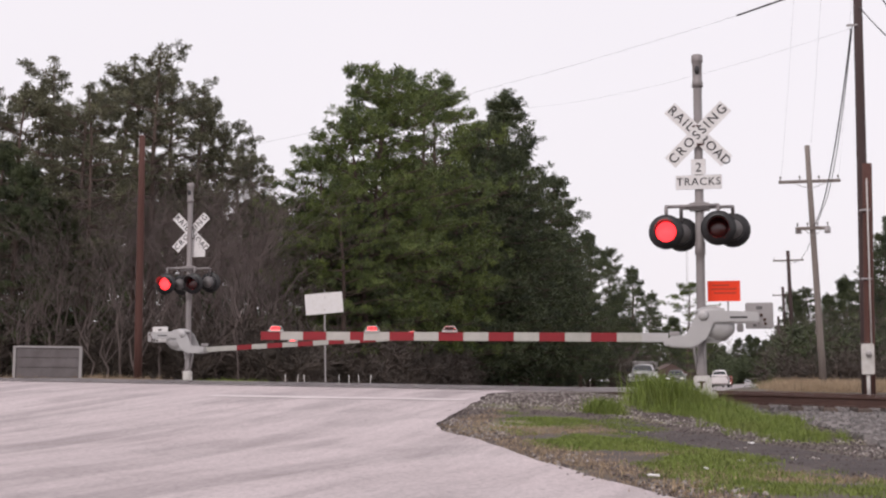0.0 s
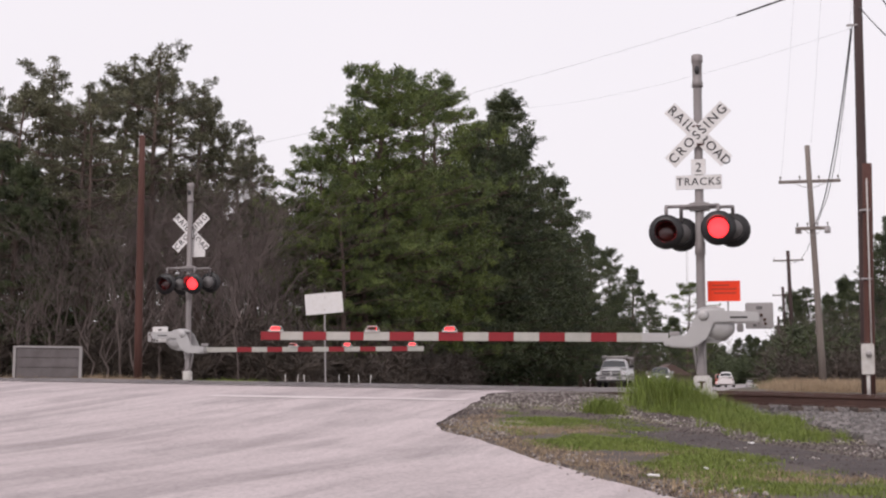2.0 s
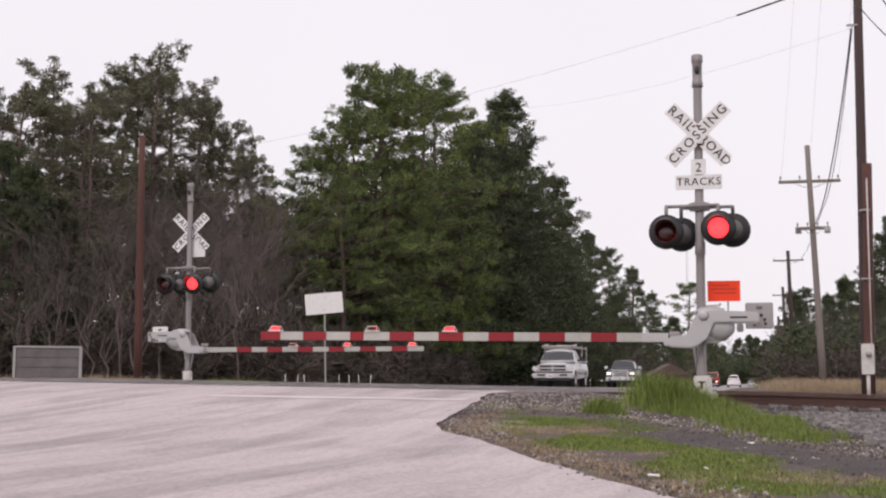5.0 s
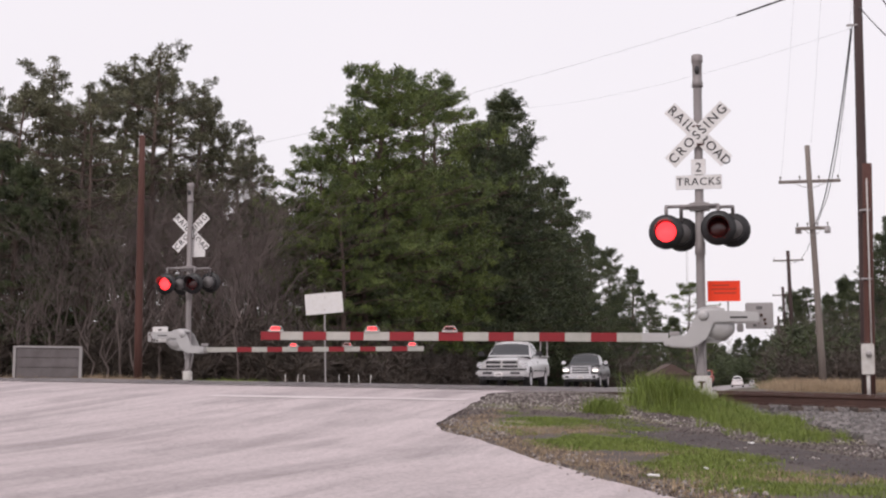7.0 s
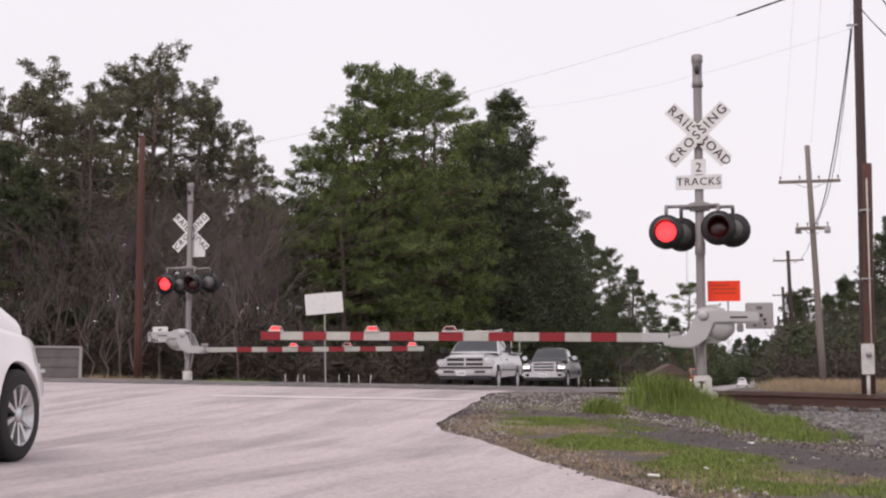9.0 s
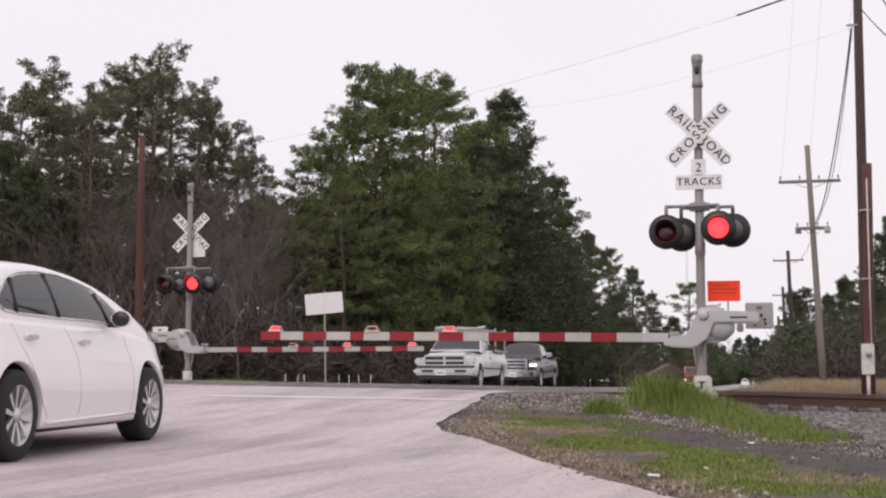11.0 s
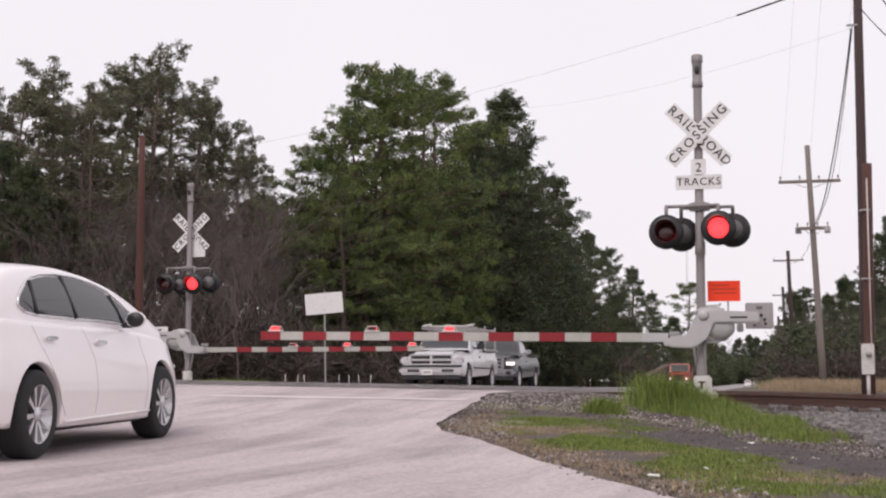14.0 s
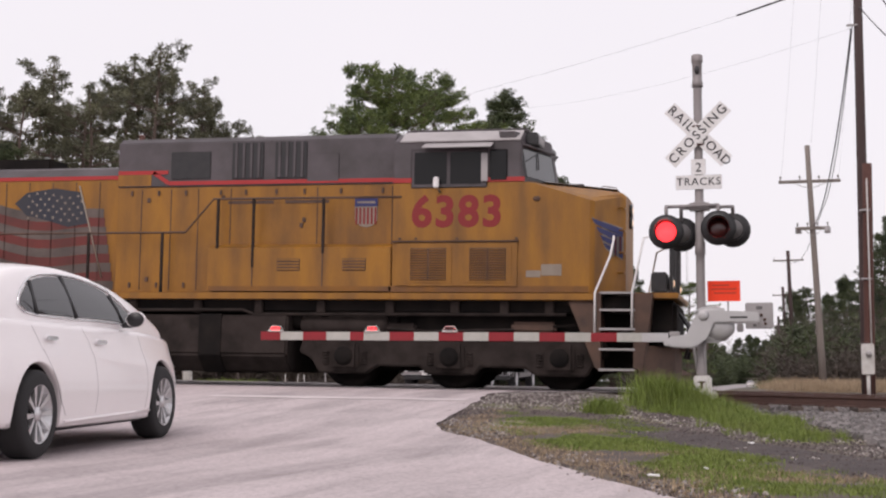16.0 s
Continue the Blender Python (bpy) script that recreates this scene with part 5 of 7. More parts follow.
M_PEARL = material("white_pearl_car_paint", (0.92, 0.865, 0.865), 0.28, second=(0.88, 0.82, 0.82), scale=1.5, grain=200, bump=0, coat=0.5, stain=0.4)
M_SILVERCAR = material("silver_car_paint", (0.60, 0.585, 0.59), 0.35, 0.3, second=(0.50, 0.48, 0.48), scale=2, grain=200, bump=0, coat=0.6)
M_DARKCAR = material("dark_grey_car_paint", (0.04, 0.038, 0.04), 0.3, 0.1, second=(0.03, 0.028, 0.028), scale=2, grain=200, bump=0, coat=0.15)
M_ORANGECAR = material("orange_red_truck_paint", (0.36, 0.04, 0.018), 0.4, second=(0.26, 0.03, 0.015), scale=2, grain=100, bump=0, coat=0.4)
M_SEAM = material("dark_panel_gap", (0.42, 0.39, 0.39), 0.7, bump=0)
WHEELS = {}


def add_wheels(car, shape, half_track, r, w, spokes, style):
    WHEELS[car.name] = []
    for a in shape.axles:
        for sgn in (-1, 1):
            at = pose(a, sgn * half_track, r)
            WHEELS[car.name].append((wheel_parts(car, at, r, w, spokes, style, sgn), at, r))


# the white sedan
S = Shape(nose=0.94, tail=-3.73, axles=(0.0, -2.685), arch=0.385, zw=0.334,
          sill=[(-3.73, 0.42), (-3.5, 0.30), (-3.1, 0.24), (-2.2, 0.21), (-0.5, 0.20), (0.5, 0.20), (0.94, 0.28)],
          belt=[(-3.73, 0.88), (-3.55, 0.99), (-3.1, 1.04), (-2.5, 1.025), (-1.6, 1.00), (-0.75, 0.98), (-0.2, 0.955), (0.3, 0.915), (0.6, 0.86), (0.8, 0.76), (0.94, 0.60)],
          top=[(-3.73, 0.94), (-3.6, 1.06), (-3.3, 1.13), (-2.9, 1.13), (-0.5, 1.11), (-0.1, 1.09), (0.3, 1.04), (0.6, 0.97), (0.8, 0.86), (0.94, 0.66)],
          width=[(-3.73, 0.62), (-3.6, 0.76), (-3.3, 0.86), (-2.7, 0.91), (-1.5, 0.915), (-0.3, 0.915), (0.3, 0.895), (0.6, 0.82), (0.8, 0.69), (0.94, 0.45)],
          roof=[(-3.62, 1.10), (-3.3, 1.25), (-3.0, 1.37), (-2.6, 1.48), (-2.15, 1.525), (-1.6, 1.545), (-1.1, 1.50), (-0.6, 1.41), (-0.25, 1.30), (0.0, 1.20), (0.2, 1.11), (0.3, 1.05)],
          cabin=(-3.62, 0.3), taper=0.36, soft=0.11, inset=0.04, flare=0.012)
sedan = thing("sedan", pose(-6.3, 12.25, 0.05, 0, 0, 90), "glossy white four-door sedan waiting at the lowered gate", "car")
part("body", S.body(), M_PEARL, sedan, "glossy white painted body")
part("roof", S.cabin_mesh(), M_PEARL, sedan)
liners(S, sedan)
add_wheels(sedan, S, 0.79, 0.334, 0.235, 5, "pair")
for sgn in (-1, 1):
    rearq = S.flank([(-2.70, 1.160), (-2.60, 1.110), (-2.48, 1.095), (-2.40, 1.340), (-2.50, 1.295), (-2.64, 1.220)])
    reard = S.flank([(-2.45, 1.095), (-1.73, 1.080), (-1.75, 1.415), (-1.99, 1.405), (-2.19, 1.385), (-2.37, 1.350)])
    frontd = S.flank([(-1.67, 1.080), (-0.72, 1.060), (-0.78, 1.250), (-0.85, 1.325), (-1.08, 1.370), (-1.34, 1.405), (-1.69, 1.415)])
    small = S.flank([(-0.66, 1.060), (-0.34, 1.045), (-0.48, 1.150), (-0.72, 1.270)])
    for nm, poly in (("quarter_window", rearq), ("rear_door_window", reard), ("front_door_window", frontd), ("front_quarter_window", small)):
        part(nm, S.pane(poly, sgn), M_TINT, sedan, "dark tinted side window")
    surround = S.flank([(-2.66, 1.105), (-2.74, 1.160), (-2.66, 1.240), (-2.50, 1.325), (-2.34, 1.380), (-2.14, 1.415), (-1.84, 1.435), (-1.44, 1.430), (-1.10, 1.395), (-0.80, 1.345), (-0.60, 1.250), (-0.42, 1.140), (-0.30, 1.050)])
    for nm, pts_, rad in (("window_trim", surround, 0.009), ("window_trim", S.flank([(-2.66, 1.105), (-2.44, 1.082), (-1.84, 1.068), (-1.20, 1.058), (-0.70, 1.048), (-0.30, 1.035)]), 0.008)):
        ps = [S.cab_point(x, v) for x, v in pts_]
        part(nm, pipe(bm_new(), [(p.x, sgn * (p.y + 0.008), p.z) for p in ps], rad, 6), M_CHROME, sedan, "thin chrome window trim")
    for pl in ([(-1.70, 1.075), (-1.72, 1.420)], [(-2.46, 1.090), (-2.38, 1.350)], [(-0.69, 1.055), (-0.80, 1.300)]):
        ps = [S.cab_point(x, v) for x, v in S.flank(pl)]
        part("pillar", pipe(bm_new(), [(p.x, sgn * (p.y + 0.006), p.z) for p in ps], 0.022, 6), M_PLASTIC, sedan, "black window pillar")
    for x, z in ((-2.40, 0.905), (-1.42, 0.88)):
        h = part("door_handle", box(bm_new(), (x, sgn * (S.side(x, z) + 0.03), z), (0.2, 0.025, 0.035), 0.011), M_CHROME, sedan, "chrome door handle")
        part("handle_recess", lathe(bm_new(), [(0.001, 0.004), (0.05, 0.002), (0.055, -0.01)], 16, "y", Matrix.Translation((x, sgn * (S.side(x, z) - 0.002), z - 0.005)) @ Matrix.Diagonal((1.4, sgn, 0.7, 1))), M_PEARL, h)
    part("door_seam", line_on(S, [(-1.72, 0.99), (-1.64, 0.9), (-1.60, 0.75), (-1.60, 0.45), (-1.63, 0.30)], sgn, 0.003, -0.001), M_SEAM, sedan)
    part("door_seam", line_on(S, [(-0.48, 0.94), (-0.44, 0.7), (-0.46, 0.45), (-0.50, 0.30)], sgn, 0.003, -0.001), M_SEAM, sedan)
    part("door_seam", line_on(S, [(-2.66, 1.0), (-2.60, 0.90), (-2.55, 0.80), (-2.43, 0.62), (-2.32, 0.42), (-2.2, 0.30)], sgn, 0.003, -0.001), M_SEAM, sedan)
    part("sill_trim", pipe(bm_new(), [(x, sgn * (S.side(x, 0.265) + 0.012), 0.265 + 0.008 * (x + 1.3)) for x in (-2.24, -1.8, -1.3, -0.8, -0.42)], 0.013, 8), M_PEARL, sedan)
    # dark bar tucked in below the sill, added to stand for the shade there
    part("sill_shadow", pipe(bm_new(), [(x, sgn * (S.side(x, 0.22) - 0.09), 0.205) for x in (-2.28, -1.6, -1.0, -0.4)], 0.025, 8), M_PLASTIC, sedan)
    # door mirror
    shell = lathe(bm_new(), [(0.001, 0.085), (0.05, 0.075), (0.08, 0.04), (0.09, 0.0), (0.087, -0.02)], 22, "x", Matrix.Translation((-0.80, sgn * 0.925, 1.085)) @ Matrix.Diagonal((1, 1.0, 0.8, 1)))
    mr = part("door_mirror", shell, M_PEARL, sedan, "white and black door mirror")
    part("mirror_face", lathe(bm_new(), [(0.084, -0.018), (0.078, -0.026), (0.001, -0.03)], 22, "x", Matrix.Translation((-0.80, sgn * 0.925, 1.085)) @ Matrix.Diagonal((1, 1.0, 0.8, 1))), M_BLACK, mr)
    part("mirror_foot", box(bm_new(), (-0.76, sgn * 0.84, 1.035), (0.10, 0.13, 0.045), 0.018), M_BLACK, mr)
    part("tail_lamp", box(bm_new(), (-3.6, sgn * 0.66, 0.93), (0.16, 0.2, 0.12), 0.04), M_RED, sedan)
    part("headlamp", box(bm_new(), (0.68, sgn * 0.62, 0.66), (0.26, 0.22, 0.11), 0.04), M_CHROME, sedan)
part("windscreen", S.cabin_mesh(-0.80, 0.18, 0.66, 1.0, 0.005, 10), M_GLASS, sedan)
part("rear_window", S.cabin_mesh(-3.50, -2.75, 0.66, 1.0, 0.005, 10), M_GLASS, sedan)
part("floor_pan", box(bm_new(), (-1.35, 0, 0.24), (2.0, 1.5, 0.1), 0.02), M_PLASTIC, sedan)


def pickup(name, label, paint, front, lane, mirror_mat):
    """A pickup with cab and load bed; front: crossed or tall grille."""
    P = Shape(nose=0.86, tail=-4.55, axles=(0.0, -3.62), arch=0.47, zw=0.39,
              sill=[(-4.9, 0.62), (-4.6, 0.52), (-0.7, 0.42), (0.5, 0.44), (0.86, 0.5)],
              belt=[(-4.9, 1.24), (-2.55, 1.24), (-2.5, 1.22), (-0.8, 1.16), (-0.3, 1.08), (0.5, 1.0), (0.78, 0.92), (0.86, 0.84)],
              top=[(-4.9, 1.24), (-2.55, 1.24), (-2.5, 1.22), (-0.8, 1.26), (-0.3, 1.24), (0.4, 1.18), (0.7, 1.10), (0.86, 1.04)],
              width=[(-4.9, 0.97), (-0.8, 0.985), (0.0, 0.985), (0.5, 0.97), (0.78, 0.92), (0.86, 0.84)],
              roof=[(-2.55, 1.24), (-2.42, 1.5), (-2.3, 1.78), (-2.1, 1.84), (-1.6, 1.865), (-1.35, 1.84), (-1.1, 1.66), (-0.75, 1.35), (-0.55, 1.24)],
              cabin=(-2.54, -0.56), taper=0.28)
    t = thing(name, pose(0, 0, 0), label, "pickup truck", "waiting traffic")
    part("body", P.body(), paint, t)
    part("cab", P.cabin_mesh(), paint, t)
    liners(P, t)
    add_wheels(t, P, 0.83, 0.39, 0.26, 5, "wide")
    part("windscreen", P.cabin_mesh(-1.22, -0.66, 0.62, 1.0, 0.006, 8), M_GLASS, t, "sloping windscreen reflecting the sky")
    part("rear_window", P.cabin_mesh(-2.5, -2.36, 0.66, 1.0, 0.006, 4), M_GLASS, t)
    for sgn in (-1, 1):
        part("side_window", P.pane([(-2.25, 0.08), (-1.86, 0.08), (-1.86, 0.54), (-2.2, 0.54)], sgn), M_GLASS, t)
        part("side_window", P.pane([(-1.80, 0.08), (-0.86, 0.08), (-1.02, 0.3), (-1.28, 0.54), (-1.80, 0.54)], sgn), M_GLASS, t)
        part("door_mirror", box(bm_new(), (-0.86, sgn * 1.14, 1.36), (0.12, 0.24, 0.19), 0.04), mirror_mat, t)
        part("mirror_arm", box(bm_new(), (-0.86, sgn * 1.0, 1.3), (0.06, 0.16, 0.05), 0.012), M_BLACK, t)
        part("door_handle", box(bm_new(), (-1.72, sgn * (P.side(-1.72, 1.02) + 0.02), 1.04), (0.16, 0.03, 0.05), 0.012), M_BLACK, t)
        for x in (-0.72, -1.86, -2.5):
            part("seam", line_on(P, [(x, 1.18), (x, 0.9), (x, 0.55)], sgn, 0.005, -0.001), M_SEAM, t)
        part("side_trim", line_on(P, [(x, 0.70) for x in (-3.1, -2.4, -1.6, -0.55)], sgn, 0.02, 0.004), M_PLASTIC, t)
    # load bed
    part("bed_floor", box(bm_new(), (-3.52, 0, 1.262), (1.95, 1.86, 0.03), 0.005), M_PLASTIC, t)
    for sgn in (-1, 1):
        part("bed_rail", box(bm_new(), (-3.54, sgn * 0.93, 1.28), (2.0, 0.09, 0.07), 0.02), paint, t)
    part("tailgate", box(bm_new(), (-4.53, 0, 1.0), (0.06, 1.7, 0.54), 0.02), paint, t)
    # bumper
    bump = box(bm_new(), (0.88, 0, 0.60), (0.24, 1.94, 0.24), 0.07)
    part("bumper", bump, M_SILVERCAR if front == "cross" else M_CHROME, t, "front bumper")
    part("valance", box(bm_new(), (0.82, 0, 0.42), (0.2, 1.7, 0.16), 0.03), M_PLASTIC, t)
    plate = part("number_plate", box(bm_new(), (1.01, -0.10 if front == "cross" else 0, 0.55), (0.012, 0.31, 0.155), 0.004), M_WHITE, t, "pale number plate")
    part("writing", box(bm_new(), (1.018, -0.10 if front == "cross" else 0, 0.55), (0.004, 0.22, 0.06)), M_SEAM, plate)
    if front == "cross":
        part("bumper_strip", box(bm_new(), (0.93, 0, 0.735), (0.14, 1.9, 0.05), 0.015), M_PLASTIC, t)
        gr = part("grille", box(bm_new(), (0.855, 0, 0.92), (0.12, 1.22, 0.28), 0.03), M_PLASTIC, t, "black grille with silver cross")
        part("grille_bar", box(bm_new(), (0.90, 0, 0.92), (0.08, 0.07, 0.30), 0.015), M_SILVERCAR, gr)
        part("grille_bar", box(bm_new(), (0.90, 0, 0.92), (0.08, 1.2, 0.06), 0.015), M_SILVERCAR, gr)
        part("grille_bar", box(bm_new(), (0.88, 0, 1.07), (0.12, 1.28, 0.05), 0.02), M_SILVERCAR, gr)
        part("grille_bar", box(bm_new(), (0.90, 0, 0.785), (0.10, 1.28, 0.04), 0.012), M_SILVERCAR, gr)
        for sgn in (-1, 1):
            part("grille_bar", box(bm_new(), (0.89, sgn * 0.63, 0.92), (0.1, 0.05, 0.30), 0.015), M_SILVERCAR, gr)
            part("headlamp", box(bm_new(), (0.80, sgn * 0.82, 0.90), (0.16, 0.28, 0.22), 0.05), M_CHROME, t, "clear rounded headlamp")
            part("bumper_slot", box(bm_new(), (1.0, sgn * 0.52, 0.60), (0.012, 0.36, 0.075), 0.004), M_BLACK, t)
        hd = prism(bm_new(), [(-0.7, 1.22), (0.55, 1.16), (0.86, 1.05), (0.86, 0.95), (-0.7, 0.95)], -0.62, 0.62, "y", 0.06)
        part("bonnet", hd, paint, t)
    else:
        gr = part("grille", box(bm_new(), (0.86, 0, 0.93), (0.12, 1.12, 0.44), 0.04), M_CHROME, t, "tall chrome framed grille")
        for z in (0.80, 0.93, 1.06):
            part("grille_slot", box(bm_new(), (0.925, 0, z), (0.012, 0.90, 0.07), 0.004), M_BLACK, gr)
        for sgn in (-1, 1):
            hl = part("headlamp", box(bm_new(), (0.80, sgn * 0.77, 0.97), (0.14, 0.34, 0.24), 0.04), M_CHROME, t)
            part("lamp_lens", box(bm_new(), (0.88, sgn * 0.78, 0.92), (0.02, 0.28, 0.10), 0.008), M_LAMP, hl, "glowing headlamp lens")
            part("fog_lamp", box(bm_new(), (1.0, sgn * 0.72, 0.58), (0.02, 0.16, 0.11), 0.008), M_BLACK, t)
        part("bonnet", prism(bm_new(), [(-0.7, 1.24), (0.6, 1.19), (0.84, 1.12), (0.84, 0.98), (-0.7, 0.98)], -0.8, 0.8, "y", 0.07), paint, t)
    return t


ram = pickup("pickup_truck", "silver pickup truck with ladder rack and crossed grille", M_SILVERCAR, "cross", -9.72, M_BLACK)
for x, z in ((-1.55, 1.96), (-3.0, 1.96), (-4.4, 1.96)):
    part("rack_bar", box(bm_new(), (x, 0, z), (0.07, 1.75, 0.06), 0.012), M_GALV, ram, "pale steel ladder rack")
for sgn in (-1, 1):
    part("rack_rail", box(bm_new(), (-2.95, sgn * 0.85, 1.93), (3.1, 0.05, 0.05), 0.01), M_GALV, ram)
    for x in (-2.7, -4.4):
        part("rack_post", box(bm_new(), (x, sgn * 0.9, 1.64), (0.05, 0.05, 0.82), 0.008), M_GALV, ram)
    part("load", pipe(bm_new(), [(-1.4, sgn * 0.68 - 0.15, 2.0), (-1.35, sgn * 0.68 + 0.15, 2.05)], 0.035), M_DIRTY, ram)
part("load", box(bm_new(), (-1.6, -0.05, 2.02), (0.3, 0.22, 0.07), 0.03), M_DIRTY, ram)
part("load", pipe(bm_new(), [(-1.5, -0.8, 2.0), (-1.5, 0.75, 2.01)], 0.025), M_DIRTY, ram)
grey_truck = pickup("pickup_truck", "dark grey pickup truck with chrome grille and lit headlamps", M_DARKCAR, "tall", -9.72, M_CHROME)


def box_truck():
    t = thing("lorry", pose(0, 0, 0), "orange-red lorry with lit headlamps coming down the road", "lorry", "waiting traffic")
    part("bonnet", prism(bm_new(), [(-1.0, 0.6), (-1.0, 1.7), (0.7, 1.45), (0.8, 0.6)], -0.85, 0.85, "y", 0.08), M_ORANGECAR, t)
    part("cab", prism(bm_new(), [(-2.6, 0.7), (-2.6, 2.6), (-1.5, 2.65), (-1.0, 1.65), (-1.0, 0.7)], -1.1, 1.1, "y", 0.08), M_ORANGECAR, t)
    part("windscreen", prism(bm_new(), [(-1.47, 2.5), (-1.06, 1.72), (-1.04, 1.75), (-1.44, 2.53)], -0.95, 0.95, "y"), M_CABGLASS, t)
    part("grille", box(bm_new(), (0.79, 0, 1.0), (0.06, 0.95, 0.7), 0.02), M_BLACK, t)
    part("bumper", box(bm_new(), (0.9, 0, 0.5), (0.2, 2.2, 0.28), 0.04), M_CHROME, t)
    part("roof_lamps", box(bm_new(), (-1.7, 0, 2.74), (0.2, 1.2, 0.14), 0.03), M_PLASTIC, t)
    part("load_body", box(bm_new(), (-5.2, 0, 1.6), (4.8, 2.3, 1.3), 0.05), M_ORANGECAR, t)
    part("chassis", box(bm_new(), (-3.4, 0, 0.75), (7.6, 0.9, 0.25), 0.03), M_PLASTIC, t)
    for sgn in (-1, 1):
        part("headlamp", box(bm_new(), (0.72, sgn * 0.85, 0.95), (0.1, 0.25, 0.22), 0.03), M_LAMP, t)
        part("mudguard", prism(bm_new(), [(-0.65, 0.6), (-0.5, 1.1), (0.5, 1.1), (0.7, 0.6)], sgn * 0.8, sgn * 1.12, "y", 0.04), M_ORANGECAR, t)
        part("side_mirror", box(bm_new(), (-1.0, sgn * 1.3, 1.95), (0.08, 0.2, 0.4), 0.02), M_BLACK, t)
        for x in (0.0, -5.0, -6.2):
            part("wheel", lathe(bm_new(), [(0.3, -0.14), (0.5, -0.14), (0.5, 0.14), (0.3, 0.14), (0.05, 0.05)], 24, "y"), M_RUBBER, t, "", pose(x, sgn * 0.95, 0.5))
    return t


lorry = box_truck()


def far_car(label, paint):
    C = Shape(nose=0.9, tail=-3.6, axles=(0.0, -2.6), arch=0.38, zw=0.33,
              sill=[(-3.6, 0.4), (-3.2, 0.25), (0.5, 0.22), (0.9, 0.3)], belt=[(-3.6, 0.95), (-0.6, 0.98), (0.5, 0.86), (0.9, 0.7)],
              top=[(-3.6, 1.0), (-0.5, 1.06), (0.5, 0.92), (0.9, 0.75)], width=[(-3.6, 0.8), (-3.2, 0.9), (0.4, 0.9), (0.9, 0.7)],
              roof=[(-3.58, 1.05), (-3.2, 1.5), (-2.6, 1.66), (-1.4, 1.66), (-0.9, 1.5), (-0.3, 1.08)], cabin=(-3.55, -0.3), taper=0.35)
    c = thing("car", pose(0, 0, 0), label, "car", "distant traffic")
    part("body", C.body(), paint, c)
    part("roof", C.cabin_mesh(), paint, c)
    part("rear_window", C.cabin_mesh(-3.45, -3.05, 0.64, 1.0, 0.006, 5), M_GLASS, c)
    part("windscreen", C.cabin_mesh(-0.95, -0.4, 0.64, 1.0, 0.006, 5), M_GLASS, c)
    for sgn in (-1, 1):
        part("side_window", C.pane([(-2.9, 0.1), (-0.7, 0.1), (-1.1, 0.5), (-2.7, 0.52)], sgn), M_GLASS, c)
        part("tail_lamp", box(bm_new(), (-3.55, sgn * 0.72, 0.85), (0.1, 0.14, 0.2), 0.03), M_RED, c)
        for a in C.axles:
            part("wheel", lathe(bm_new(), [(0.2, -0.1), (0.33, -0.1), (0.33, 0.1), (0.2, 0.1), (0.03, 0.05)], 24, "y"), M_RUBBER, c, "", pose(a, sgn * 0.8, 0.33))
    return c


white_car = far_car("small white car driving away down the road", M_PEARL)
silver_car = far_car("small pale car far down the road", M_SILVERCAR)


# ---- the locomotive: +x is the way it runs, z = 0 at the rail tops ----
M_YEL = material("weathered_yellow_paint", (0.325, 0.138, 0.007), 0.5, second=(0.10, 0.042, 0.014), scale=2.6, grain=40, bump=0.05, stain=0.72, stretch=(1, 1, 0.22))
M_LOCOGREY = material("sooty_grey_paint", (0.095, 0.080, 0.088), 0.6, second=(0.045, 0.038, 0.038), scale=1.8, grain=50, bump=0.06, stain=0.8)
M_LOCOROOF = material("pale_grey_roof_paint", (0.42, 0.39, 0.39), 0.5, second=(0.28, 0.25, 0.25), scale=2, grain=50, bump=0.05, stain=0.6)
M_STRIPE = material("red_stripe_paint", (0.40, 0.022, 0.022), 0.5, second=(0.27, 0.025, 0.02), scale=2, grain=50, bump=0.02)
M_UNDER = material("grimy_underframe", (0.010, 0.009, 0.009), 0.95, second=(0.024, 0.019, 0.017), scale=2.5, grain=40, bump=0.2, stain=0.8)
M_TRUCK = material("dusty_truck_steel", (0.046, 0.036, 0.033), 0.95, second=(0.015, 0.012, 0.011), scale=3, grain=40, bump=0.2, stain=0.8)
M_RUSTBROWN = material("rusty_brown_paint", (0.115, 0.065, 0.045), 0.75, second=(0.05, 0.032, 0.027), scale=3, grain=40, bump=0.2, stain=0.8)
M_FLAGBLUE = material("faded_blue_mural", (0.022, 0.025, 0.04), 0.6, second=(0.04, 0.035, 0.036), scale=2, stain=0.6, bump=0.03)
M_FLAGRED = material("faded_red_mural", (0.15, 0.025, 0.02), 0.6, second=(0.07, 0.022, 0.018), scale=2, stain=0.7, bump=0.03)
M_FLAGWHITE = material("faded_white_mural", (0.30, 0.25, 0.20), 0.6, second=(0.16, 0.12, 0.10), scale=2, stain=0.7, bump=0.03)
M_MURALWHITE = material("dull_white_mural", (0.13, 0.10, 0.088), 0.6, second=(0.05, 0.04, 0.036), scale=2, stain=0.8, bump=0.03)
M_NUM = material("red_number_paint", (0.23, 0.009, 0.011), 0.55, second=(0.16, 0.012, 0.011), scale=3, bump=0.02)
M_BLUE = material("blue_emblem_paint", (0.03, 0.035, 0.14), 0.5, bump=0.02)

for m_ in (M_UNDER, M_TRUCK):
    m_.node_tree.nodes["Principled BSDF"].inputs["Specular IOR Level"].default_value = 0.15

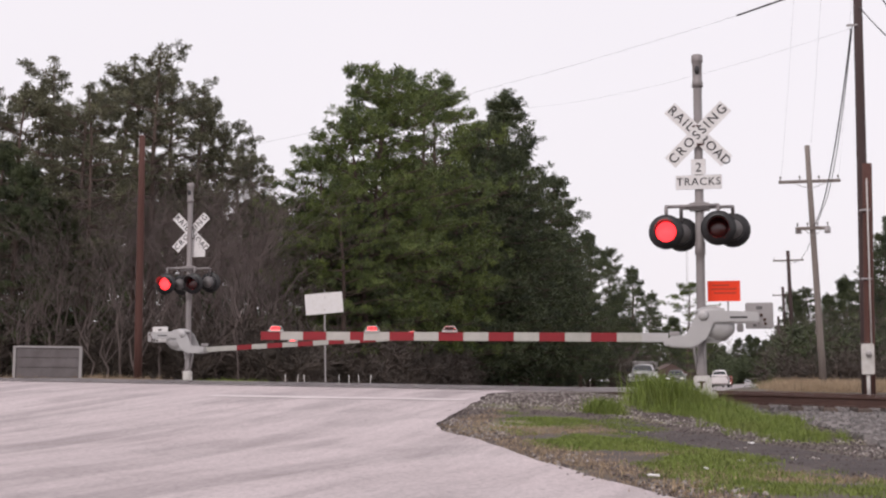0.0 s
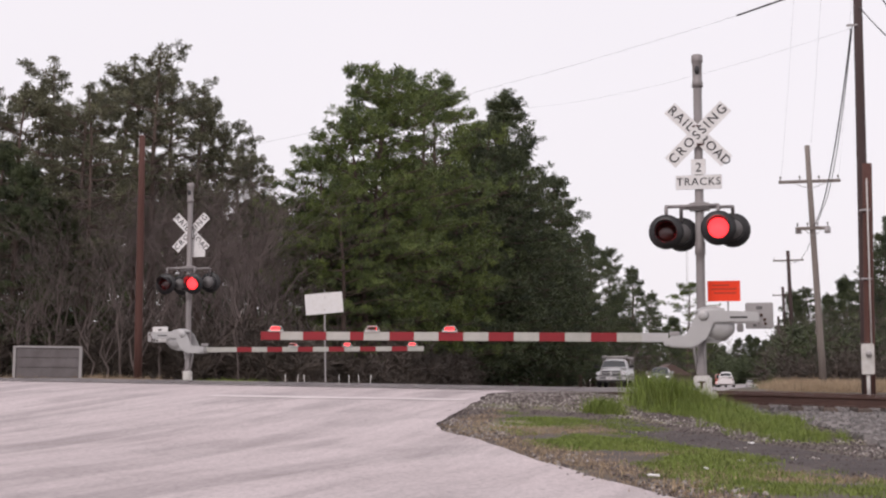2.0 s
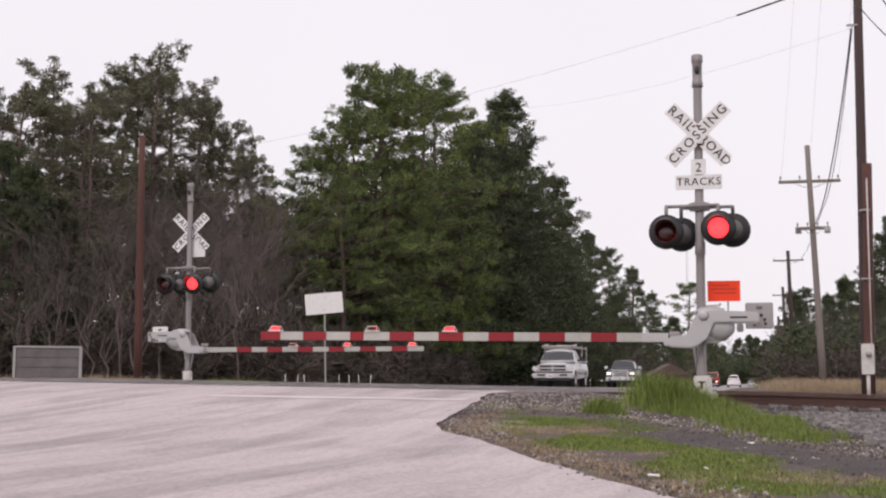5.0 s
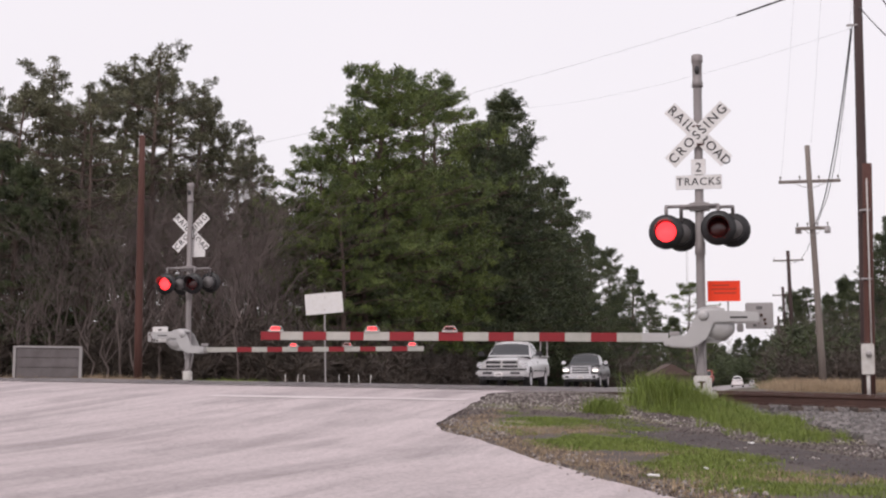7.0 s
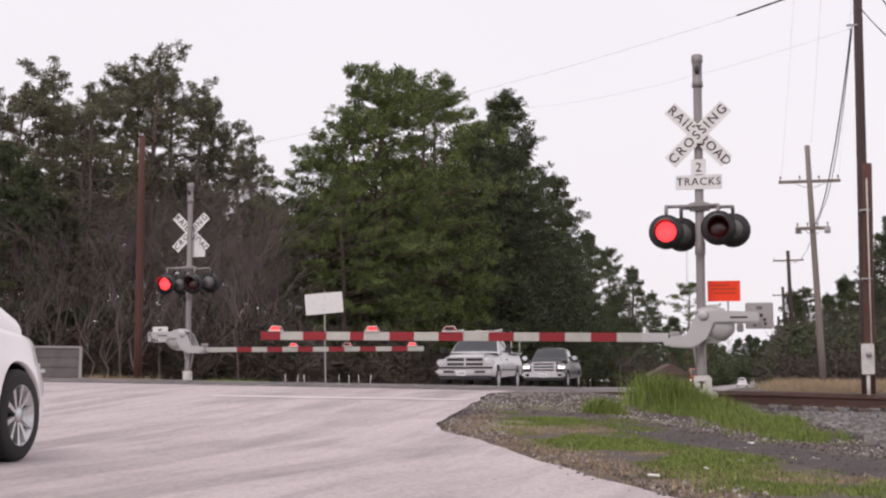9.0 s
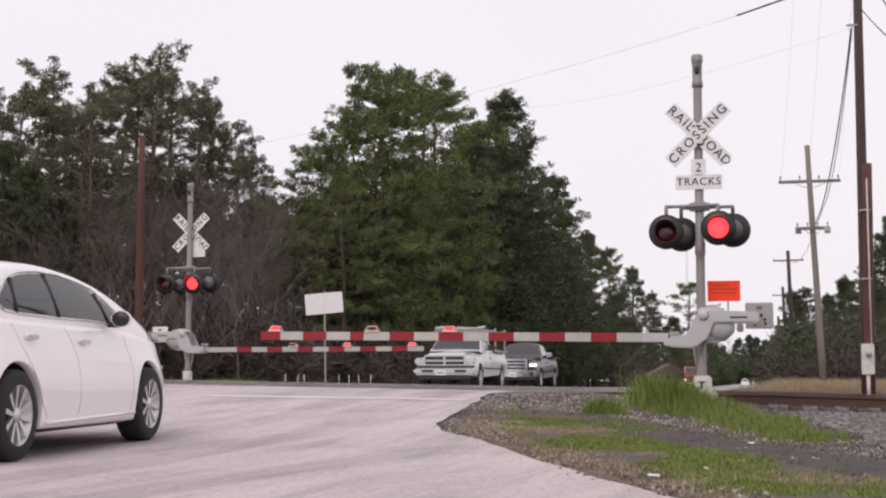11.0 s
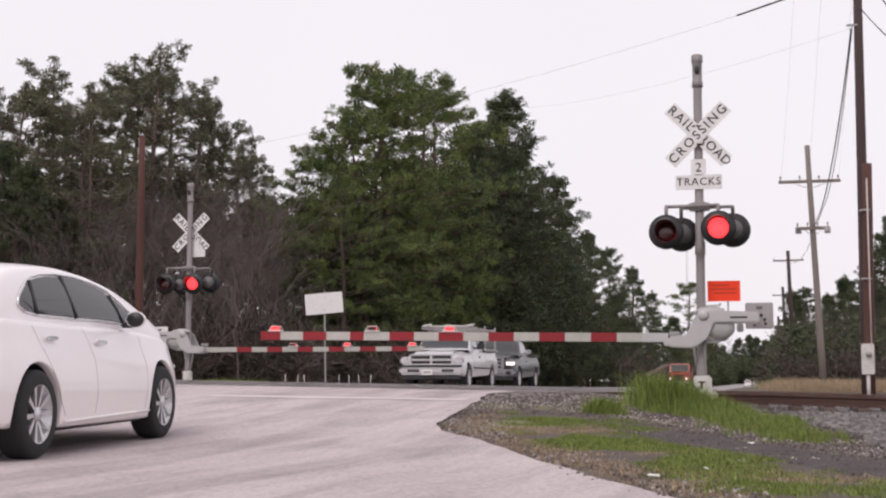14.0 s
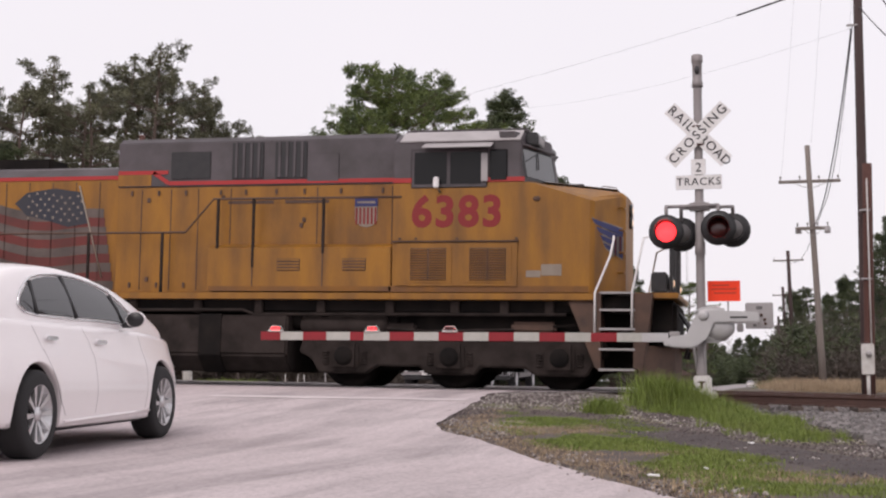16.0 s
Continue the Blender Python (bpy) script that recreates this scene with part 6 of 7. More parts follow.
M_LOCOLAMP = material("warm_locomotive_lamp", (0.8, 0.6, 0.4), 0.25, bump=0, emit=((1.0, 0.66, 0.38), 0.9))
loco = thing("locomotive", pose(-60, Y1, rail_z(-60)), "weathered yellow and grey diesel locomotive passing on the track", "locomotive")
LW = 1.5
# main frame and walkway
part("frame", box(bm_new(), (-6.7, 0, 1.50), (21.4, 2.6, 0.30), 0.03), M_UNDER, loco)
part("sill", box(bm_new(), (-8.7, 0, 1.63), (16.3, 3.04, 0.12), 0.01), M_YEL, loco, "yellow painted side sill")
part("sill", box(bm_new(), (1.3, 0, 1.63), (3.7, 3.06, 0.12), 0.01), M_YEL, loco)
# cab sides and roof
cab = bm_new()
prism(cab, [(-1.5, 1.70), (1.5, 1.70), (1.5, 3.68), (-1.5, 3.68)], -0.54, 1.86, "x", 0.02)
part("cab", cab, M_YEL, loco, "yellow painted cab")
up = bm_new()
prism(up, [(-1.5, 3.69), (1.5, 3.69), (1.5, 4.42), (1.12, 4.62), (-1.12, 4.62), (-1.5, 4.42)], -0.54, 1.80, "x", 0.02)
part("cab_upper", up, M_LOCOGREY, loco, "grey upper cab")
part("cab_stripe", box(bm_new(), (0.65, 0, 3.715), (2.40, 3.016, 0.085), 0.004), M_STRIPE, loco)
for sgn in (-1, 1):
    sl = bm_new()
    prism(sl, [(sgn * 1.52, 4.40), (sgn * 1.53, 4.425), (sgn * 1.13, 4.655), (sgn * 1.10, 4.63)], -0.42, 1.78, "x", 0.004)
    part("roof_slope", sl, M_LOCOROOF, loco, "pale grey sloping roof edge")
    part("awning", prism(bm_new(), [(sgn * 1.5, 4.385), (sgn * 1.78, 4.27), (sgn * 1.78, 4.255), (sgn * 1.5, 4.36)], 0.04, 1.30, "x", 0.004), M_LOCOROOF, loco, "pale window awning")
    fr = part("cab_window", box(bm_new(), (0.49, sgn * 1.502, 3.92), (1.40, 0.03, 0.70), 0.02), M_LOCOGREY, loco)
    part("pane", box(bm_new(), (0.15, sgn * 1.516, 3.93), (0.60, 0.012, 0.58), 0.005), M_CABGLASS, fr)
    part("pane", box(bm_new(), (0.80, sgn * 1.516, 3.93), (0.58, 0.012, 0.58), 0.005), M_CABGLASS, fr)
    part("wind_deflector", box(bm_new(), (1.14, sgn * 1.54, 3.93), (0.12, 0.02, 0.50), 0.006), M_GALV, fr)
    part("small_window", box(bm_new(), (1.39, sgn * 1.505, 3.97), (0.32, 0.03, 0.56), 0.07), M_CABGLASS, loco)
    part("mirror", box(bm_new(), (0.28, sgn * 1.62, 3.66), (0.10, 0.08, 0.20), 0.02), M_WHITE, loco, "small white box below the window")
    part("mirror_arm", pipe(bm_new(), [(0.33, sgn * 1.5, 3.5), (0.33, sgn * 1.62, 3.52)], 0.02), M_BLACK, loco)
    # number and louvres
    lettering("6383", 0.78, loco, (pose(0.64, sgn * 1.505, 3.12) if sgn < 0 else pose(0.64, sgn * 1.505, 3.12, 0, 0, 180)) @ Matrix.Diagonal((0.98, 1, 0.98, 1)), M_NUM, "road_number", spacing=1.12, bold=0.026)
    pan = part("battery_panel", box(bm_new(), (0.65, sgn * 1.515, 2.20), (2.2, 0.04, 0.78), 0.01), M_YEL, loco)
    for x0 in (0.14, 1.22):
        lv = part("louvre_door", box(bm_new(), (x0, sgn * 1.538, 2.20), (0.86, 0.02, 0.66), 0.006), M_YEL, pan)
        for dx in (-0.17, 0.17):
            for i in range(13):
                part("louvre", prism(bm_new(), [(0, 0.0), (sgn * 0.022, -0.004), (sgn * 0.022, -0.014), (0, -0.024)], x0 + dx - 0.155, x0 + dx + 0.155, "x", 0.0, Matrix.Translation((0, sgn * 1.548, 2.47 - i * 0.044))), M_YEL, lv)
        part("louvre_recess", box(bm_new(), (x0, sgn * 1.549, 2.20), (0.66, 0.006, 0.58)), M_RUSTBROWN, lv)
    part("panel_ledge", box(bm_new(), (0.62, sgn * 1.53, 2.61), (2.3, 0.07, 0.025), 0.006), M_RUSTBROWN, pan)
    part("fading_patch", box(bm_new(), (2.35, sgn * 1.504, 2.10), (0.36, 0.006, 0.20), 0.002), M_FLAGWHITE, loco)
    part("fading_patch", box(bm_new(), (2.03, sgn * 1.504, 2.03), (0.26, 0.006, 0.12), 0.002), M_FLAGWHITE, loco)
    part("side_fitting", box(bm_new(), (2.08, sgn * 1.51, 3.36), (0.13, 0.05, 0.08), 0.02), M_RUSTBROWN, loco)
# brown road grime, thick along the foot of the flanks
M_GRIME = material("brown_grime", (0.15, 0.07, 0.03), 0.8, second=(0.24, 0.10, 0.015), scale=2.2, grain=30, bump=0.15, stain=0.9, stretch=(1, 1, 0.4))
for sgn in (-1, 1):
    part("kick_strip", box(bm_new(), (1.2, sgn * 1.504, 1.76), (3.6, 0.012, 0.11), 0.004), M_GRIME, loco, "grimy lower strip")
    part("kick_strip", box(bm_new(), (-2.3, sgn * 1.504, 1.76), (3.5, 0.012, 0.09), 0.004), M_GRIME, loco)
# windscreen front
def front_wall(bm, plan, z0, z1, rake):
    """A wall over the plan of (x, y), leaning back as it rises."""
    lo = [bm.verts.new((x, y, z0)) for x, y in plan]
    hi = [bm.verts.new((x - rake, y, z1)) for x, y in plan]
    k = len(plan)
    for i in range(k):
        bm.faces.new((lo[i], lo[(i + 1) % k], hi[(i + 1) % k], hi[i]))
    bm.faces.new(lo)
    bm.faces.new(hi)
    return bm


part("front_wall", front_wall(bm_new(), [(1.55, -1.47), (1.84, -1.47), (2.26, -0.12), (2.26, 0.12), (1.84, 1.47), (1.55, 1.47)], 3.68, 4.58, 0.17), M_LOCOGREY, loco)
for sgn in (-1, 1):
    def front(u, z, off):
        """u runs along the slanted pane from the side (0) to the middle (1)."""
        return Vector((1.84 + 0.42 * u - 0.17 * (z - 3.68) / 0.9 + off, sgn * (1.47 - 1.35 * u), z))
    for nm, mat, off, u0, u1, z0, z1 in (("windscreen_frame", M_BLACK, 0.010, 0.06, 0.95, 3.74, 4.32), ("windscreen", M_GLASS, 0.022, 0.10, 0.91, 3.78, 4.28)):
        b = bm_new()
        vs = [b.verts.new(front(u, z, o)) for o in (0.0, off) for u, z in ((u0, z0), (u1, z0), (u1, z1), (u0, z1))]
        for q in ((4, 5, 6, 7), (0, 1, 5, 4), (1, 2, 6, 5), (2, 3, 7, 6), (3, 0, 4, 7)):
            b.faces.new([vs[i] for i in q])
        ob = part(nm, b, mat, loco, "windscreen pane reflecting the sky" if nm == "windscreen" else "")
    part("wiper", pipe(bm_new(), [front(0.5, 4.27, 0.04), front(0.42, 3.95, 0.045)], 0.012, 6), M_BLACK, ob)
    part("visor", pipe(bm_new(), [front(0.03, 4.35, 0.06), front(0.97, 4.35, 0.06)], 0.03, 6), M_LOCOGREY, loco)
nb = part("number_board", box(bm_new(), (1.92, -0.72, 4.50), (0.22, 0.80, 0.22), 0.02), M_BLACK, loco)
part("writing", box(bm_new(), (2.034, -0.72, 4.50), (0.006, 0.6, 0.13)), M_GALV, nb)
nb = part("number_board", box(bm_new(), (1.92, 0.72, 4.50), (0.22, 0.80, 0.22), 0.02), M_BLACK, loco)
part("roof_top", box(bm_new(), (0.7, 0, 4.66), (2.3, 2.1, 0.1), 0.03), M_LOCOGREY, loco)
part("roof_unit", box(bm_new(), (0.9, 0.2, 4.72), (1.0, 1.0, 0.12), 0.03), M_LOCOGREY, loco)
part("antenna", box(bm_new(), (1.55, -0.3, 4.73), (0.5, 0.3, 0.07), 0.03), M_LOCOROOF, loco)
part("grab_iron", pipe(bm_new(), [(1.72, -0.9, 4.62), (1.72, -0.9, 4.72), (1.72, -0.5, 4.72), (1.72, -0.5, 4.62)], 0.012, 6), M_GALV, loco)

# nose: full width behind, chamfered corners and a raised crown in front
def nose():
    bm = bm_new()
    rings = []
    for x, pts in ((1.84, [(1.5, 1.70), (1.5, 3.66), (1.3, 3.70), (0.75, 3.74), (0.0, 3.76)]),
                   (2.02, [(1.5, 1.70), (1.5, 3.64), (1.3, 3.68), (0.75, 3.72), (0.0, 3.74)]),
                   (3.02, [(1.5, 1.70), (1.5, 3.33), (1.36, 3.40), (0.82, 3.60), (0.0, 3.64)]),
                   (3.10, [(1.46, 1.70), (1.46, 3.31), (1.30, 3.40), (0.82, 3.59), (0.0, 3.63)]),
                   (3.50, [(0.80, 1.70), (0.80, 3.46), (0.76, 3.52), (0.66, 3.55), (0.0, 3.58)]),
                   (3.57, [(0.70, 1.70), (0.70, 3.40), (0.68, 3.46), (0.60, 3.49), (0.0, 3.52)])):
        row = [bm.verts.new((x, y, z)) for y, z in pts]
        rings.append(row + [bm.verts.new((x, -y, z)) for y, z in pts[-2::-1]])
    for a, b in zip(rings, rings[1:]):
        for i in range(len(a) - 1):
            bm.faces.new((a[i], a[i + 1], b[i + 1], b[i]))
    bm.faces.new(rings[-1])
    return bm


part("nose", nose(), M_YEL, loco, "yellow chamfered nose")
part("nose_top", prism(bm_new(), [(1.95, -0.7), (3.4, -0.55), (3.4, 0.55), (1.95, 0.7)], 3.765, 3.77, "z", 0.0, pose(0, 0, 0, 0, 0, 0) @ Matrix(((1, 0, 0, 0), (0, 1, 0, 0), (-0.105, 0, 1, 0.22), (0, 0, 0, 1)))), M_LOCOROOF, loco, "grey worn nose top")
part("nose_vent", box(bm_new(), (2.62, -0.35, 3.70), (0.34, 0.34, 0.09), 0.02), M_BLACK, loco)
part("grab_iron", pipe(bm_new(), [(3.1, -0.5, 3.58), (3.12, -0.5, 3.70), (3.36, -0.4, 3.68), (3.4, -0.4, 3.55)], 0.012, 6), M_GALV, loco)
for z in (3.30, 3.08):
    hl = part("headlamp", lathe(bm_new(), [(0.12, 3.54), (0.12, 3.61), (0.10, 3.62)], 20, "x", Matrix.Translation((0, 0, z))), M_BLACK, loco)
    part("lens", lathe(bm_new(), [(0.001, 3.635), (0.045, 3.63), (0.06, 3.625)], 18, "x", Matrix.Translation((0, 0, z))), M_LOCOLAMP, hl)
for z in (3.25, 2.85, 2.45, 2.1):
    part("grab_iron", pipe(bm_new(), [(3.44, -0.86, z), (3.54, -0.93, z), (3.56, -0.72, z)], 0.014, 6), M_YEL, loco)
# winged emblem on the chamfered corners, in plain shapes
for sgn in (-1, 1):
    def corner(u, z, off=0.012):
        """u runs from the flank (0) to the front (1) across the chamfer."""
        return Vector((3.06 + 0.46 * u + off * 0.82, sgn * (1.49 - 0.72 * u + off * 0.66), z))
    def feather(i, off, grow):
        b = bm_new()
        z1 = 3.0 - i * 0.135
        u0, u1 = -0.02 + i * 0.12, 0.98
        q = [corner(u0 - grow, z1 + grow, off), corner(u1, z1 - 0.12 + grow, off), corner(u1, z1 - 0.25 - grow, off), corner(u0 + 0.10 - grow, z1 - 0.09 - grow, off)]
        vs = [b.verts.new(p) for p in q]
        vs2 = [b.verts.new(p + Vector((0.003, sgn * 0.003, 0))) for p in q]
        b.faces.new(vs2)
        for j in range(4):
            b.faces.new((vs[j], vs[(j + 1) % 4], vs2[(j + 1) % 4], vs2[j]))
        return b
    wing = part("wing_emblem", feather(0, 0.008, 0.02), M_FLAGWHITE, loco, "blue winged emblem with white edge")
    for i in range(1, 4):
        part("feather_edge", feather(i, 0.008, 0.02), M_FLAGWHITE, wing)
    for i in range(4):
        part("feather", feather(i, 0.014, 0.0), M_BLUE, wing)
    for i in range(5):
        b = bm_new()
        u0 = 0.62 + i * 0.08
        q = [corner(u0, 2.74, 0.02), corner(u0 + 0.06, 2.74, 0.02), corner(u0 + 0.06, 2.36 + 0.02 * i, 0.02), corner(u0, 2.36 + 0.02 * i, 0.02)]
        b.faces.new([b.verts.new(p) for p in q])
        bmesh.ops.solidify(b, geom=b.faces[:], thickness=0.003)
        part("stripe", b, M_FLAGRED if i % 2 else M_FLAGWHITE, wing)

# machinery hood behind the cab
hood = prism(bm_new(), [(-1.25, 1.70), (1.25, 1.70), (1.25, 3.70), (-1.25, 3.70)], -6.05, -0.54, "x", 0.015)
part("hood", hood, M_YEL, loco, "yellow machinery hood")
hu = prism(bm_new(), [(-1.27, 3.70), (1.27, 3.70), (1.27, 4.54), (1.1, 4.65), (-1.1, 4.65), (-1.27, 4.54)], -6.05, -0.56, "x", 0.015)
part("hood_upper", hu, M_LOCOGREY, loco, "sooty grey upper hood")
for sgn in (-1, 1):
    for (x0, z0), (x1, z1) in (((-5.0, 3.765), (-0.55, 3.765)), ((-5.32, 3.975), (-5.0, 3.765)), ((-6.04, 3.975), (-5.02, 3.975))):
        d = (Vector((x1, 0, z1)) - Vector((x0, 0, z0)))
        part("stripe", box(bm_new(), ((x0 + x1) / 2, sgn * 1.276, (z0 + z1) / 2), (d.length, 0.012, 0.075), 0.003, Matrix.Rotation(-math.atan2(d.z, d.x), 3, "Y")), M_STRIPE, loco)
    part("stripe", box(bm_new(), (-5.7, sgn * 1.272, 3.83), (0.68, 0.01, 0.22), 0.002), M_YEL, loco)
    part("intake", box(bm_new(), (-4.56, sgn * 1.275, 4.10), (0.80, 0.03, 0.52), 0.01), M_BLACK, loco, "black intake screen")
    for x0 in (-3.42, -2.57):
        gl = part("grille", box(bm_new(), (x0, sgn * 1.275, 4.17), (0.62, 0.04, 0.68), 0.01), M_BLACK, loco)
        for i in range(4):
            part("slat", box(bm_new(), (x0 - 0.22 + i * 0.147, sgn * 1.30, 4.17), (0.05, 0.03, 0.66), 0.006), M_LOCOGREY, gl)
    part("hatch", box(bm_new(), (-1.95, sgn * 1.277, 4.02), (0.62, 0.012, 0.52), 0.006), M_LOCOGREY, loco)
    for x in (-5.55, -4.95, -4.4, -3.75, -2.05, -0.62):
        part("door_seam", box(bm_new(), (x, sgn * 1.252, 2.7), (0.018, 0.012, 1.9)), M_RUSTBROWN, loco)
    for x, z in ((-5.4, 3.45), (-5.4, 1.95), (-3.9, 3.48), (-4.0, 1.95), (-2.3, 3.05), (-2.35, 2.95)):
        part("latch", box(bm_new(), (x, sgn * 1.26, z), (0.07, 0.03, 0.09), 0.01), M_RUSTBROWN, loco)
    cabn = part("cabinet", prism(bm_new(), [(sgn * 1.2, 1.72), (sgn * 1.5, 1.72), (sgn * 1.5, 2.52), (sgn * 1.24, 2.60), (sgn * 1.2, 2.60)], -4.08, -0.56, "x", 0.012), M_YEL, loco, "low yellow side cabinets")
    for x in (-3.2, -1.85):
        part("seam", box(bm_new(), (x, sgn * 1.503, 2.12), (0.02, 0.01, 0.78)), M_RUSTBROWN, cabn)
    for x in (-2.5, -1.25):
        part("vent", box(bm_new(), (x, sgn * 1.505, 2.2), (0.44, 0.014, 0.22), 0.003), M_RUSTBROWN, cabn)
        for i in range(4):
            part("vent_slat", box(bm_new(), (x, sgn * 1.515, 2.12 + i * 0.055), (0.42, 0.016, 0.022)), M_YEL, cabn)
    for x0, w0 in ((-3.35, 0.9), (-2.25, 0.85)):
        part("writing", box(bm_new(), (x0, sgn * 1.254, 3.39), (w0, 0.008, 0.06)), M_RUSTBROWN, loco, "row of unreadable dark letters")
    # shield emblem
    sh = part("shield", prism(bm_new(), [(-1.33, 3.44), (-0.89, 3.44), (-0.90, 3.02), (-1.0, 2.93), (-1.11, 2.90), (-1.22, 2.93), (-1.32, 3.02)], sgn * 1.254, sgn * 1.262, "y"), M_FLAGWHITE, loco, "shield emblem with blue top and red stripes")
    part("shield_top", box(bm_new(), (-1.11, sgn * 1.266, 3.36), (0.43, 0.008, 0.15)), M_BLUE, sh)
    part("shield_bar", box(bm_new(), (-1.11, sgn * 1.271, 3.36), (0.34, 0.006, 0.035)), M_FLAGWHITE, sh)
    for i in range(6):
        part("shield_stripe", box(bm_new(), (-1.29 + i * 0.072, sgn * 1.266, 3.11), (0.034, 0.008, 0.30)), M_NUM, sh)
    # handrail
    rl = bm_new()
    pipe(rl, [(-16.4, sgn * 1.47, 2.81), (-8.3, sgn * 1.47, 2.81), (-4.55, sgn * 1.47, 2.81), (-4.0, sgn * 1.47, 3.43), (-0.38, sgn * 1.5, 3.42)], 0.021, 8)
    part("handrail", rl, M_RUSTBROWN, loco, "long brown handrail")
    for x, z0, z1 in ((-14.5, 1.68, 2.81), (-12.8, 1.68, 2.81), (-10.8, 1.68, 2.81), (-8.7, 1.68, 2.81), (-6.5, 1.68, 2.81), (-5.0, 1.68, 2.81), (-3.9, 2.5, 3.43), (-3.2, 2.15, 3.43), (-1.85, 2.4, 3.43)):
        part("rail_post", box(bm_new(), (x, sgn * 1.49, (z0 + z1) / 2), (0.05, 0.05, z1 - z0), 0.008), M_TRUCK, loco)
# long rear hood
rh = prism(bm_new(), [(-1.0, 1.70), (1.0, 1.70), (1.0, 3.92), (0.88, 4.10), (0.6, 4.18), (-0.6, 4.18), (-0.88, 4.10), (-1.0, 3.92)], -13.2, -6.06, "x", 0.01)
part("rear_hood", rh, M_YEL, loco)
part("rear_hood_top", prism(bm_new(), [(-1.01, 3.97), (-0.89, 4.115), (-0.6, 4.195), (0.6, 4.195), (0.89, 4.115), (1.01, 3.97)], -13.2, -6.05, "x"), M_LOCOGREY, loco)
for sgn in (-1, 1):
    part("stripe", box(bm_new(), (-9.65, sgn * 1.008, 3.93), (7.1, 0.012, 0.075), 0.003), M_STRIPE, loco)
    for i in range(14):
        part("door_seam", box(bm_new(), (-6.55 - i * 0.5, sgn * 1.004, 2.8), (0.016, 0.01, 2.1)), M_RUSTBROWN, loco)
part("exhaust_stack", box(bm_new(), (-8.6, 0, 4.30), (1.3, 0.8, 0.26), 0.04), M_UNDER, loco)
part("radiator_hood", box(bm_new(), (-15.0, 0, 3.1), (3.6, 2.5, 2.8), 0.04), M_YEL, loco)
part("radiator", prism(bm_new(), [(-1.5, 4.3), (1.5, 4.3), (1.5, 4.6), (-1.5, 4.6)], -16.8, -13.2, "x", 0.03), M_LOCOGREY, loco)
# flag mural on both flanks of the rear hood
for sgn in (-1, 1):
    flag = part("flag_mural", prism(bm_new(), [(-8.1, 3.66), (-7.5, 3.74), (-6.95, 3.66), (-6.78, 3.05), (-7.2, 2.98), (-7.6, 3.1), (-8.1, 3.22), (-8.35, 3.45)], sgn * 1.011, sgn * 1.016, "y"), M_FLAGBLUE, loco, "waving flag mural, faded")
    rnd_f = random.Random(4)
    for r in range(5):
        for c in range(7):
            x, z = -8.05 + c * 0.175 + (r % 2) * 0.08, 3.60 - r * 0.11 + 0.05 * math.sin(c)
            if x < -6.92 and z > 3.1:
                pts = []
                for k in range(10):
                    rr = 0.036 if k % 2 == 0 else 0.015
                    pts.append((x + rr * math.sin(k * math.pi / 5), z + rr * math.cos(k * math.pi / 5)))
                part("star", prism(bm_new(), pts, sgn * 1.017, sgn * 1.02, "y"), M_FLAGWHITE, flag)
    for i in range(9):
        lo_, hi_ = [], []
        for k in range(13):
            u = k / 12
            x = -9.9 + u * (3.45 - 0.0 + 0.03 * i)
            z = 3.52 - i * 0.175 - 0.28 * u + 0.09 * math.sin(u * 7.5 + 0.4)
            lo_.append((x, z - 0.175))
            hi_.append((x, z))
        part("mural_stripe", prism(bm_new(), hi_ + lo_[::-1], sgn * 1.006, sgn * 1.009, "y"), M_FLAGRED if i % 2 else M_MURALWHITE, flag)
    part("mural_pole", pipe(bm_new(), [(-6.98, sgn * 1.012, 3.78), (-6.45, sgn * 1.012, 2.0)], 0.018, 6), M_FLAGWHITE, flag)
# brackets and pipes hanging below the side sill
for sgn in (-1, 1):
    for x in (-5.6, -4.3, -3.1, -1.9, -0.6, 0.6, 1.5, 2.3):
        part("sill_bracket", box(bm_new(), (x, sgn * 1.33, 1.44), (0.16, 0.12, 0.24), 0.02), M_TRUCK, loco)
    part("air_pipe", pipe(bm_new(), [(-6.0, sgn * 1.38, 1.36), (-3.4, sgn * 1.40, 1.38), (-3.2, sgn * 1.36, 1.30), (2.6, sgn * 1.38, 1.32)], 0.03, 8), M_TRUCK, loco)
    part("air_reservoir", lathe(bm_new(), [(0.02, -2.35), (0.15, -2.3), (0.17, -2.2), (0.17, -0.8), (0.15, -0.7), (0.02, -0.65)], 16, "x", Matrix.Translation((0, sgn * 1.15, 1.12))), M_TRUCK, loco, "grimy round air reservoir")
    for x in (-5.75, -5.2, -4.65, -3.95, -3.45, -2.85, -2.3, -1.6, -0.8):
        for z in (1.84, 3.58):
            part("hinge", box(bm_new(), (x, sgn * 1.262, z), (0.05, 0.025, 0.10), 0.008), M_RUSTBROWN, loco)
    for x in (-0.4, -0.1, 0.65, 1.72):
        part("bolt", box(bm_new(), (x, sgn * 1.51, 2.66), (0.05, 0.02, 0.04), 0.006), M_RUSTBROWN, loco)
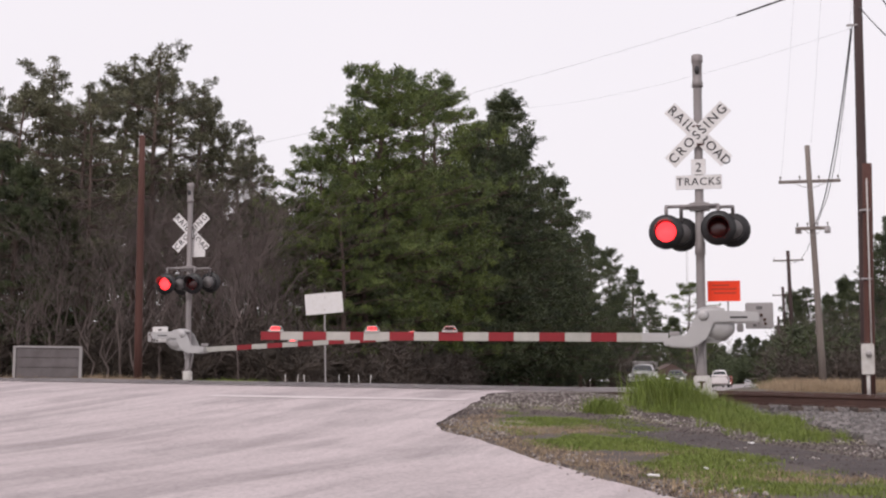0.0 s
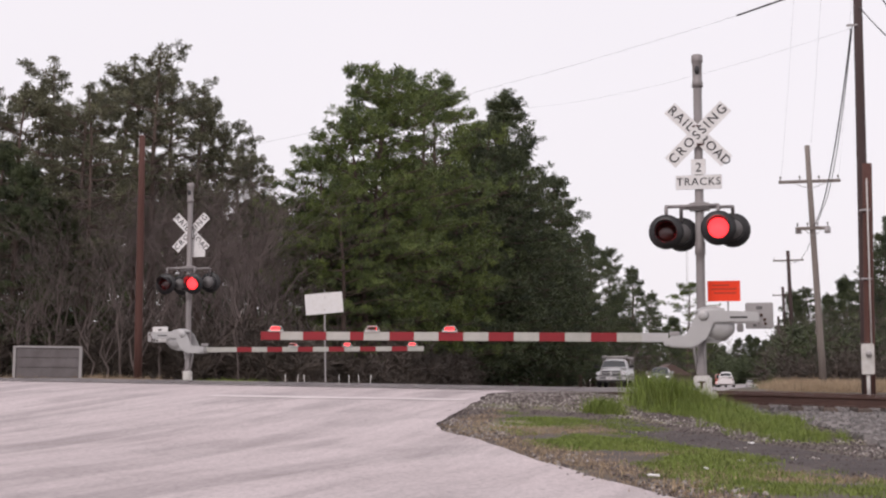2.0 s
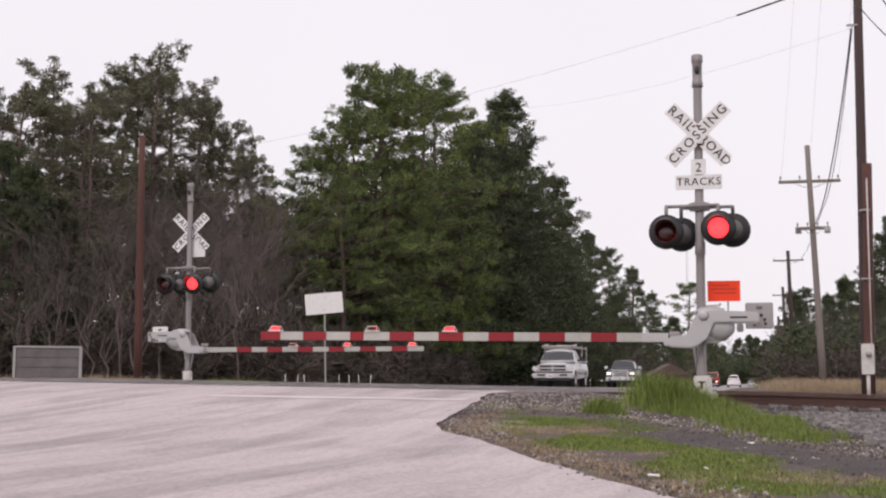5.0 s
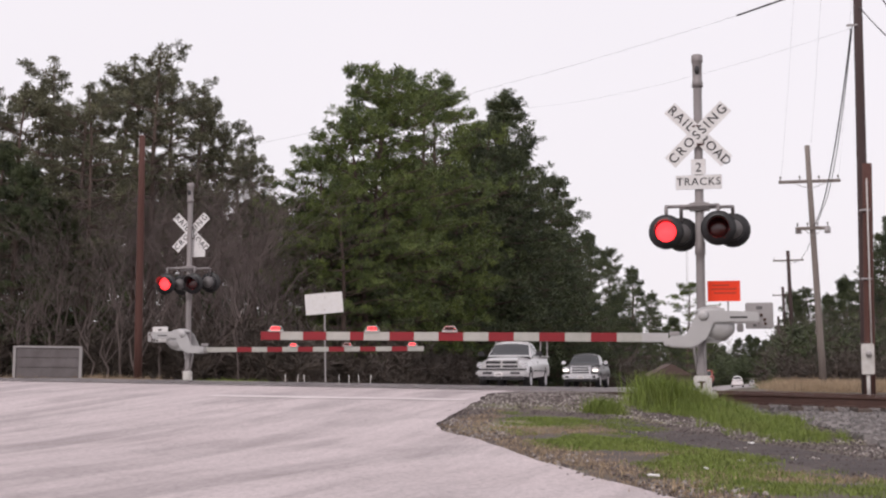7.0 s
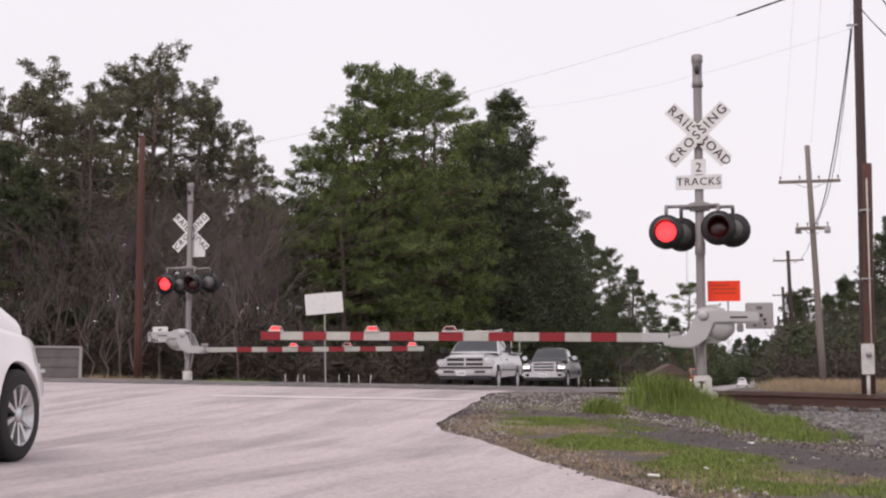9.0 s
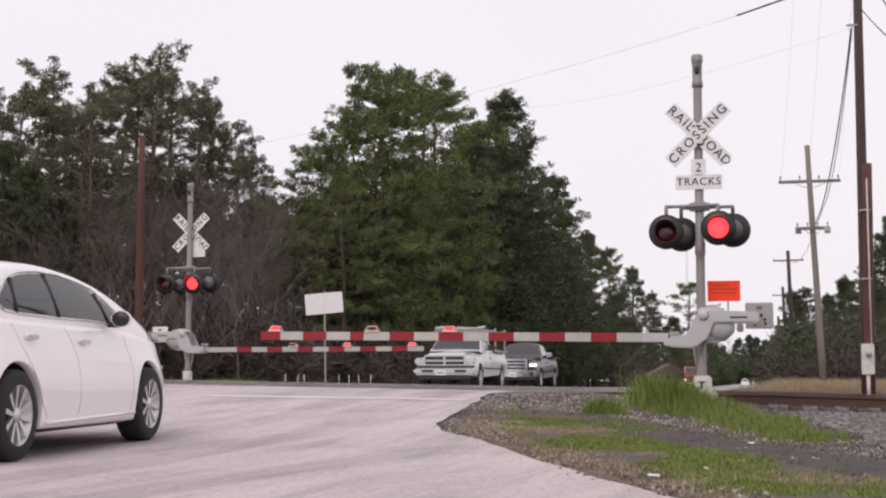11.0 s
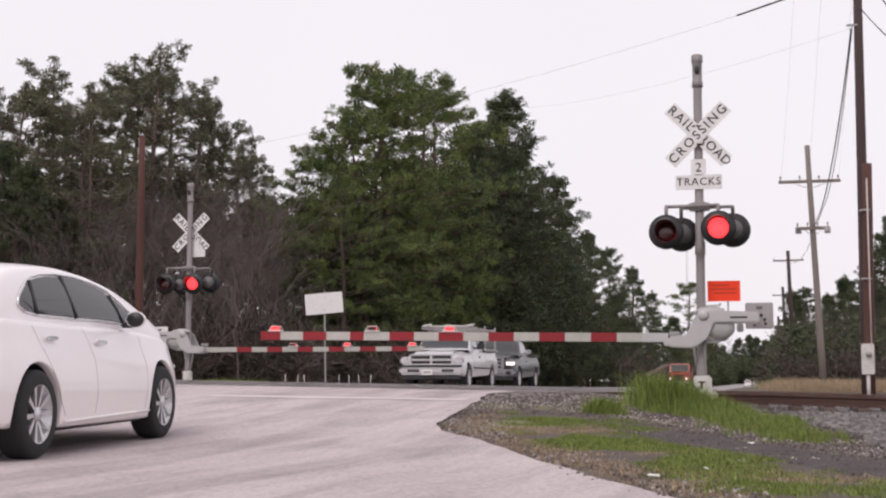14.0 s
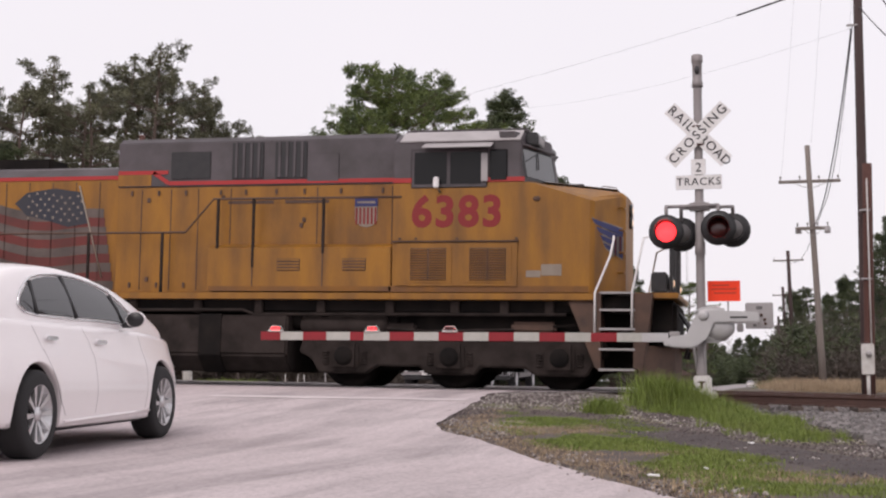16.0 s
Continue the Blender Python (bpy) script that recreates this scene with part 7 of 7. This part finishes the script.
# fuel tank, trucks, wheels
part("fuel_tank", prism(bm_new(), [(-1.45, 1.28), (-1.48, 0.55), (-1.15, 0.24), (1.15, 0.24), (1.48, 0.55), (1.45, 1.28)], -8.6, -2.5, "x", 0.04), M_TRUCK, loco, "grimy fuel tank")
for x in (-7.9, -4.0):
    part("tank_strap", prism(bm_new(), [(-1.47, 1.3), (-1.5, 0.54), (-1.16, 0.22), (1.16, 0.22), (1.5, 0.54), (1.47, 1.3)], x - 0.22, x + 0.22, "x", 0.01), M_UNDER, loco)
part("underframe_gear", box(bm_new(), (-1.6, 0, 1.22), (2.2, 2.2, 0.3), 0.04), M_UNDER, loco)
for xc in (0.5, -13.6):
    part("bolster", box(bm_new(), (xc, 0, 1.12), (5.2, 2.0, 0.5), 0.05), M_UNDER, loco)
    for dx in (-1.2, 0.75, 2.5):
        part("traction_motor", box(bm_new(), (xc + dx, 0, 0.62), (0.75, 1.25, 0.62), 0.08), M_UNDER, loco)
AXLES = []
for xc in (0.5, -13.6):
    for sgn in (-1, 1):
        tr = bm_new()
        prism(tr, [(-2.85, 0.62), (-2.75, 0.92), (-2.0, 1.0), (-1.0, 0.84), (1.0, 0.84), (2.0, 1.0), (2.75, 0.92), (2.85, 0.62), (2.6, 0.5), (2.45, 0.24), (1.55, 0.24), (1.35, 0.38), (0.55, 0.38), (0.45, 0.24), (-0.45, 0.24), (-0.55, 0.38), (-1.35, 0.38), (-1.55, 0.24), (-2.45, 0.24), (-2.6, 0.5)], sgn * 1.05, sgn * 1.24, "y", 0.03, Matrix.Translation((xc, 0, 0)))
        ts = part("truck_frame", tr, M_TRUCK, loco, "heavy dusty truck side frame")
        for dx in (-1.96, 0.0, 1.98):
            part("axle_box", box(bm_new(), (xc + dx, sgn * 1.27, 0.56), (0.52, 0.14, 0.52), 0.06), M_TRUCK, ts)
            part("bearing_cap", lathe(bm_new(), [(0.001, sgn * 1.40), (0.11, sgn * 1.39), (0.17, sgn * 1.36), (0.18, sgn * 1.3)], 20, "y", Matrix.Translation((xc + dx, 0, 0.56))), M_UNDER, ts)
            for k in (-0.36, 0.36):
                sp = bm_new()
                for j in range(5):
                    lathe(sp, [(0.055, 0.30 + j * 0.05), (0.085, 0.32 + j * 0.05), (0.055, 0.345 + j * 0.05)], 12, "z", Matrix.Translation((xc + dx + k, sgn * 1.2, 0.1)))
                part("spring", sp, M_TRUCK, ts)
        part("brake_gear", box(bm_new(), (xc - 1.2, sgn * 1.15, 1.08), (1.1, 0.2, 0.16), 0.04), M_TRUCK, ts)
        part("brake_gear", box(bm_new(), (xc + 1.5, sgn * 1.15, 1.10), (0.8, 0.22, 0.2), 0.05), M_RUSTBROWN, ts)
        part("air_pipe", pipe(bm_new(), [(xc - 2.6, sgn * 1.22, 1.12), (xc - 0.4, sgn * 1.26, 1.02), (xc + 1.2, sgn * 1.24, 1.06), (xc + 2.4, sgn * 1.2, 1.16)], 0.022, 6), M_TRUCK, ts)
    for dx in (-1.96, 0.0, 1.98):
        at = pose(xc + dx, 0, 0.533)
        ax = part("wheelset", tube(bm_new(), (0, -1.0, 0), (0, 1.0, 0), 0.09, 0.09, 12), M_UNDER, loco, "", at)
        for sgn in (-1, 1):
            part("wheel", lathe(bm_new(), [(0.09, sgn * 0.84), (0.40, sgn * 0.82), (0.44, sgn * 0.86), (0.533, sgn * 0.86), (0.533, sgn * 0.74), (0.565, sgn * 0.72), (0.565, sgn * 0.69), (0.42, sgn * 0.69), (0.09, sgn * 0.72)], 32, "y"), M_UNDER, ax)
        AXLES.append((ax, at))
# front steps, handrails, platform, plough
for sgn in (-1, 1):
    wl_ = part("stairwell", prism(bm_new(), [(3.10, 1.70), (3.10, 0.42), (3.22, 0.34), (3.22, 1.70)], sgn * 0.9, sgn * 1.5, "y", 0.01), M_RUSTBROWN, loco, "brown stairwell with bright step edges")
    part("stair_side", prism(bm_new(), [(3.78, 1.70), (3.78, 0.40), (3.95, 0.34), (4.12, 1.70)], sgn * 0.9, sgn * 1.5, "y", 0.01), M_RUSTBROWN, wl_)
    part("stair_back", box(bm_new(), (3.5, sgn * 0.88, 1.05), (0.62, 0.03, 1.3)), M_UNDER, wl_)
    part("stringer", prism(bm_new(), [(2.6, 1.66), (3.12, 1.66), (3.12, 0.40)], sgn * 1.40, sgn * 1.46, "y", 0.008), M_RUSTBROWN, wl_)
    for z in (1.70, 1.40, 1.07, 0.72, 0.37):
        st = part("step", box(bm_new(), (3.5, sgn * (1.24 + 0.04 * (1.7 - z)), z), (0.62, 0.46, 0.03), 0.004), M_RUSTBROWN, wl_)
        part("step_edge", box(bm_new(), (3.5, sgn * (1.48 + 0.04 * (1.7 - z)), z + 0.004), (0.62, 0.02, 0.04), 0.004), M_GALV, st)
    part("handrail", pipe(bm_new(), [(3.40, sgn * 1.16, 2.72), (3.42, sgn * 1.35, 2.66), (3.38, sgn * 1.5, 2.35), (3.12, sgn * 1.54, 1.70), (3.12, sgn * 1.54, 0.95)], 0.021, 8), M_WHITE, loco, "white painted grab rail")
    part("handrail", pipe(bm_new(), [(4.15, sgn * 1.2, 2.72), (3.95, sgn * 1.45, 2.66), (3.86, sgn * 1.5, 2.2), (3.76, sgn * 1.54, 1.72), (3.76, sgn * 1.54, 1.10)], 0.021, 8), M_WHITE, loco)
    dl = part("ditch_light", lathe(bm_new(), [(0.10, 4.30), (0.12, 4.34), (0.12, 4.42), (0.10, 4.43)], 18, "x", Matrix.Translation((0, sgn * 0.95, 1.90))), M_BLACK, loco)
    part("lens", lathe(bm_new(), [(0.001, 4.45), (0.05, 4.445), (0.065, 4.435)], 18, "x", Matrix.Translation((0, sgn * 0.95, 1.90))), M_LOCOLAMP, dl)
    part("end_post", box(bm_new(), (4.40, sgn * 0.62, 2.2), (0.09, 0.09, 1.1), 0.012), M_BLACK, loco)
    part("end_post", box(bm_new(), (4.40, sgn * 1.15, 2.15), (0.06, 0.06, 1.0), 0.012), M_BLACK, loco)
    part("air_hose", pipe(bm_new(), [(4.5, sgn * 0.5, 1.4), (4.66, sgn * 0.52, 1.15), (4.66, sgn * 0.5, 0.8), (4.6, sgn * 0.45, 0.6)], 0.03, 8), M_BLACK, loco)
    part("end_box", box(bm_new(), (4.2, sgn * 1.1, 1.90), (0.28, 0.34, 0.36), 0.03), M_BLACK, loco)
part("platform", box(bm_new(), (4.15, 0, 1.66), (0.80, 2.9, 0.10), 0.015), M_YEL, loco, "yellow edged front platform")
part("end_chain", pipe(bm_new(), [(4.42, -0.62, 2.7), (4.42, 0.0, 2.6), (4.42, 0.62, 2.7)], 0.025, 6), M_BLACK, loco)
part("draft_gear", box(bm_new(), (4.2, 0, 1.2), (0.6, 2.2, 0.8), 0.08), M_UNDER, loco)
part("coupler", prism(bm_new(), [(4.3, -0.12), (4.75, -0.16), (4.95, -0.22), (5.0, 0.02), (4.88, 0.20), (4.7, 0.16), (4.3, 0.12)], 0.72, 1.02, "z", 0.04), M_RUSTBROWN, loco)
part("plough", prism(bm_new(), [(3.95, -1.46), (4.42, -0.5), (4.52, 0.0), (4.42, 0.5), (3.95, 1.46), (3.85, 1.46), (4.32, 0.0), (3.85, -1.46)], 0.12, 0.80, "z", 0.02), M_RUSTBROWN, loco, "brown snow plough pilot")


def move_loco():
    """A steady run along the falling grade; the wheels roll with it."""
    speed = 12.93
    rows = []
    for i in range(81):
        t = LAST * i / 80
        x = -6.05 - speed * (LAST - t)
        a, b = x + 0.5, x - 13.6
        za, zb = rail_z(a), rail_z(b)
        tilt = math.degrees(math.atan2(zb - za, a - b))
        rows.append((t, pose(x, Y1, za + 0.5 * (za - zb) / 14.1 * -1, 0, tilt, 0)))
    walk(loco, rows)
    for ax, at in AXLES:
        turns = int(LAST * speed / 0.533 / radians(75)) + 1
        walk(ax, [(LAST * i / turns, at @ pose(0, 0, 0, 0, math.degrees(LAST * i / turns * speed / 0.533), 0)) for i in range(turns + 1)])


# ---- what moves ----
def flash_rows(at, phase):
    """Half turns at every change of the flasher relay."""
    rows, n, t = [(0.0, 180.0 * phase)], 0, FLASH
    while t < LAST - 0.12:
        a = rows[-1][1]
        for i, k in enumerate((0.0, 60.0, 120.0, 180.0)):
            rows.append((t - 0.06 + i / 30, a + k))
        n += 1
        t = FLASH + HALF * n
    rows.append((LAST, rows[-1][1]))
    return [(t, at @ pose(0, 0, 0, 0, 0, a)) for t, a in rows]


def spline(keys):
    """A smooth, never overshooting path through keys of (seconds, metres)."""
    ts, vs = [k[0] for k in keys], [k[1] for k in keys]
    slopes = []
    for i in range(len(ts)):
        if i in (0, len(ts) - 1):
            j = 0 if i == 0 else i - 1
            slopes.append((vs[j + 1] - vs[j]) / (ts[j + 1] - ts[j]))
        else:
            a, b = (vs[i] - vs[i - 1]) / (ts[i] - ts[i - 1]), (vs[i + 1] - vs[i]) / (ts[i + 1] - ts[i])
            slopes.append(0.0 if a * b <= 0 else 2 * a * b / (a + b))

    def f(t):
        for i in range(len(ts) - 1):
            if t <= ts[i + 1]:
                h = ts[i + 1] - ts[i]
                u = (t - ts[i]) / h
                return ((2 * u ** 3 - 3 * u ** 2 + 1) * vs[i] + (u ** 3 - 2 * u ** 2 + u) * h * slopes[i]
                        + (-2 * u ** 3 + 3 * u ** 2) * vs[i + 1] + (u ** 3 - u ** 2) * h * slopes[i + 1])
        return vs[-1]
    return f


def drive(car, keys, lane, away, level, base=2.6, yaw=0.0):
    """Move a vehicle along its lane, at the height of the road, and roll its wheels."""
    f = spline(keys)
    rows = []
    n = 80
    for i in range(n + 1):
        t = LAST * i / n
        y = f(t)
        y2 = y - base if away else y + base
        z, z2 = level(lane, y), level(lane, y2)
        tilt = math.degrees(math.atan2(z2 - z, base))
        x = lane - math.tan(radians(yaw)) * (y - keys[-1][1])
        rows.append((t, pose(x, y, z, 0, 0, (90 if away else -90) + yaw) @ pose(0, 0, 0, 0, tilt, 0)))
    walk(car, rows)
    for hub, at, r in WHEELS.get(car.name, ()):
        turn, t, y0, out = 0.0, 0.0, f(0.0), [(0.0, at)]
        last = 0.0
        for i in range(1, 481):
            t = i / 30
            roll = math.degrees(abs(f(t) - y0) / r)
            if roll - last > 70 or i == 480:
                out.append((t, at @ pose(0, 0, 0, 0, roll, 0)))
                last = roll
        walk(hub, out)


RAM_KEYS = [(0.0, 111.36), (0.5, 106.95), (1.0, 101.36), (1.5, 95.5), (2.0, 90.28), (2.5, 85.3), (3.0, 81.09), (3.5, 76.79), (4.0, 72.95), (6.5, 55.27), (7.0, 52.75), (7.5, 50.55), (8.0, 48.81), (8.5, 47.38), (9.0, 46.2), (11.5, 42.67), (12.0, 42.3), (12.5, 42.0), (13.0, 41.7), (13.5, 41.49), (14.0, 41.45), (16.0, 41.45)]
GREY_KEYS = [(0.0, 151.95), (1.0, 140.81), (2.0, 129.71), (3.0, 119.59), (4.0, 107.95), (6.5, 79.35), (7.0, 75.4), (7.5, 71.83), (8.0, 68.36), (8.5, 65.4), (9.0, 62.86), (11.5, 53.72), (12.0, 52.65), (12.5, 51.86), (13.0, 51.15), (13.5, 50.57), (14.0, 50.23), (14.5, 49.89), (15.0, 49.67), (16.0, 49.65)]
LORRY_KEYS = [(0.0, 342.8), (1.0, 317.0), (2.0, 298.0), (4.0, 265.0), (6.4, 233.0), (8.2, 208.0), (9.2, 198.0), (11.4, 184.0), (13.0, 168.4), (14.0, 158.7), (15.0, 147.5), (16.0, 135.0)]
WHITE_KEYS = [(0.0, 141.1), (1.0, 151.0), (2.0, 161.0), (3.0, 174.8), (4.0, 187.0), (6.4, 212.0), (7.6, 228.0), (9.0, 257.0), (11.5, 296.8), (13.5, 322.0), (16.0, 366.0)]


def motions():
    for ob, at, phase in FLASHERS:
        walk(ob, flash_rows(at, phase))
    walk(far_gate, [(t, FAR_GATE @ pose(0, 0, 0, 0, -a, 0)) for t, a in ((0.0, 2.9), (0.1, 2.15), (0.2, 1.4), (0.3, 0.55), (0.4, 0.0), (0.5, 0.05), (0.7, 0.0), (16.0, 0.0))])

    def road(x, y):
        return road_z(x, y) + 0.008
    drive(sedan, [(0.0, -34.0), (5.0, -6.0), (7.0, 3.0), (8.0, 6.5), (9.0, 9.26), (9.1, 9.51), (9.2, 9.76), (10.2, 11.35), (11.3, 12.05), (12.0, 12.24), (12.4, 12.26), (16.0, 12.26)], -6.43, True, road, 2.685, 4.3)
    drive(ram, RAM_KEYS, -9.72, False, road, 3.6)
    drive(grey_truck, GREY_KEYS, -9.72, False, road, 3.6)
    drive(lorry, LORRY_KEYS, -9.72, False, road, 5.0)
    drive(white_car, WHITE_KEYS, -4.6, True, road)
    drive(silver_car, [(0.0, 330.0), (16.0, 520.0)], -4.6, True, road)
    move_loco()


motions()
